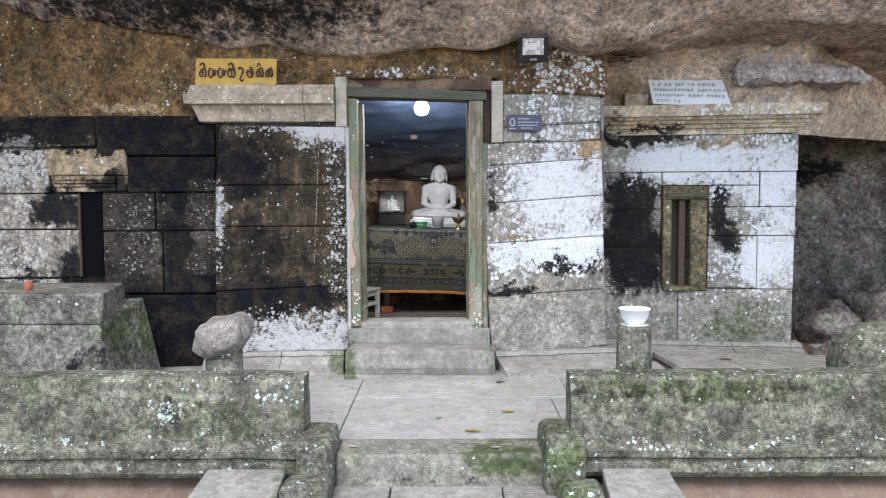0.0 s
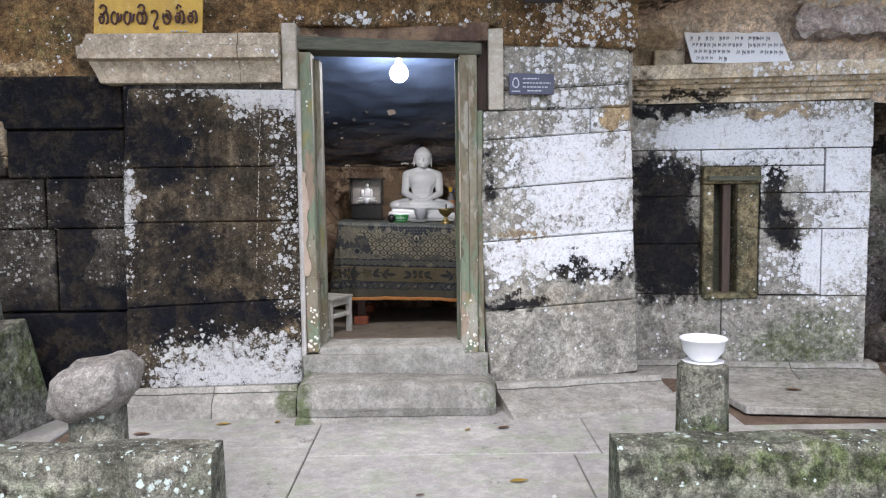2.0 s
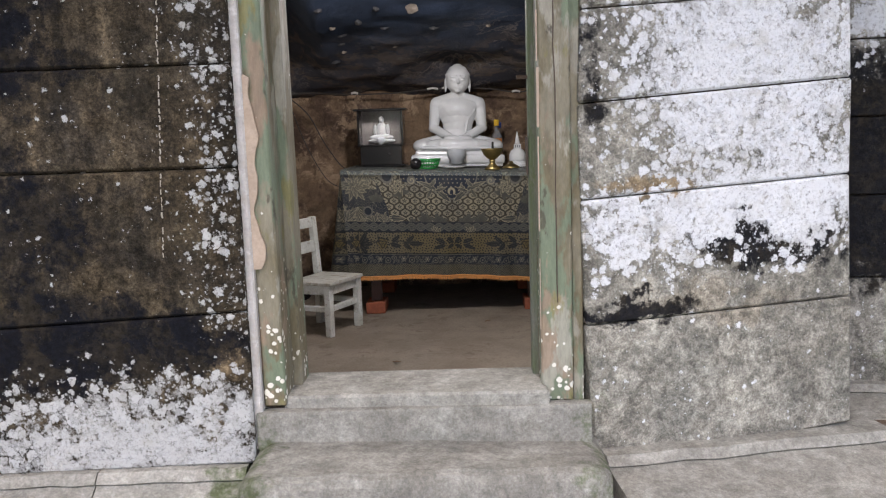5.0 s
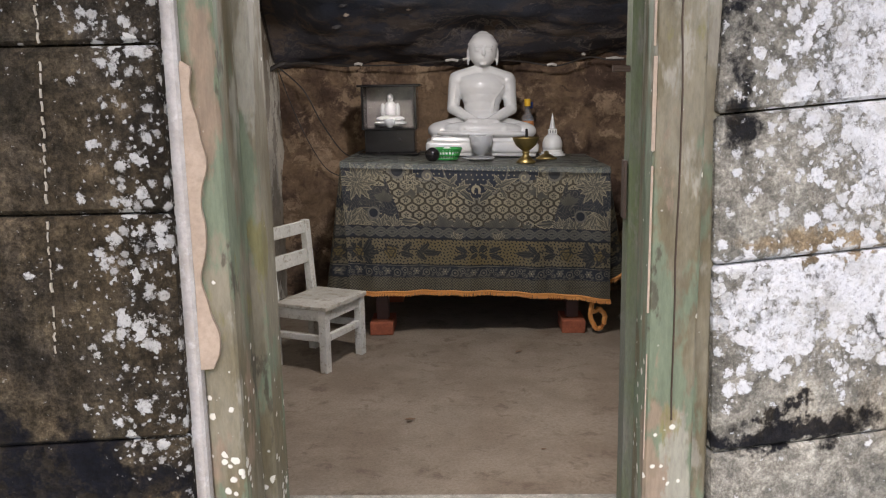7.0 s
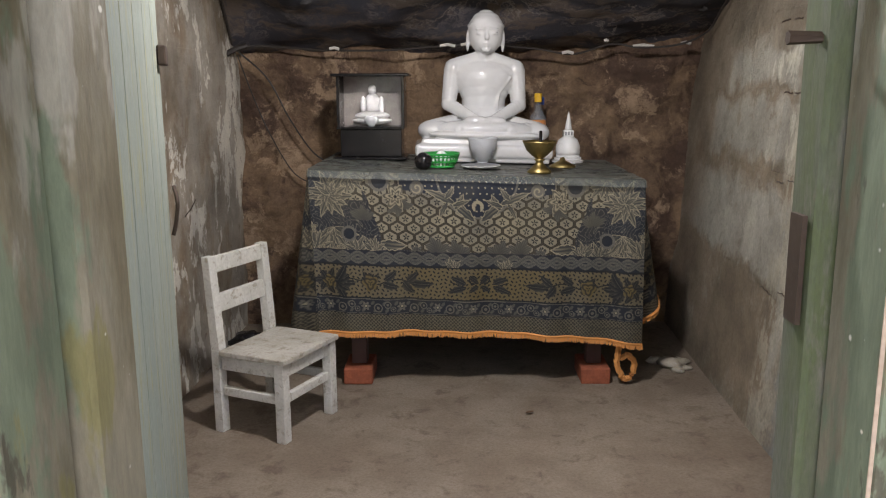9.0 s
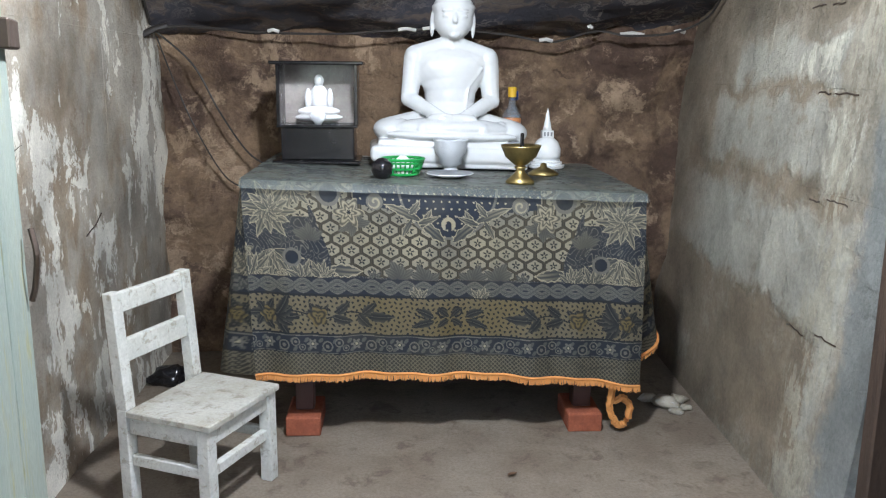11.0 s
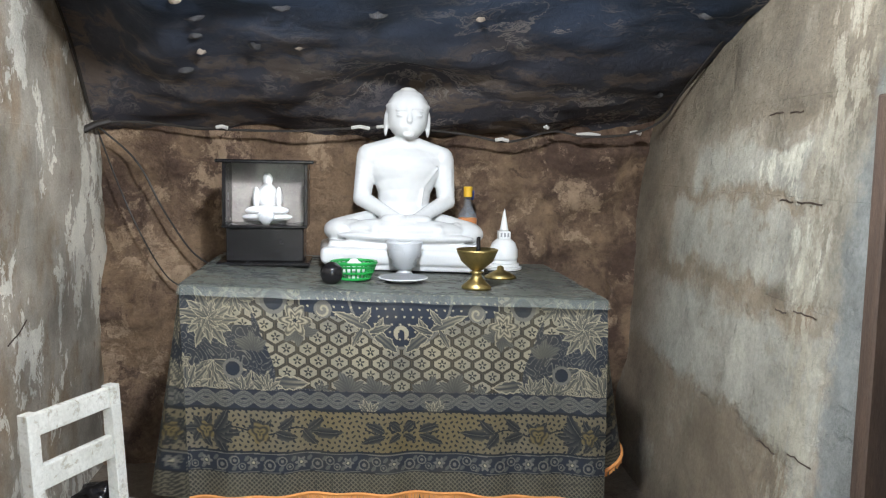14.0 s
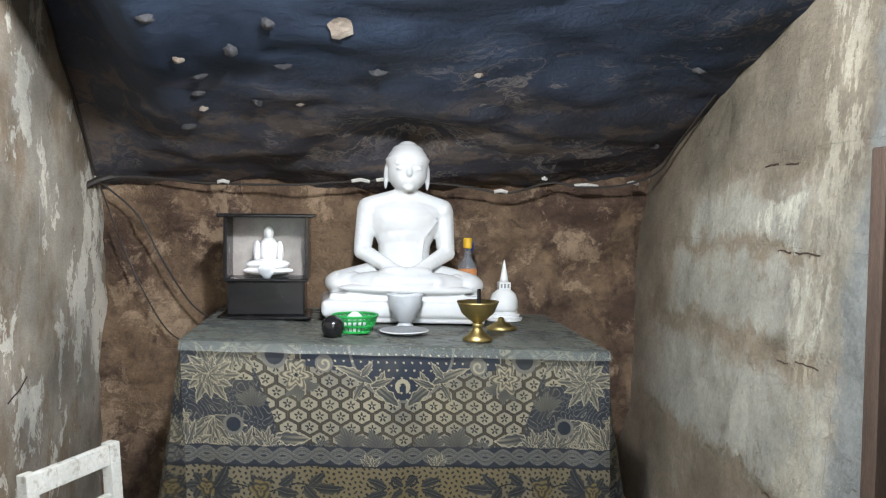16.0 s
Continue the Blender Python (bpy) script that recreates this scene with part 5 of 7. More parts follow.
def hexcell(x, y, s):
    """Offset from the centre of the nearest cell of a hexagon lattice."""
    h = s * math.sqrt(3)
    best = None
    for ox, oy in ((0, 0), (s / 2, h / 2)):
        dx, dy = (x - ox) - s * round((x - ox) / s), (y - oy) - h * round((y - oy) / h)
        if best is None or dx * dx + dy * dy < best[0]:
            best = (dx * dx + dy * dy, dx, dy)
    return best[1], best[2]


C_BROWN, C_MID, C_INK = (0.026, 0.023, 0.018), (0.11, 0.106, 0.09), (0.012, 0.014, 0.017)


def leaf_shade(x, y, rows):
    """The last leaf of base, tip and half width that holds the point: how near its edge, how far along it, which side."""
    hit = None
    for x0, y0, x1, y1, wide in rows:
        dx, dy = x1 - x0, y1 - y0
        L2 = dx * dx + dy * dy
        s = ((x - x0) * dx + (y - y0) * dy) / L2
        if 0 < s < 1:
            L = math.sqrt(L2)
            t = ((y - y0) * dx - (x - x0) * dy) / L + 0.22 * wide * math.sin(3.0 * s)
            w = wide * math.sin(math.pi * s ** 0.75) * (1 + 0.12 * math.sin(s * 26)) - abs(t)
            if w > 0:
                hit = (w / wide, s, t / wide)
    return hit


def blend(p, q, k):
    k = max(0.0, min(1.0, k))
    return tuple(a + (b - a) * k for a, b in zip(p, q))


def spray(x, y, a0, a1, n, length, wide):
    """A fan of leaves from one point; angles in degrees, down the cloth positive."""
    for i in range(n):
        g = radians(a0 + (a1 - a0) * i / max(1, n - 1))
        k = length * (1 - 0.22 * (i % 2))
        yield (x, y, x + k * math.cos(g), y + k * math.sin(g), wide)


# pale leaves: the wings of the crescent, the great corner flower and the leaves under it
PALE = [(0.015, 0.195, 0.125, 0.11, 0.02), (0.1, 0.145, 0.06, 0.075, 0.015), (0.11, 0.13, 0.03, 0.1, 0.012), (0.1, 0.12, 0.235, 0.065, 0.018), (0.14, 0.1, 0.1, 0.045, 0.013),
        (0.13, 0.115, 0.17, 0.19, 0.012), (0.36, 0.3, 0.42, 0.33, 0.014), (0.43, 0.3, 0.31, 0.31, 0.024)]
PALE += spray(0.63, 0.24, 40, 165, 7, 0.115, 0.016)
PALE += spray(0.73, 0.345, 185, 290, 6, 0.13, 0.015)
PALE += spray(0.55, 0.02, 15, 165, 6, 0.085, 0.014)
PALE += spray(0.54, 0.345, 190, 330, 6, 0.085, 0.013)
PALE += spray(0.47, 0.335, -150, -40, 6, 0.07, 0.012)
PALE += spray(0.642, 0.1, 10, 350, 13, 0.112, 0.018)
PALE += spray(0.642, 0.1, 25, 335, 9, 0.06, 0.012)
PALE += spray(0.12, 0.41, -130, -50, 4, 0.06, 0.011)
# dim blooms and tulips
DIM = list(spray(0.507, 0.2, -150, -30, 5, 0.065, 0.018)) + list(spray(0.19, 0.33, -150, -30, 4, 0.07, 0.02)) + list(spray(0.095, 0.34, -150, -30, 4, 0.07, 0.02)) + list(spray(0.34, 0.14, -170, 80, 6, 0.065, 0.016))
BAND = [(0.06, 0.47, 0.13, 0.445, 0.016), (0.06, 0.485, 0.145, 0.515, 0.015), (0.005, 0.47, 0.05, 0.435, 0.012), (0.005, 0.48, 0.05, 0.51, 0.012), (0.31, 0.475, 0.2, 0.472, 0.019), (0.325, 0.47, 0.27, 0.42, 0.016),
        (0.34, 0.47, 0.29, 0.52, 0.018), (0.42, 0.462, 0.365, 0.418, 0.016), (0.43, 0.475, 0.355, 0.495, 0.018)]
BAND += spray(0.635, 0.475, 120, 240, 5, 0.09, 0.02)
BAND += spray(0.485, 0.48, -130, -20, 4, 0.062, 0.016)
BAND += spray(0.68, 0.475, -120, 120, 5, 0.07, 0.016)
BLOOMS = ((0.357, 0.1, 0.058, 6), (0.273, 0.335, 0.036, 8), (0.605, 0.325, 0.026, 4), (0.69, 0.33, 0.024, 3), (0.73, 0.25, 0.03, 5), (0.427, 0.036, 0.045, 0), (0.567, 0.265, 0.034, 0), (0.263, 0.06, 0.03, 0))


def cloth_color(u, v):
    """The print: u across from the middle, v down from the table's edge, in metres."""
    a = abs(u)
    if v < 0.335 or (v < 0.4 and a < 0.3 and leaf_shade(a, v, PALE[-4:])):
        # field: a dotted navy crescent, a lattice of flowers, outlined leaves and blooms
        fade = noise.noise(Vector((a * 7, v * 7, 2.0)))
        for cx, cy, r, n in BLOOMS:
            d = math.hypot(a - cx, v - cy)
            if d < r:
                if n == 0:
                    k = d / r
                    return C_MID if k > 0.8 else ((0.012, 0.016, 0.024) if k < 0.7 else C_MID) if cx != 0.263 else blend(C_MID, C_CREAM, math.sin(d * 300 + math.atan2(v - cy, a - cx)))
                g = math.atan2(v - cy, a - cx)
                e = d / (r * (0.78 + 0.22 * math.cos(n * g)))
                if e < 1:
                    return C_INK if e < 0.16 else blend(C_INK, C_CREAM if n != 8 else C_MID, 0.15 + 0.85 * abs(math.sin(e * 7.5 + 0.6 * math.sin(n * g))) ** 2)
        hit = leaf_shade(a, v, PALE)
        if hit:
            w, s, t = hit
            return C_CREAM if w < 0.16 else blend((0.03, 0.034, 0.036), C_CREAM, 0.75 * s * (0.5 + 0.5 * math.sin(t * 9)) + 0.12 * fade)
        hit = leaf_shade(a, v, DIM)
        if hit:
            w, s, t = hit
            return blend(C_INK, C_MID, 0.35 + 0.6 * math.sin(t * 7) ** 2 * s)
        if math.hypot(a, (v + 0.02) * 0.9) < 0.185 and v < 0.2 or v < 0.085 - 0.12 * abs(a - 0.2) and a < 0.34:
            d = math.hypot(a, v - 0.13)
            if 0.011 < d < 0.026 and not (v > 0.135 and a < 0.01):
                return C_CREAM
            dx, dy = hexcell(u + 0.006 * math.sin(v * 90), v, 0.029)
            rim = math.hypot(a, (v + 0.02) * 0.9)
            return C_CREAM if math.hypot(dx, dy) < 0.0036 else (C_MID if 0.176 < rim < 0.185 else (0.013, 0.018, 0.029))
        if a < 0.5 - 0.5 * max(0.0, v - 0.14) + 0.05 * fade and v < 0.33 or (0.5 < a < 0.6 and v < 0.12):
            sx, sy = 0.0705, 0.078
            cell = None
            for ox, oy in ((0, 0), (sx / 2, sy / 2)):
                dx, dy = (u - ox) - sx * round((u - ox) / sx), (v - oy) - sy * round((v - oy) / sy)
                e = max(abs(dx) / 0.0352, (abs(dy) + 0.55 * abs(dx)) / 0.0292)
                if cell is None or e < cell[0]:
                    cell = (e, dx, dy)
            e, dx, dy = cell
            if e > 0.8:
                return C_BROWN if e < 0.95 else (0.05, 0.043, 0.03)
            d, g = math.hypot(dx, dy), math.atan2(dy, dx)
            petals = d < 0.0152 * (0.62 + 0.4 * math.cos(5 * g + 1.57)) and d > 0.0035
            return C_INK if petals else blend(C_CREAM, C_MID, 0.45 + 0.7 * fade)
        curl = math.sin(a * 80 + 4 * math.sin(v * 34)) * math.sin(v * 70 + 4 * math.sin(a * 38))
        if 0.34 < abs(curl) < 0.52:
            return C_MID
        return blend(C_NAVY, C_BLUE, 0.5 + fade)
    if v < 0.4:
        # plaited border
        t = (v - 0.366) / 0.026
        if abs(t) > 1.15:
            return C_INK
        for ph in (0, math.pi):
            k = abs(t - 0.6 * math.sin(u * 50 + ph))
            if k < 0.5:
                return C_MID if 0.12 < k < 0.2 or 0.3 < k < 0.42 else (0.05, 0.052, 0.05)
        return C_NAVY
    if v < 0.545:
        # gold band dotted dark, with filled leaf sprays
        if v < 0.404 or v > 0.54:
            return C_INK
        for cx, r in ((0.485, 0.04), (0.665, 0.032)):
            d, g = math.hypot(a - cx, v - 0.478), math.atan2(v - 0.478, a - cx)
            if d < r * (0.85 + 0.15 * math.cos(5 * g)):
                return blend(C_INK, C_GOLD, 0.1 + abs(math.sin(d * 150 + math.sin(g * 3))) ** 2)
        hit = leaf_shade(a, v, BAND)
        if hit:
            w, s, t = hit
            return blend(C_INK, (0.07, 0.066, 0.05), 0.7 * abs(t) ** 2 if abs(t) > 0.07 else 0.8)
        if 0.06 < a < 0.66 and abs(v - 0.472 - 0.012 * math.sin(a * 30)) < 0.0028 and not 0.13 < a < 0.3 or abs(math.hypot(a - 0.028, v - 0.452) - 0.016) < 0.004:
            return C_INK
        dx, dy = hexcell(u + 0.004 * math.sin(v * 130), v + 0.004 * math.sin(u * 110), 0.0195)
        k = 0.5 + 0.5 * noise.noise(Vector((u * 4, v * 4, 0))) + (a - 0.35)
        return C_INK if math.hypot(dx, dy) < 0.0046 else blend(C_GOLD, (0.122, 0.108, 0.076), k)
    if v < 0.615:
        # dark band of round flowers and curls
        if v < 0.55 or v > 0.61:
            return C_MID if 0.547 < v < 0.55 or 0.61 < v < 0.612 else C_INK
        x = (u / 0.16) % 1 * 0.16 - 0.08
        d, g = math.hypot(x - 0.05, v - 0.58), math.atan2(v - 0.58, x - 0.05)
        if d < 0.021 * (0.8 + 0.2 * math.cos(6 * g)):
            return C_CREAM if d < 0.005 else (0.03, 0.034, 0.036) if d < 0.008 else C_MID
        for cx, cy, r in ((-0.055, 0.586, 0.02), (-0.012, 0.572, 0.016), (0.012, 0.592, 0.012)):
            d = math.hypot(x - cx, v - cy)
            if d < r:
                return C_MID if d > r * 0.75 or d < r * 0.35 else C_NAVY
        return (0.07, 0.07, 0.064) if math.sin(u * 120 + 60 * v) * math.cos(v * 100) > 0.62 else C_NAVY
    # lattice hem
    k = ((u + v) / 0.016) % 1 < 0.26 or ((u - v) / 0.016) % 1 < 0.26
    return (0.12, 0.108, 0.075) if k else (0.032, 0.03, 0.024)


cm = Mat("printed_cotton")
ccol = cm.attr("print")
weave = cm.noise(500, 2, 0.5)
ccol = cm.mix(cm.ramp(cm.noise(5, 4), 0.45, 0.75, 0, 0.3), ccol, cm.mix(0.5, ccol, (0.16, 0.14, 0.08)))
M_CLOTH = cm.out(cm.mix(cm.ramp(weave, 0.4, 0.7, 0, 0.25), ccol, (0.02, 0.02, 0.02)), 0.62, weave, 0.0008, 0.4, Specular_IOR_Level=0.2)
cloth_ob = thing("tablecloth", "blue and gold flower-printed cotton tablecloth with an orange fringe", "tablecloth", (-0.13, 9.3, 1.09))
X0, X1 = -0.85, 0.592


def hem(s):
    """Drop of the front of the cloth at s from 0 to 1."""
    return 0.69 + 0.012 * (2 * abs(s - 0.5)) ** 2 + (0.018 if s > 0.5 else 0.01) * (2 * abs(s - 0.5)) ** 3


def cloth_panel(name, fn, nu, nv, uvfn):
    bm = bmesh.new()
    layer = bm.verts.layers.float_color.new("print")
    g = []
    for j in range(nv + 1):
        r = []
        for i in range(nu + 1):
            v = bm.verts.new(fn(i / nu, j / nv))
            v[layer] = (*cloth_color(*uvfn(i / nu, j / nv)), 1)
            r.append(v)
        g.append(r)
    for j in range(nv):
        for i in range(nu):
            bm.faces.new((g[j][i], g[j][i + 1], g[j + 1][i + 1], g[j + 1][i]))
    return under(part(name, bm, M_CLOTH, smooth=True), cloth_ob)


def front(s, t):
    d = hem(s) * t
    x = X0 + 0.035 * t + (X1 - X0 - 0.035 * t) * s + (s - 0.5) * 0.01 * t
    fold = 0.013 * t * math.sin(s * 23 + 1) + 0.009 * t * math.sin(s * 51) + 0.006 * math.sin(s * 9 + t * 3)
    return Vector((x, 9.272 + 0.03 * s - 0.02 * math.sin(min(1, t * 6) * math.pi / 2) + fold - 0.012 * t, top_z(x) + 0.003 - d))


front_cloth = cloth_panel("front_panel", front, 600, 300, lambda s, t: ((s - 0.5) * 1.46, hem(s) * t))


def side_left(s, t):
    d = (0.71 + 0.04 * s) * t
    a = front(0.0, t)
    k = min(1.0, s / 0.12)
    k = k * k * (3 - 2 * k)
    out = X0 - 0.008 - 0.11 * t * (1 - 0.4 * s) - 0.012 * math.sin(s * 26) * t
    return Vector((a.x + (out - a.x) * k, a.y + 0.05 * k + 0.9 * max(0, s - 0.08), top_z(X0) + 0.003 - d))


def side_right(s, t):
    d = (0.62 - 0.07 * min(1, s * 7) + 0.06 * s) * t
    return Vector((X1 + 0.004 + 0.125 * t * math.sin(math.pi * min(0.5, s * 3)) * (1 - 0.4 * s) + 0.012 * t * math.sin(s * 30), 9.30 + 0.9 * s, top_z(X1) + 0.003 - d))


cloth_panel("side_panel", side_left, 150, 130, lambda s, t: (-0.72 + 0.9 * s, 0.7 * t))
right_cloth = cloth_panel("side_panel", side_right, 150, 100, lambda s, t: (0.72 - 0.6 * s, 0.69 * t))


def cloth_top(s, t):
    x = X0 + (X1 - X0) * s
    return Vector((x, 9.272 + 0.03 * s + (1.0 - 0.03 * s) * t, top_z(x) + 0.003))


cloth_panel("top_panel", cloth_top, 180, 120, lambda s, t: ((s - 0.5) * 1.46, 0.36 * (1 - t)))
tm = Mat("dusty_clear_vinyl")
haze = tm.ramp(tm.noise(9, 5, 0.7), 0.35, 0.65)
M_VINYL = tm.out((0.17, 0.185, 0.165), tm.ramp(tm.noise(14, 4), 0.3, 0.7, 0.28, 0.5), tm.noise(30, 3), 0.002, 0.4, Alpha=tm.ramp(haze, 0, 1, 0.4, 0.6))


def vinyl(s, t):
    x = X0 - 0.004 + (X1 - X0 + 0.008) * s
    y = 9.268 + 0.03 * s + 1.0 * max(0, (t - 0.06) / 0.94)
    z = top_z(x) + 0.0065 + 0.0015 * math.sin(s * 40) - (0.03 * (1 - t / 0.06) if t < 0.06 else 0)
    return Vector((x, y - (0.024 if t < 0.06 else 0.0) * (1 - t / 0.06 if t < 0.06 else 0) - 0.003 * (t < 0.06), z))


under(part("clear_sheet", sheet(vinyl, 60, 50), M_VINYL, None, "dusty clear vinyl sheet", True), cloth_ob)


def fringe(line, n, parent):
    """Loose threads hanging from an edge."""
    bm = bmesh.new()
    for i in range(n):
        p = line(i / (n - 1))
        L = 0.014 + 0.009 * rng.random()
        w = 0.0016
        o = Vector((rng.uniform(-0.004, 0.004), rng.uniform(-0.006, 0.002), 0))
        a, b = p + Vector((-w, -0.004, 0.008)), p + Vector((w, -0.004, 0.008))
        q = [bm.verts.new(c) for c in (a, b, b + o - Vector((0, 0, L + 0.008)), a + o - Vector((0, 0, L + 0.008)))]
        r = [bm.verts.new(c.co + Vector((0, 0.003, 0))) for c in q]
        bm.faces.new(q)
        bm.faces.new(r[::-1])
        for k in range(4):
            bm.faces.new((q[k], r[k], r[(k + 1) % 4], q[(k + 1) % 4]))
    tagged(under(part("fringe", bm, M_FRINGE, None, "orange fringe"), parent), kind="stuff")


fringe(lambda s: front(s, 1.0), 620, front_cloth)
fringe(lambda s: side_right(s * 0.5, 1.0), 160, right_cloth)
bm = tube([front(i / 80, 1.0) + Vector((0, -0.003, 0.003)) for i in range(81)], 0.0055, 5)
under(part("fringe_braid", bm, M_FRINGE, None, "orange braid along the hem"), cloth_ob)
bm = tube([side_right(i / 40 * 0.5, 1.0) + Vector((0.002, -0.002, 0)) for i in range(41)], 0.006, 5)
under(part("fringe_braid", bm, M_FRINGE, None, "orange braid along the hem"), cloth_ob)
ring = curve_points([(0.52, 9.3, 0.34), (0.495, 9.29, 0.27), (0.5, 9.29, 0.215), (0.53, 9.29, 0.165), (0.565, 9.3, 0.175), (0.575, 9.3, 0.23), (0.545, 9.3, 0.27), (0.515, 9.3, 0.255)], 6)
under(part("hanging_corner", tube([p + Vector((rng.uniform(-0.004, 0.004), 0, rng.uniform(-0.004, 0.004))) for p in ring], 0.014, 6), M_FRINGE, None, "hanging fringed corner of the cloth"), cloth_ob)

# ---------------------------------------------------------------- chair
def chair():
    ob = thing("chair", "small chipped white-painted wooden chair standing beside the altar", "chair", (-0.934, 8.876, FZ), rz=-24)
    # local: +x is the way it faces, y across
    D, W, H, B = 0.33, 0.366, 0.33, 0.69
    P = lambda name, *b, **k: part(name, boxed(*b, **k), M_WHITE_WOOD, ob)
    for sy in (-1, 1):
        y0, y1 = sorted((sy * W / 2, sy * (W / 2 - 0.042)))
        P("leg", D / 2 - 0.042, D / 2, y0, y1, 0.0, H - 0.02, bevel=0.003)
        bm = bmesh.new()
        for z0, z1, a, b in ((0.0, H, 0.0, 0.0), (H, B, 0.0, -0.022)):
            hexa(bm, [(-D / 2 + a, y0, z0), (-D / 2 + 0.04 + a, y0, z0), (-D / 2 + 0.04 + a, y1, z0), (-D / 2 + a, y1, z0),
                      (-D / 2 + b, y0, z1), (-D / 2 + 0.035 + b, y0, z1), (-D / 2 + 0.035 + b, y1, z1), (-D / 2 + b, y1, z1)], 0.002)
        part("back_post", bm, M_WHITE_WOOD, ob)
        P("side_apron", -D / 2 + 0.04, D / 2 - 0.042, y0 + 0.008, y1 - 0.008, H - 0.075, H - 0.02, bevel=0.002)
        P("side_stretcher", -D / 2 + 0.04, D / 2 - 0.042, y0 + 0.01, y1 - 0.01, 0.15, 0.185, bevel=0.003)
    P("front_apron", D / 2 - 0.036, D / 2 - 0.008, -W / 2 + 0.042, W / 2 - 0.042, H - 0.075, H - 0.02, bevel=0.002)
    P("back_apron", -D / 2 + 0.008, -D / 2 + 0.03, -W / 2 + 0.042, W / 2 - 0.042, H - 0.075, H - 0.02, bevel=0.002)
    P("front_stretcher", D / 2 - 0.034, D / 2 - 0.01, -W / 2 + 0.042, W / 2 - 0.042, 0.15, 0.185, bevel=0.003)
    for i in range(3):
        w = W / 3
        plank = P("seat_board", -D / 2 + 0.04, D / 2 + 0.012, -W / 2 - 0.006 + i * (w + 0.004), -W / 2 - 0.006 + (i + 1) * (w + 0.004) - 0.002, H - 0.019, H + 0.002, bevel=0.003)
        plank.data.materials[0] = M_SEAT
    for z0, z1, a, b in ((B - 0.066, B - 0.004, -0.022, -0.019), (B - 0.22, B - 0.15, -0.013, -0.009)):
        bm = bmesh.new()
        hexa(bm, [(-D / 2 + 0.008 + b, -W / 2 + 0.04, z0), (-D / 2 + 0.03 + b, -W / 2 + 0.04, z0), (-D / 2 + 0.03 + b, W / 2 - 0.04, z0), (-D / 2 + 0.008 + b, W / 2 - 0.04, z0),
                  (-D / 2 + 0.008 + a, -W / 2 + 0.04, z1), (-D / 2 + 0.03 + a, -W / 2 + 0.04, z1), (-D / 2 + 0.03 + a, W / 2 - 0.04, z1), (-D / 2 + 0.008 + a, W / 2 - 0.04, z1)], 0.003)
        part("back_rail", bm, M_WHITE_WOOD, ob)
    return ob


chair()

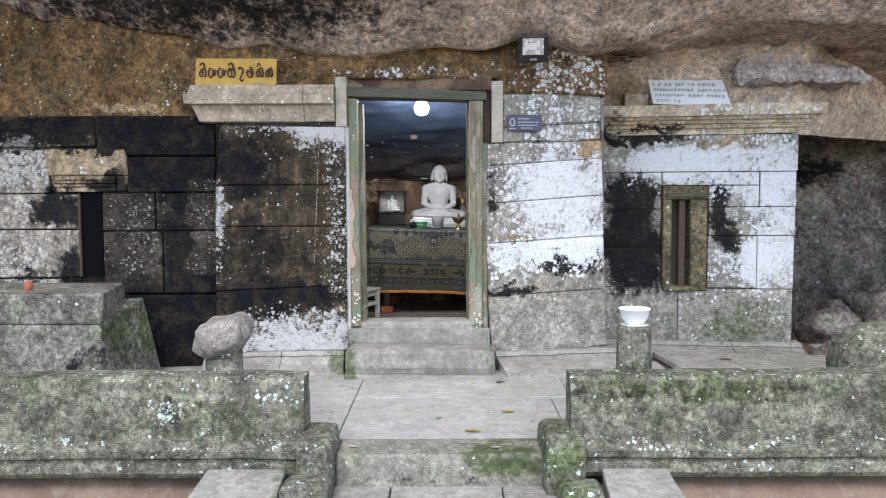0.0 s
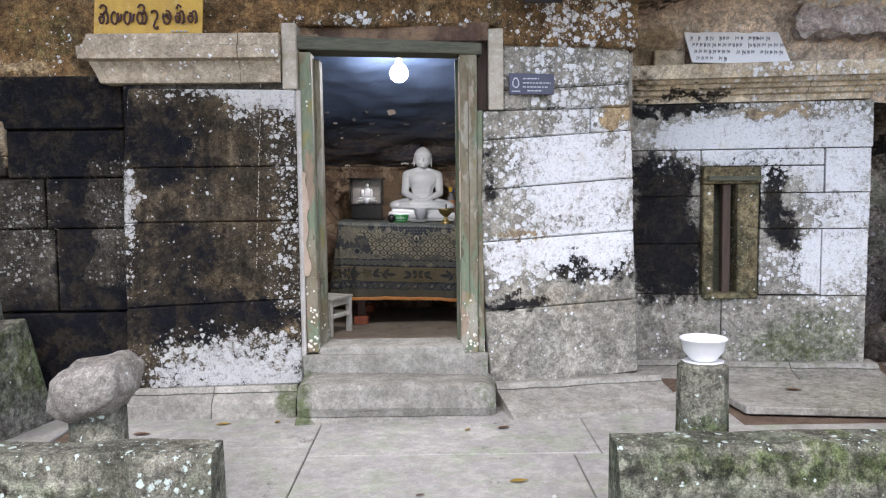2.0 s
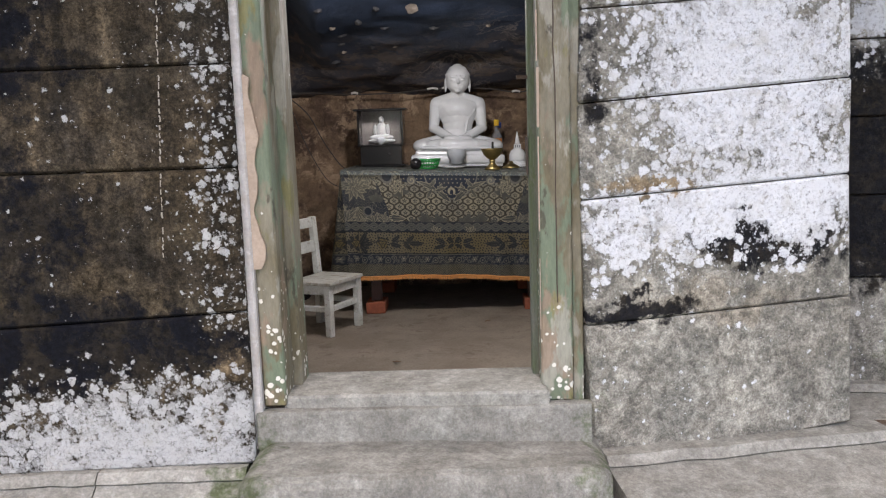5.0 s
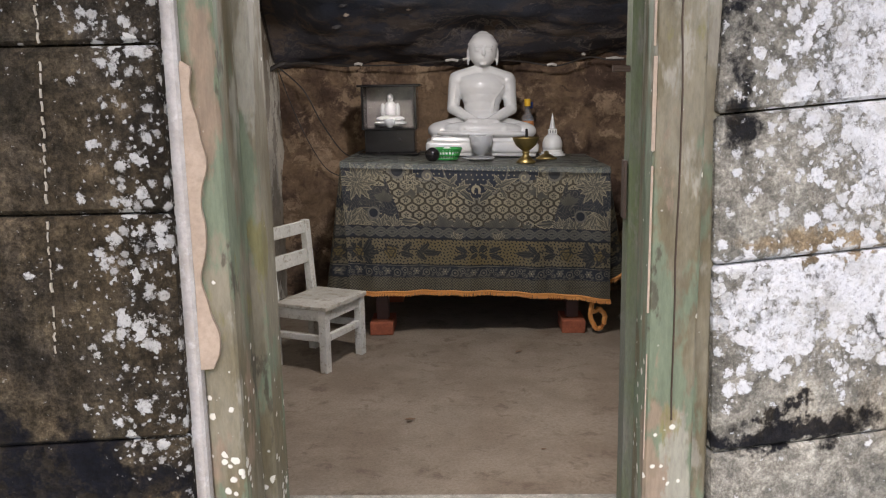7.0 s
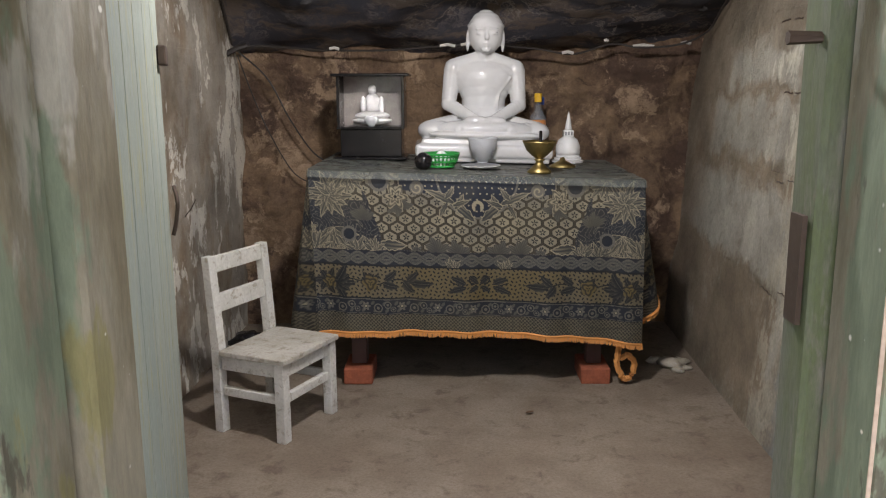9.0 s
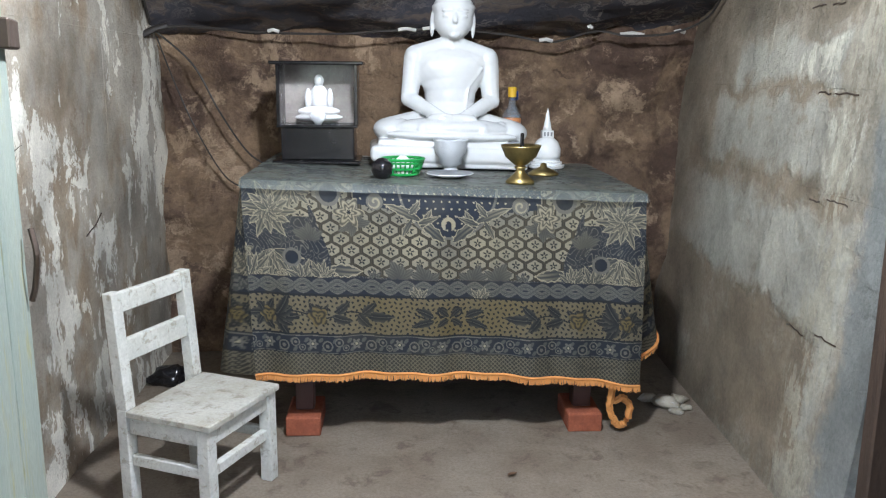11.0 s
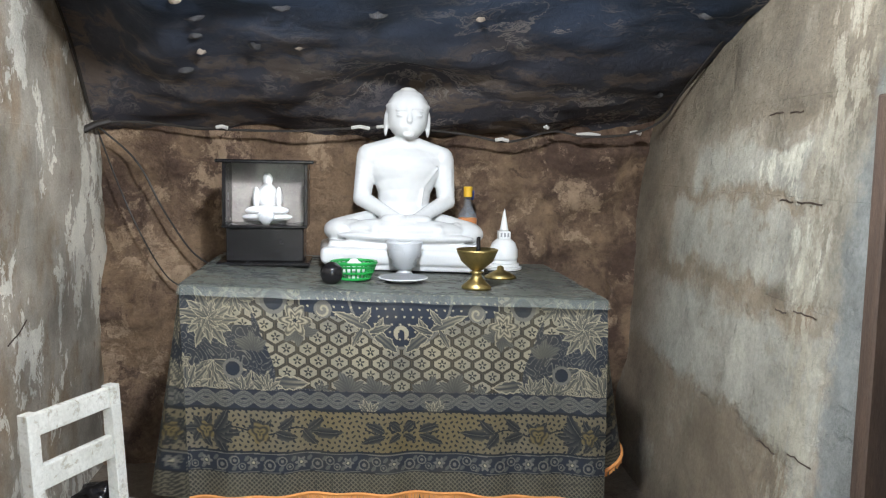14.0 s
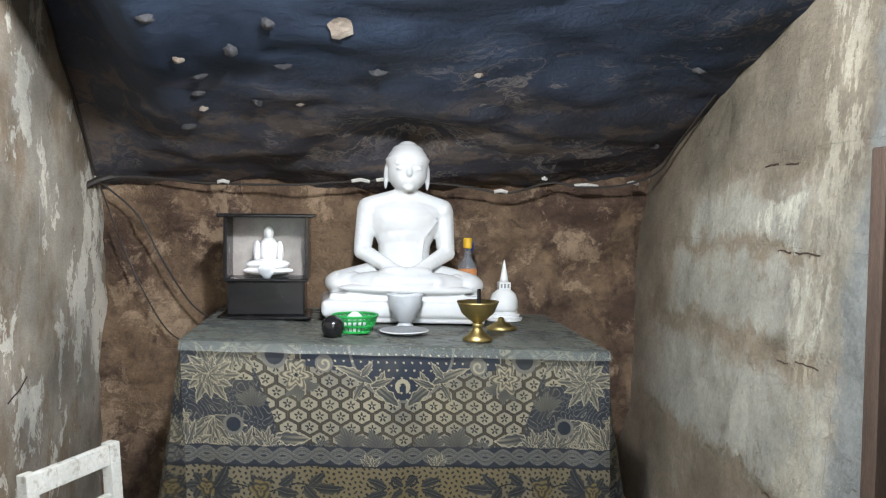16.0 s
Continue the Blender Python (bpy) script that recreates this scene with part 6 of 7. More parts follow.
# ---------------------------------------------------------------- statue
def statue():
    """A seated figure on a low throne, one plain mesh."""
    bm = bmesh.new()

    def ball(c, r, rot=(0, 0, 0)):
        bmesh.ops.create_icosphere(bm, subdivisions=3, radius=1, matrix=Matrix.LocRotScale(c, Euler([radians(a) for a in rot]), r))

    def limb(a, b, r0, r1, n=9):
        a, b = Vector(a), Vector(b)
        for i in range(n):
            t = i / (n - 1)
            r = r0 + (r1 - r0) * t
            bmesh.ops.create_icosphere(bm, subdivisions=2, radius=r, matrix=Matrix.Translation(a.lerp(b, t)))

    # throne
    box(bm, -0.31, 0.31, -0.18, 0.18, 0.0, 0.03, 0.01, 2)
    box(bm, -0.33, 0.325, -0.195, 0.19, 0.02, 0.09, 0.03, 4)
    box(bm, -0.30, 0.295, -0.17, 0.17, 0.08, 0.115, 0.015, 2)
    # lap: thighs, shins and feet
    for s in (-1, 1):
        limb((s * 0.09, 0.04, 0.172), (s * 0.245, -0.06, 0.153), 0.073, 0.054)
        ball((s * 0.245, -0.055, 0.15), (0.075, 0.08, 0.052))
        limb((s * 0.25, -0.075, 0.15), (-s * 0.12, -0.15, 0.158), 0.05, 0.036)
    ball((0.0, -0.1, 0.165), (0.24, 0.09, 0.045))
    ball((0.0, -0.14, 0.135), (0.27, 0.06, 0.025))
    # body
    ball((0, 0.03, 0.22), (0.125, 0.1, 0.09))
    ball((0, 0.03, 0.3), (0.108, 0.085, 0.13))
    ball((0, 0.03, 0.36), (0.122, 0.087, 0.11))
    ball((0, 0.03, 0.41), (0.15, 0.092, 0.105))
    ball((0, 0.035, 0.445), (0.172, 0.078, 0.065))
    for s in (-1, 1):
        limb((s * 0.03, 0.032, 0.505), (s * 0.15, 0.036, 0.466), 0.045, 0.045)
    # arms
    for s in (-1, 1):
        ball((s * 0.15, 0.035, 0.455), (0.047, 0.05, 0.052))
        limb((s * 0.155, 0.035, 0.45), (s * 0.17, 0.015, 0.29), 0.046, 0.039)
        limb((s * 0.172, 0.005, 0.28), (s * 0.05, -0.105, 0.212), 0.037, 0.027)
        ball((s * 0.04, -0.115, 0.208), (0.06, 0.04, 0.02))
    # neck and head
    limb((0, 0.03, 0.48), (0, 0.025, 0.56), 0.052, 0.047)
    ball((0, 0.012, 0.622), (0.082, 0.088, 0.092))
    ball((0, -0.008, 0.588), (0.064, 0.07, 0.052))
    ball((0, 0.022, 0.66), (0.087, 0.094, 0.076))
    ball((0, 0.028, 0.708), (0.066, 0.066, 0.034))
    ball((0, 0.03, 0.734), (0.036, 0.036, 0.018))
    limb((0, -0.068, 0.65), (0, -0.084, 0.608), 0.006, 0.012, 7)
    ball((0, -0.07, 0.582), (0.022, 0.012, 0.0055))
    ball((0, -0.067, 0.571), (0.017, 0.012, 0.006))
    ball((0, -0.058, 0.552), (0.024, 0.018, 0.014))
    for k in range(40):
        g = math.pi * (k + 0.5) / 40
        ball((0.0855 * math.cos(g), 0.02 - 0.077 * math.sin(g), 0.668 + 0.014 * math.sin(g)), (0.007, 0.007, 0.006))
    limb((0.125, -0.026, 0.42), (0.07, -0.036, 0.34), 0.006, 0.006, 24)
    limb((0.07, -0.036, 0.34), (0.06, -0.052, 0.26), 0.006, 0.008, 20)
    for s in (-1, 1):
        ball((s * 0.085, 0.024, 0.598), (0.01, 0.02, 0.056))
        ball((s * 0.034, -0.064, 0.63), (0.02, 0.011, 0.007))
        limb((s * 0.012, -0.074, 0.652), (s * 0.055, -0.06, 0.65), 0.006, 0.004, 8)
        for k in range(4):
            limb((s * 0.055, -0.118 - 0.008 * k, 0.214 - 0.004 * k), (-s * 0.03, -0.132 - 0.008 * k, 0.21 - 0.004 * k), 0.009, 0.007, 10)
    ob = part("statue", bm, M_MARBLE, smooth=True)
    ob.location = (-0.085, 9.98, top_z(-0.075) + 0.012)
    ob.rotation_euler = (0, radians(1.6), radians(2))
    ob.scale = (1.03, 1.0, 0.985)
    r = ob.modifiers.new("join", "REMESH")
    r.mode, r.voxel_size, r.use_smooth_shade = "VOXEL", 0.004, True
    sm = ob.modifiers.new("smooth", "SMOOTH")
    sm.factor, sm.iterations = 0.5, 8
    return tagged(ob, "glossy white seated meditating statue on a low throne", "statue")


statue()


# ---------------------------------------------------------------- offerings on the altar
def on(name, label, category, x, y, group=""):
    return thing(name, label, category, (x, y, top_z(x) + 0.008), group)


case = on("shrine_case", "small black lacquer display case with a white figurine inside", "display case", -0.633, 9.935)
part("base", boxed(-0.185, 0.175, -0.14, 0.12, 0.0, 0.014, bevel=0.004), M_BLACK, case)
part("plinth_panel", boxed(-0.15, 0.15, -0.1, 0.1, 0.014, 0.148, bevel=0.004), M_BLACK, case)
part("shelf", boxed(-0.165, 0.165, -0.12, 0.1, 0.148, 0.158, bevel=0.002), M_BLACK, case)
for sx in (-1, 1):
    part("side_panel", boxed(sx * 0.158 - 0.007, sx * 0.158 + 0.007, -0.1, 0.1, 0.158, 0.4, bevel=0.002), M_BLACK, case)
part("back_panel", boxed(-0.15, 0.15, 0.07, 0.09, 0.158, 0.4), M_BACKING, case, "silver-grey backing")
part("top_board", boxed(-0.19, 0.19, -0.12, 0.12, 0.4, 0.414, bevel=0.004), M_BLACK, case)
pane = part("glass_pane", boxed(-0.151, 0.151, -0.096, -0.092, 0.16, 0.399), M_GLASS, case, "clear glass pane")
pane.visible_shadow = False
bm = bmesh.new()
for c, r in (((0, -0.01, 0.185), (0.1, 0.05, 0.018)), ((0, -0.01, 0.21), (0.088, 0.05, 0.022)), ((0, 0.01, 0.265), (0.04, 0.03, 0.055)), ((0, 0.01, 0.335), (0.02, 0.022, 0.026)), ((-0.045, 0, 0.26), (0.015, 0.018, 0.045)), ((0.045, 0, 0.26), (0.015, 0.018, 0.045))):
    bmesh.ops.create_icosphere(bm, subdivisions=3, radius=1, matrix=Matrix.LocRotScale(c, None, r))
part("figurine", bm, M_FIGURINE, case, "small white seated figurine", True)
part("offering_flower", lathe([(0.012, 0.158), (0.03, 0.18), (0.034, 0.2), (0.02, 0.21), (0.0, 0.2)], 10, (0, -0.07, 0)), M_GREY_CUP, case, "small glass flower", True)

cup = on("offering_bowl", "frosted pale grey footed bowl", "bowl", -0.09, 9.73)
part("bowl", lathe([(0.03, 0.0), (0.034, 0.006), (0.026, 0.014), (0.026, 0.024), (0.046, 0.032), (0.05, 0.062), (0.06, 0.07), (0.064, 0.1), (0.07, 0.125), (0.071, 0.13), (0.066, 0.129), (0.058, 0.085), (0.0, 0.06)], 28), M_GREY_CUP, cup, "", True)
plate = on("saucer", "white saucer with a dark flecked rim", "plate", -0.105, 9.535)
dish = part("dish", lathe([(0.04, 0.0), (0.06, 0.006), (0.088, 0.014), (0.092, 0.017), (0.086, 0.018), (0.055, 0.009), (0.0, 0.008)], 32), M_CERAMIC, plate, "", True)
part("rim", lathe([(0.08, 0.0172), (0.087, 0.0192), (0.0865, 0.0198), (0.08, 0.0182)], 32), M_GREY_INK, dish, "grey painted rim", True)

basket = on("basket", "green plastic basket with a woven rim holding white petals", "basket", -0.285, 9.55)
part("bottom", lathe([(0.055, 0.0), (0.058, 0.004), (0.0, 0.004)], 24), M_GREEN, basket)
for r, z in ((0.06, 0.006), (0.071, 0.028), (0.078, 0.05), (0.082, 0.062)):
    part("hoop", tube([(r * math.cos(k * math.pi / 14), r * math.sin(k * math.pi / 14), z) for k in range(29)], 0.0045 if z < 0.06 else 0.006, 5), M_GREEN, basket)
for k in range(26):
    a = 2 * math.pi * k / 26
    part("rib", tube([(0.058 * math.cos(a), 0.058 * math.sin(a), 0.004), (0.071 * math.cos(a), 0.071 * math.sin(a), 0.03), (0.081 * math.cos(a), 0.081 * math.sin(a), 0.06)], 0.0032, 4), M_GREEN, basket)
part("petals", lathe([(0.04, 0.006), (0.045, 0.03), (0.028, 0.06), (0.01, 0.075), (0.0, 0.076)], 9), M_CERAMIC, basket, "white petals")
pod = on("seed_pod", "small dark round seed pod", "pod", -0.362, 9.42)
bm = bmesh.new()
bmesh.ops.create_icosphere(bm, subdivisions=3, radius=0.04, matrix=Matrix.Translation((0, 0, 0.036)))
for v in bm.verts:
    v.co += v.co.normalized() * rough(v.co, 0.02, 0.004)
part("pod_body", bm, M_BLACK, pod, "", True)
lamp = on("oil_lamp", "dull brass pedestal oil lamp with a dark wick holder", "oil lamp", 0.152, 9.44)
part("lamp_foot", lathe([(0.052, 0.0), (0.054, 0.008), (0.035, 0.025), (0.02, 0.04), (0.016, 0.052), (0.024, 0.06), (0.014, 0.066)], 26), M_BRASS, lamp, "", True)
lamp_bowl = part("lamp_bowl", lathe([(0.014, 0.064), (0.03, 0.075), (0.058, 0.1), (0.073, 0.135), (0.076, 0.142), (0.071, 0.14), (0.054, 0.105), (0.0, 0.09)], 28), M_BRASS, lamp, "", True)
part("wick_holder", lathe([(0.009, 0.09), (0.008, 0.14), (0.007, 0.185), (0.0, 0.187)], 10, (0.004, 0, 0)), M_BLACK, lamp_bowl, "dark wick holder")
lid = on("brass_lid", "brass lamp lid lying on the cloth", "lid", 0.295, 9.76)
part("lid_dome", lathe([(0.062, 0.0), (0.064, 0.006), (0.04, 0.02), (0.015, 0.032), (0.012, 0.045), (0.0, 0.05)], 24), M_BRASS, lid, "", True)
stupa = on("stupa_model", "small white model stupa with a spire on a stepped base", "stupa", 0.36, 10.06)
part("stepped_base", lathe([(0.08, 0.0), (0.082, 0.012), (0.07, 0.014), (0.07, 0.026), (0.06, 0.028), (0.06, 0.04), (0.0, 0.04)], 28), M_CERAMIC, stupa)
part("dome", lathe([(0.06, 0.04), (0.063, 0.055), (0.062, 0.085), (0.05, 0.115), (0.028, 0.133), (0.0, 0.136)], 28), M_CERAMIC, stupa, "", True)
chamber = part("square_chamber", boxed(-0.026, 0.026, -0.026, 0.026, 0.132, 0.165, bevel=0.003), M_CERAMIC, stupa)
for k in (-1, 0, 1):
    part("niche", boxed(k * 0.015 - 0.004, k * 0.015 + 0.004, -0.0275, -0.026, 0.14, 0.158), M_GREY_INK, chamber, "dark niche")
part("spire", lathe([(0.021, 0.165), (0.017, 0.18), (0.01, 0.22), (0.004, 0.25), (0.0, 0.262)], 16), M_CERAMIC, stupa, "", True)
bottle = on("bottle", "clear bottle half full of orange liquid with a yellow cap", "bottle", 0.213, 10.16)
g = part("glass_body", lathe([(0.042, 0.0), (0.045, 0.01), (0.045, 0.212), (0.041, 0.226), (0.018, 0.26), (0.015, 0.3), (0.013, 0.3), (0.016, 0.26), (0.038, 0.226), (0.042, 0.212), (0.042, 0.012), (0.0, 0.01)], 24), M_BOTTLE, bottle, "clear glass body", True)
g.visible_shadow = False
part("liquid", lathe([(0.0, 0.013), (0.041, 0.013), (0.0412, 0.208), (0.0, 0.208)], 24), M_ORANGE, bottle, "orange liquid", True)
part("cap", lathe([(0.019, 0.3), (0.02, 0.34), (0.017, 0.345), (0.0, 0.345)], 16), M_YELLOW_CAP, bottle, "yellow cap")
bottle2 = on("bottle", "small clear bottle with a blue cap", "bottle", 0.235, 10.25)
g = part("glass_body", lathe([(0.03, 0.0), (0.032, 0.01), (0.032, 0.18), (0.014, 0.24), (0.012, 0.285), (0.0, 0.285)], 20), M_BOTTLE, bottle2, "clear glass body", True)
g.visible_shadow = False
part("cap", lathe([(0.018, 0.285), (0.019, 0.325), (0.0, 0.328)], 14), M_BLUE_CAP, bottle2, "blue cap")

# ---------------------------------------------------------------- shrine room fittings
bulb = thing("hanging_bulb", "lit white bulb hanging from a cable under the rock", "bulb", (-0.21, 8.0, 2.3))
b = under(part("bulb", lathe([(0.0, 2.225), (0.032, 2.232), (0.058, 2.255), (0.07, 2.29), (0.066, 2.32), (0.045, 2.352), (0.025, 2.37), (0.0, 2.37)], 20, (-0.21, 8.0, 0)), M_BULB, None, "glowing white bulb", True), bulb)
b.visible_shadow = False
under(part("lamp_holder", lathe([(0.026, 2.36), (0.026, 2.4), (0.012, 2.42), (0.0, 2.42)], 16, (-0.21, 8.0, 0)), M_CERAMIC), bulb)
under(part("flex", tube([(-0.21, 8.0, 2.41), (-0.215, 8.01, 2.5), (-0.2, 8.0, 2.62)], 0.004), M_CABLE), bulb)


def wire(name, keys, r, label):
    return tagged(part(name, tube(curve_points(keys, 8), r, 6), M_CABLE), label, "cable")


wire("cable", [(-1.37, 10.2, 1.66), (-1.2, 10.25, 1.665), (-0.95, 10.26, 1.645), (-0.6, 10.25, 1.64), (-0.35, 10.24, 1.655), (-0.1, 10.24, 1.665), (0.2, 10.26, 1.645), (0.4, 10.24, 1.615), (0.6, 10.24, 1.665), (0.75, 10.22, 1.645), (0.95, 10.2, 1.66), (1.06, 10.1, 1.72), (1.08, 9.95, 1.82), (1.1, 9.6, 2.0), (1.12, 9.2, 2.14), (1.14, 8.7, 2.32)], 0.0055, "dark electric cable along the foot of the rock ceiling")
wire("cable", [(-1.385, 10.2, 1.67), (-1.385, 9.98, 1.93), (-1.385, 9.79, 2.1), (-1.385, 9.65, 2.25), (-1.385, 9.3, 2.5)], 0.006, "dark cable climbing the side wall to the ceiling")
wire("cable", [(-1.37, 10.19, 1.65), (-1.22, 10.24, 1.5), (-1.12, 10.26, 1.3), (-1.0, 10.24, 1.12), (-0.9, 10.2, 1.05)], 0.0045, "dark loose cable hanging down to the table")
wire("cable", [(-1.36, 10.19, 1.62), (-1.3, 10.25, 1.4), (-1.22, 10.26, 1.2), (-1.1, 10.24, 1.0), (-0.98, 10.22, 0.93)], 0.0035, "thin loose cable hanging down behind the table")
tagged(part("cable_joint", tube([(-1.41, 10.14, 1.62), (-1.36, 10.17, 1.65), (-1.31, 10.19, 1.665)], 0.015, 8), M_CABLE), "dark taped cable joint in the corner", "cable joint")
for x0, x1, z in ((-0.19, -0.11, 1.665), (-0.3, -0.22, 1.66), (-0.88, -0.83, 1.648), (0.34, 0.4, 1.62), (0.71, 0.82, 1.652), (0.96, 1.01, 1.665), (0.56, 0.58, 1.68)):
    tagged(part("cable_clip", tube([(x0, 10.228, z), ((x0 + x1) / 2, 10.225, z + 0.006), (x1, 10.228, z - 0.002)], 0.0085, 6), M_TAPE), "pale tape round the cable", "tape", "tapes on the cable")


def chip(x, y, w, h, material, seed):
    """A bare flake scar that lies on the rock ceiling."""
    bm = bmesh.new()
    c = bm.verts.new((0, 0, 0))
    n = 12
    ring = []
    for k in range(n):
        a = 2 * math.pi * k / n
        r = 0.75 + 0.4 * noise.noise(Vector((math.cos(a) * 1.4, math.sin(a) * 1.4, seed)))
        ring.append(bm.verts.new((w * r * math.cos(a), h * r * math.sin(a), 0)))
    for k in range(n):
        bm.faces.new((c, ring[k], ring[(k + 1) % n]))
    bmesh.ops.subdivide_edges(bm, edges=bm.edges[:], cuts=1)
    for v in bm.verts:
        px, py = x + v.co.x, y + v.co.y
        q = (px + 2.6) / 5.0, (10.75 - py) / 4.1
        edge = Vector((v.co.x / w, v.co.y / h)).length
        v.co = ceiling(*q) - Vector((0, 0, 0.006 + 0.012 * (1 - min(1, edge))))
    return tagged(part("flake_scar", bm, material), "bare pale flake scar in the sooty ceiling" if material is M_CHIP else "dull grey flake scar in the sooty ceiling", "flake scar", "flake scars of the ceiling")


for x, y, w, h, pale, sd_ in ((-0.34, 9.15, 0.055, 0.075, 1, 1), (0.15, 9.47, 0.026, 0.028, 1, 2), (-0.49, 9.68, 0.026, 0.028, 1, 3), (-0.85, 9.72, 0.026, 0.028, 1, 4), (-0.87, 9.35, 0.026, 0.028, 1, 5), (-0.85, 9.61, 0.04, 0.03, 0, 6), (-0.69, 9.28, 0.03, 0.045, 0, 7), (-0.53, 9.41, 0.04, 0.03, 0, 8), (-0.21, 9.43, 0.04, 0.03, 0, 9), (-0.65, 9.67, 0.03, 0.045, 0, 10), (-0.93, 9.85, 0.04, 0.03, 0, 11), (-0.91, 9.09, 0.04, 0.03, 0, 12), (-0.56, 9.13, 0.03, 0.045, 0, 13), (0.94, 9.4, 0.04, 0.03, 0, 14), (-0.83, 9.48, 0.04, 0.03, 0, 15), (1.01, 10.01, 0.03, 0.045, 0, 16)):
    chip(x, y, w, h, M_CHIP if pale else M_CHIP_G, sd_ * 1.7)

for y, z, L in ((8.76, 1.42, 0.14), (8.93, 1.42, 0.08), (8.69, 1.10, 0.13), (8.86, 1.085, 0.07), (8.6, 0.70, 0.13), (8.8, 0.675, 0.12), (8.95, 1.695, 0.08), (9.08, 1.695, 0.09)):
    pts = [(right_x(yy, z) - 0.001, yy, z + rough((yy * 9, z, 0), 0.3, 0.008)) for yy in [y + L * i / 6 for i in range(7)]]
    tagged(part("wall_crack", tube(pts, 0.0028, 5), M_IRON), "short dark crack along a joint of the limewashed wall", "crack", "cracks of the side wall")
for y, z, L in ((8.9, 1.83, 0.12), (8.75, 1.25, 0.1), (9.3, 0.9, 0.16)):
    pts = [(-1.398, y + L * i / 6, z + 0.3 * L * i / 6 * (z < 1.2) + rough((i, z, 2), 3, 0.008)) for i in range(7)]
    tagged(part("wall_crack", tube(pts, 0.0028, 5), M_IRON), "short dark crack along a joint of the limewashed wall", "crack", "cracks of the side wall")
bm = bmesh.new()
for i in range(44):
    z = 0.96 + i * 0.025
    if rng.random() < 0.78:
        x = -0.994 + 0.054 * (z - 1.0) + rough((0, 0, z * 9), 2.0, 0.006)
        tube([(x, 6.3865, z), (x + rng.uniform(-0.002, 0.002), 6.3855, z + 0.01), (x + rng.uniform(-0.002, 0.002), 6.3865, z + rng.uniform(0.014, 0.022))], rng.uniform(0.0014, 0.003), 5, bm)
tagged(part("mineral_streak", bm, M_TRIM), "thin beaded pale mineral streak down the dark pilaster", "streak", kind="stuff")

# ---------------------------------------------------------------- terrace things
post_ob = thing("stone_post", "short square-shouldered grey stone post on the terrace", "post", (1.133, 4.82, 0.1))
bm = bmesh.new()
bmesh.ops.create_cone(bm, cap_ends=True, segments=10, radius1=0.108, radius2=0.1, depth=0.61, matrix=Matrix.Translation((0, 0, 0.305)))
bmesh.ops.bevel(bm, geom=[e for e in bm.edges if e.calc_face_angle(0) > 1], offset=0.012, segments=2, affect="EDGES")
part("shaft", bm, M_SLAB, post_ob)
bowl = thing("bowl", "white enamel bowl standing on the stone post", "bowl", (1.135, 4.82, 0.716))
part("body", lathe([(0.046, 0.0), (0.055, 0.008), (0.08, 0.04), (0.088, 0.084), (0.095, 0.088), (0.092, 0.094), (0.083, 0.086), (0.072, 0.042), (0.0, 0.018)], 36), M_CERAMIC, bowl, "", True)
cloth_bit = tagged(part("doily", lathe([(0.0, 0.0), (0.082, 0.0), (0.086, 0.003), (0.0, 0.004)], 9, (1.135, 4.82, 0.711)), M_CERAMIC), "white scrap of cloth under the bowl", "cloth")
mush = thing("stone_stool", "mushroom-shaped stone with a rounded weathered cap on a short stem", "stone", (-1.228, 4.62, 0.1))
part("stem", lathe([(0.118, 0.0), (0.11, 0.1), (0.104, 0.52), (0.0, 0.52)], 14), M_SLAB, mush, "", True)
bm = bmesh.new()
bmesh.ops.create_icosphere(bm, subdivisions=4, radius=1)
for v in bm.verts:
    d = v.co.copy()
    q = Vector((math.copysign(abs(d.x) ** 0.7, d.x), math.copysign(abs(d.y) ** 0.7, d.y), math.copysign(abs(d.z) ** 0.75, d.z)))
    v.co = Vector((q.x * 0.155, q.y * 0.155, 0.595 + q.z * 0.11 + q.x * 0.03)) + d * rough(d, 0.5, 0.018)
part("cap", bm, M_CAPSTONE, mush, "rounded weathered cap", True)
blockob = thing("stone_pedestal", "large two-tier mossy stone block with a pale lichened top", "pedestal", (-3.0, 5.95, 0.1))
bm = bmesh.new()
hexa(bm, [(-3.9, 5.6, 0.6), (-2.33, 5.6, 0.6), (-2.42, 6.28, 0.6), (-3.9, 6.28, 0.6), (-3.9, 5.6, 0.815), (-2.31, 5.6, 0.815), (-2.44, 6.28, 0.82), (-3.9, 6.28, 0.82)], 0.02, 2)
under(part("upper_block", bm, M_BLOCK), blockob)
bm = bmesh.new()
hexa(bm, [(-3.9, 5.58, 0.09), (-2.33, 5.56, 0.09), (-2.16, 6.3, 0.09), (-3.9, 6.3, 0.09), (-3.9, 5.6, 0.598), (-2.34, 5.6, 0.598), (-2.26, 6.2, 0.72), (-3.9, 6.28, 0.598)], 0.025, 2)
under(part("lower_block", bm, M_BLOCK), blockob)
tagged(boulder("pebble", (-2.93, 5.8, 0.845), (0.035, 0.03, 0.045), M_BRICK, 2.2, cuts=2), "small red-brown stone on the pedestal", "stone")
slab = bmesh.new()
hexa(slab, [(1.83, 6.2, 0.098), (3.2, 6.0, 0.098), (3.2, 6.75, 0.098), (1.76, 6.92, 0.098), (1.83, 6.2, 0.145), (3.2, 6.0, 0.14), (3.2, 6.75, 0.14), (1.76, 6.92, 0.145)], 0.006)
tagged(part("loose_slab", slab, M_GREY), "thick grey stone slab lying on the terrace", "slab")
rl = thing("stone_cylinder", "rounded mossy stone drum lying on the terrace", "stone", (3.1, 5.5, 0.1))
bm = bmesh.new()
bmesh.ops.create_icosphere(bm, subdivisions=4, radius=1)
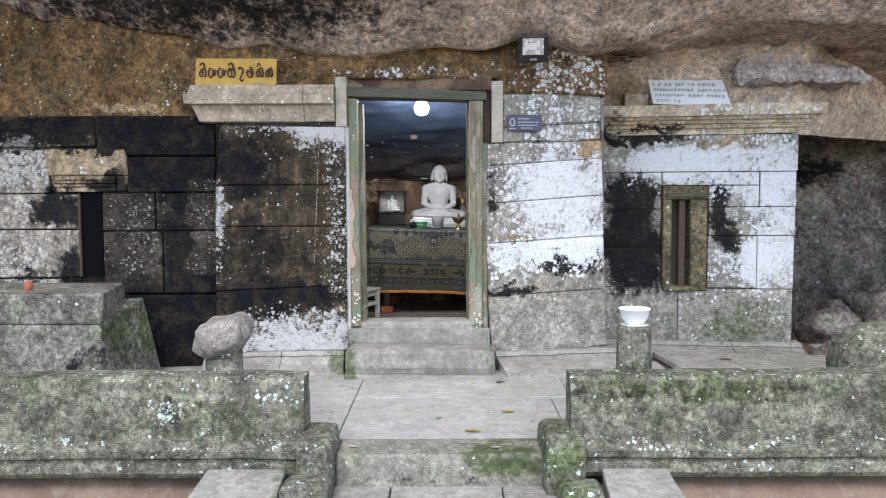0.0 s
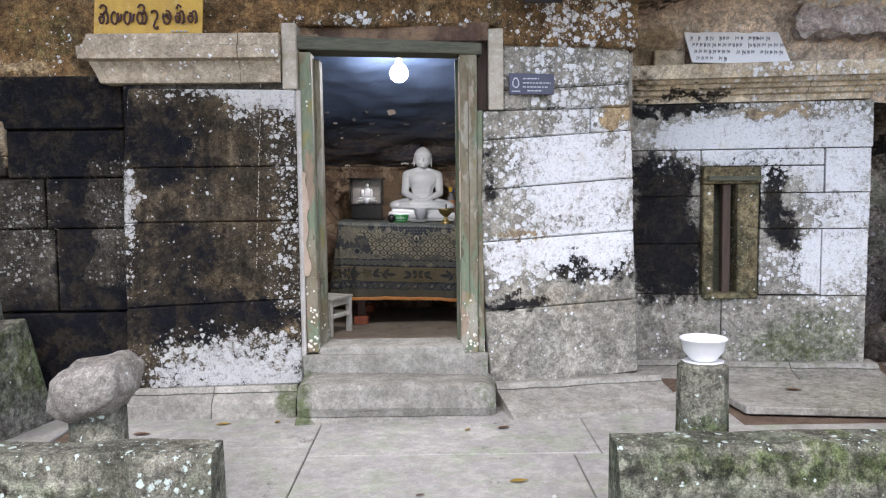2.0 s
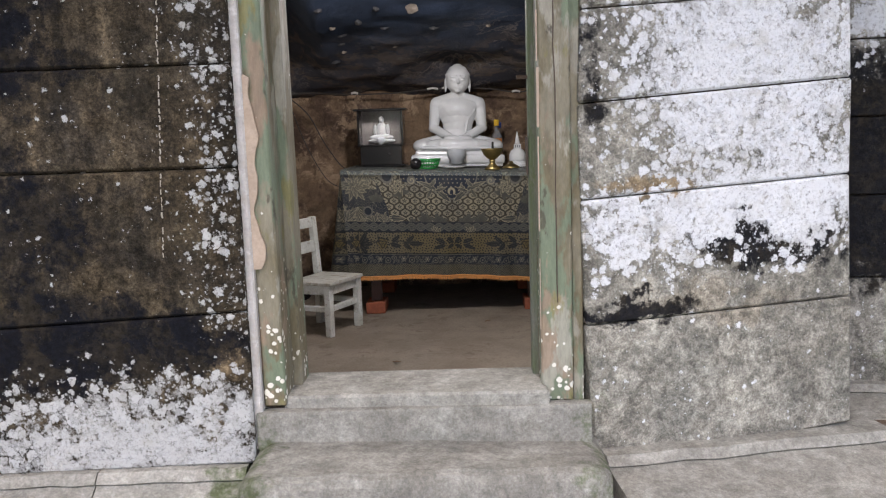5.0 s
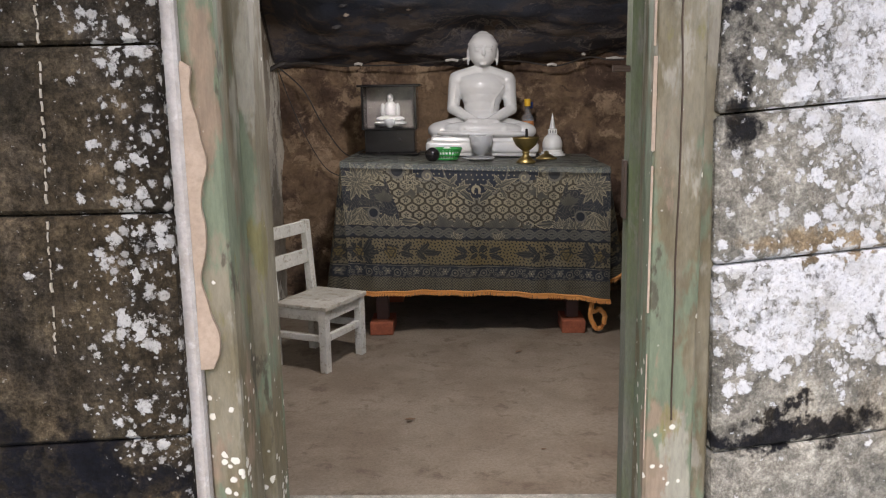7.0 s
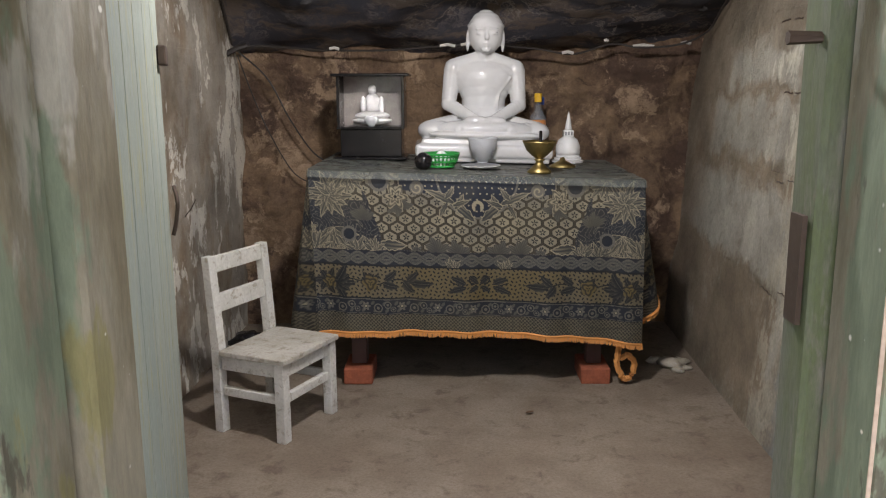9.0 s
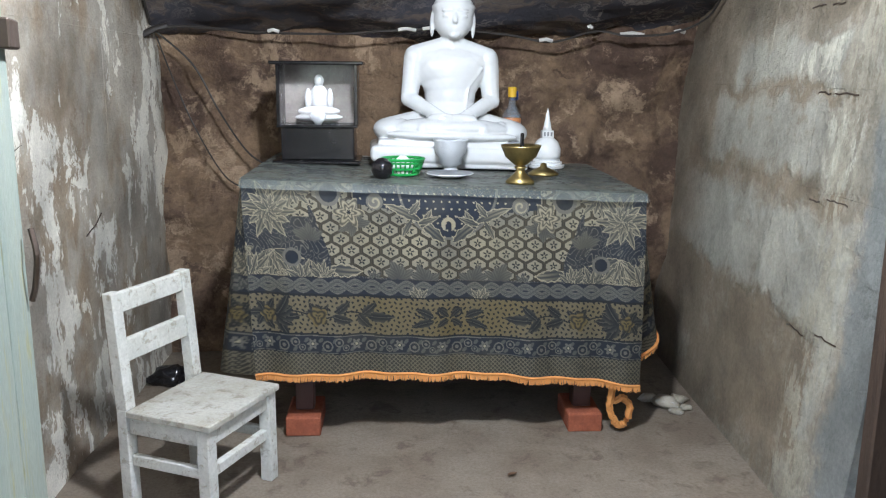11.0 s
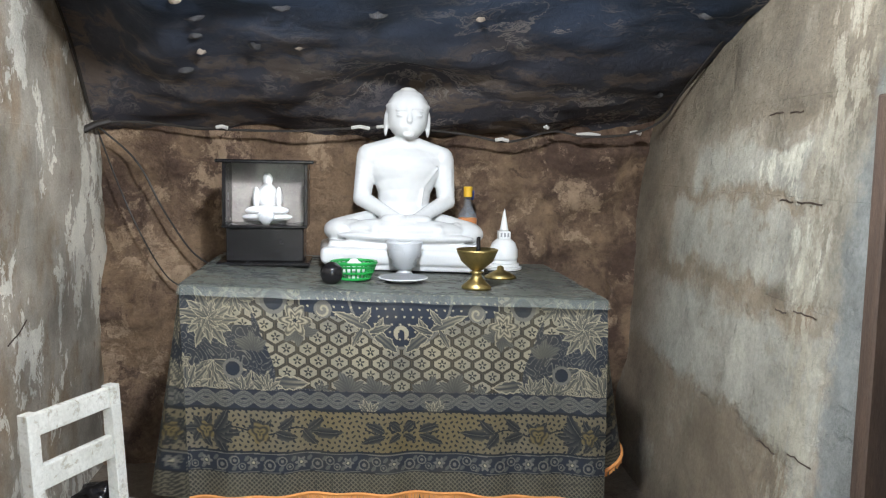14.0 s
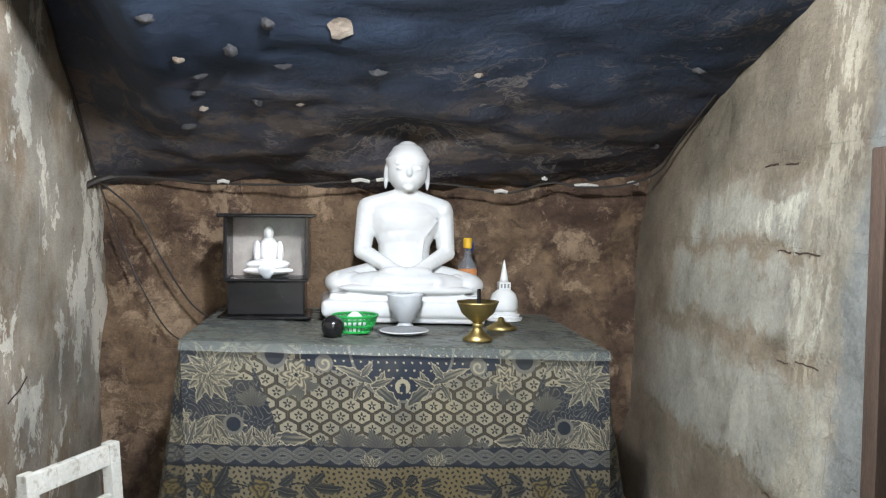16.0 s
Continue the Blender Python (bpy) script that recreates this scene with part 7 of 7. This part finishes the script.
for v in bm.verts:
    d = v.co.copy()
    q = Vector((math.copysign(abs(d.x) ** 0.6, d.x), math.copysign(abs(d.y) ** 0.7, d.y), math.copysign(abs(d.z) ** 0.8, d.z)))
    v.co = Vector((q.x * 0.48, q.y * 0.28, 0.25 + q.z * 0.26)) + d * rough(d, 0.4, 0.015)
part("drum", bm, M_SLAB, rl, "", True)
for i, (x, y, z, r) in enumerate(((3.75, 7.9, 0.15, 0.34), (4.35, 8.0, 0.35, 0.38), (4.75, 7.7, 0.7, 0.4), (4.5, 7.4, 0.16, 0.3), (5.0, 7.3, 0.45, 0.42), (3.4, 7.0, 0.12, 0.2), (4.9, 7.9, 1.1, 0.35), (4.1, 8.3, 0.25, 0.3))):
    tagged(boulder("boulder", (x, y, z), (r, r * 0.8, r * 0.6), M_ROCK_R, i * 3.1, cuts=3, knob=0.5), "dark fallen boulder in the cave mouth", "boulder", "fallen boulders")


# ---------------------------------------------------------------- signs and flood light
def letters(text, size, material, at, rot, parent, name="lettering"):
    c = bpy.data.curves.new(name, "FONT")
    c.body, c.size, c.align_x, c.align_y, c.extrude = text, size, "CENTER", "CENTER", 0.001
    ob = new(name, c)
    c.materials.append(material)
    ob.matrix_world = Matrix.Translation(at) @ Euler([radians(a) for a in rot]).to_matrix().to_4x4()
    return under(ob, parent)


sy = thing("sign", "yellow painted board with dark brown script on the capital", "sign", (-1.575, 6.38, 2.31))
bm = bmesh.new()
hexa(bm, [(-1.885, 6.37, 2.3), (-1.268, 6.385, 2.318), (-1.268, 6.4, 2.318), (-1.885, 6.385, 2.3), (-1.875, 6.385, 2.522), (-1.262, 6.4, 2.518), (-1.262, 6.415, 2.518), (-1.875, 6.4, 2.522)], 0.002)
board_y = under(part("board", bm, M_SIGN_Y), sy)


def script(strokes, x0, z0, w, h, r, parent, material, y):
    """Round script letters as rods: each stroke a list of points in a unit cell."""
    for cell, pts in strokes:
        p = [(x0 + w * (cell + px * 0.92), y, z0 + h * pz) for px, pz in pts]
        under(part("letter", tube(curve_points(p, 4), r, 5), material), parent)


def arc(cx, cz, rx, rz, a0, a1, n=9):
    return [(cx + rx * math.cos(radians(a0 + (a1 - a0) * i / n)), cz + rz * math.sin(radians(a0 + (a1 - a0) * i / n))) for i in range(n + 1)]


NA = [arc(0.3, 0.28, 0.2, 0.22, 120, -200) + arc(0.62, 0.3, 0.22, 0.3, 170, -80) + [(0.9, 0.15)]]
SHA = [arc(0.3, 0.3, 0.24, 0.3, 60, 340) + [(0.6, 0.55), (0.72, 0.1), (0.9, 0.5)]]
BA = [arc(0.32, 0.3, 0.22, 0.28, 90, 450), arc(0.68, 0.3, 0.22, 0.28, 150, -140)]
DA = [arc(0.45, 0.4, 0.3, 0.24, 150, -60) + [(0.5, 0.05), (0.4, -0.15), (0.65, -0.25), (0.7, -0.12)]]
VA = [arc(0.45, 0.32, 0.34, 0.32, 100, -215), arc(0.45, 0.32, 0.14, 0.14, 180, -60)]
MARK = [arc(0.45, 0.75, 0.28, 0.18, 170, -60)]
cells = []
for i, glyph in enumerate((NA + MARK, SHA, SHA, BA + MARK, DA, VA, NA + [[(0.2, 0.7), (0.35, 0.9), (0.6, 0.78)]], NA)):
    cells += [(i, pts) for pts in glyph]
script(cells, -1.855, 2.375, 0.0725, 0.115, 0.0065, board_y, M_SIGN_INK, 6.372)
for k in range(4):
    under(part("small_mark", boxed(-1.44 + k * 0.025, -1.425 + k * 0.025, 6.37, 6.376, 2.326, 2.336), M_GREY_INK), board_y)

sw = thing("notice_board", "white board with faded grey handwriting leaning on the cornice", "sign", (2.13, 7.25, 2.24))
bm = bmesh.new()
hexa(bm, [(1.82, 7.25, 2.247), (2.47, 7.18, 2.215), (2.47, 7.195, 2.215), (1.82, 7.265, 2.247), (1.795, 7.37, 2.47), (2.43, 7.31, 2.455), (2.43, 7.325, 2.455), (1.795, 7.385, 2.47)], 0.002)
board_w = under(part("board", bm, M_SIGN_W), sw)
for r_, (u0, u1) in enumerate(((0.05, 0.86), (0.05, 0.97), (0.05, 0.97), (0.05, 0.35))):
    v = 0.86 - r_ * 0.22
    k = u0
    while k < u1:
        w = rng.uniform(0.025, 0.055)
        P = lambda u, vv: Vector((1.82, 7.25, 2.247)).lerp(Vector((2.47, 7.18, 2.215)), u).lerp(Vector((1.795, 7.37, 2.47)).lerp(Vector((2.43, 7.31, 2.455)), u), vv) + Vector((0, -0.003, 0.0))
        hgt = rng.uniform(0.09, 0.15)
        pts = [P(k, v - hgt), P(k + w * 0.3, v), P(k + w * 0.6, v - hgt * 0.8), P(k + w * 0.8, v - hgt * 0.1)]
        under(part("writing_stroke", tube(pts, 0.0034, 4), M_GREY_INK), board_w)
        k += w + (0.05 if rng.random() < 0.2 else 0.008)

sb = thing("plaque", "small navy plaque with pale lettering fixed to the pale pilaster", "sign", (0.64, 6.56, 2.02))
bm = bmesh.new()
hexa(bm, [(0.51, 6.555, 1.972), (0.785, 6.6, 1.972), (0.785, 6.62, 1.972), (0.51, 6.575, 1.972), (0.51, 6.555, 2.098), (0.785, 6.6, 2.095), (0.785, 6.62, 2.095), (0.51, 6.575, 2.098)], 0.002)
plate_b = under(part("plate", bm, M_SIGN_B), sb)
PB = lambda x, z: (x, 6.555 + (x - 0.51) * 0.1636 - 0.003, z)
for x0, x1, z in ((0.595, 0.69, 2.066), (0.592, 0.762, 2.04), (0.592, 0.745, 2.016), (0.62, 0.71, 1.994)):
    k = x0
    while k < x1:
        w = rng.uniform(0.01, 0.022)
        under(part("text_bar", tube([PB(k, z), PB(min(k + w, x1), z)], 0.0042, 4), M_PALE_INK), plate_b)
        k += w + 0.006
under(part("emblem", tube([PB(0.55 + 0.018 * math.sin(a), 2.035 + 0.028 * math.cos(a) * (1.2 if math.cos(a) > 0 else 0.8)) for a in [i * math.pi / 8 for i in range(17)]], 0.004, 4), M_PALE_INK), plate_b)
under(part("text_bar", tube([PB(0.525, 1.99), PB(0.577, 1.99)], 0.004, 4), M_PALE_INK), plate_b)

fl = thing("flood_light", "black LED flood light with a pale reflector fixed under the overhang", "flood light", (0.69, 6.4, 2.58))
fm = pose(0.695, 6.4, 2.575, 12, 0, -4)
for name, bm, mat, lab in (("housing", boxed(-0.115, 0.115, 0.0, 0.05, -0.1, 0.1, bevel=0.008, seg=2), M_BLACK, ""),
                           ("reflector", boxed(-0.08, 0.08, -0.004, 0.0, -0.04, 0.082), M_LAMP_GREY, "pale reflector"),
                           ("led_panel", boxed(-0.028, 0.028, -0.006, -0.004, -0.004, 0.046, bevel=0.0008), M_TAPE, "yellowish LED panel"),
                           ("bracket", tube([(-0.12, 0.03, 0), (-0.12, 0.11, 0.0), (0.12, 0.11, 0.0), (0.12, 0.03, 0)], 0.008), M_BLACK, "")):
    bm.transform(fm)
    under(part(name, bm, mat, None, lab), fl)
for k in range(3):
    bm = boxed(-0.02 + k * 0.018, -0.01 + k * 0.018, -0.003, 0.0, -0.08, -0.068)
    bm.transform(fm)
    under(part("text_bar", bm, M_PALE_INK), fl)


# ---------------------------------------------------------------- fallen leaves
def leaf_at(x, y, z, size, rz, material, label):
    bm = bmesh.new()
    n = 8
    up = []
    for i in range(n + 1):
        t = i / n
        w = size * 0.22 * math.sin(math.pi * t ** 0.9) + 0.0005
        lift = 0.12 * size * (t - 0.5) ** 2
        up.append([bm.verts.new((size * (t - 0.5), s * w, lift + (0.002 if s else 0.0) + 0.25 * w * abs(s))) for s in (-1, 0, 1)])
    for a, b in zip(up, up[1:]):
        for k in (0, 1):
            bm.faces.new((a[k], a[k + 1], b[k + 1], b[k]))
    bmesh.ops.solidify(bm, geom=bm.faces[:], thickness=0.0015)
    bm.transform(pose(x, y, z, 0, 0, rz))
    return tagged(part("fallen_leaf", bm, material), label, "leaf", "fallen leaves")


for x, y, z, s, r_, m in ((0.42, 5.15, 0.106, 0.09, 10, M_LEAF_Y), (0.18, 4.72, 0.106, 0.1, -8, M_LEAF_Y), (0.42, 5.98, 0.106, 0.08, 30, M_LEAF_B), (0.22, 5.95, 0.106, 0.05, 60, M_LEAF_Y), (-0.02, 5.0, 0.106, 0.04, 20, M_LEAF_B),
                      (0.55, 4.95, 0.106, 0.05, 80, M_CERAMIC), (1.42, 6.35, 0.104, 0.09, 40, M_LEAF_Y), (1.5, 6.45, 0.104, 0.07, 100, M_LEAF_B), (1.36, 6.5, 0.104, 0.06, 150, M_LEAF_B), (-1.15, 6.12, 0.106, 0.08, 15, M_LEAF_Y),
                      (-1.55, 5.95, 0.106, 0.09, 5, M_LEAF_B), (-0.85, 6.15, 0.106, 0.05, 70, M_LEAF_Y), (2.25, 6.55, 0.15, 0.1, -10, M_LEAF_B), (0.5, 6.2, 0.106, 0.06, 120, M_LEAF_B), (0.3, 4.4, 0.108, 0.06, 5, M_TAPE), (-0.48, 4.42, 0.108, 0.06, -20, M_TAPE),
                      (0.08, 8.95, FZ + 0.006, 0.04, 30, M_LEAF_B), (-0.42, 8.05, FZ + 0.006, 0.045, 5, M_LEAF_B), (0.1, 7.75, FZ + 0.006, 0.02, 5, M_LEAF_B)):
    leaf_at(x, y, z, s, r_, m, "dry yellow fallen leaf" if m is M_LEAF_Y else ("dry brown fallen leaf" if m is M_LEAF_B else "pale scrap of fallen leaf"))

# ---------------------------------------------------------------- litter on the shrine floor
tagged(boulder("dark_bundle", (-1.3, 9.86, FZ + 0.035), (0.08, 0.06, 0.045), M_BLACK, 5.1, cuts=3, knob=0.5), "small crumpled black bundle on the floor behind the chair", "bundle")
for i, (x, y, r) in enumerate(((0.8, 9.53, 0.045), (0.86, 9.58, 0.03), (0.74, 9.6, 0.028), (0.82, 9.46, 0.022), (0.87, 9.5, 0.02))):
    tagged(boulder("plaster_lump", (x, y, FZ + r * 0.45), (r * 1.3, r, r * 0.6), M_TRIM, i * 2.3, cuts=2, knob=0.6), "pale lump of fallen plaster on the shrine floor", "rubble", "fallen plaster lumps")
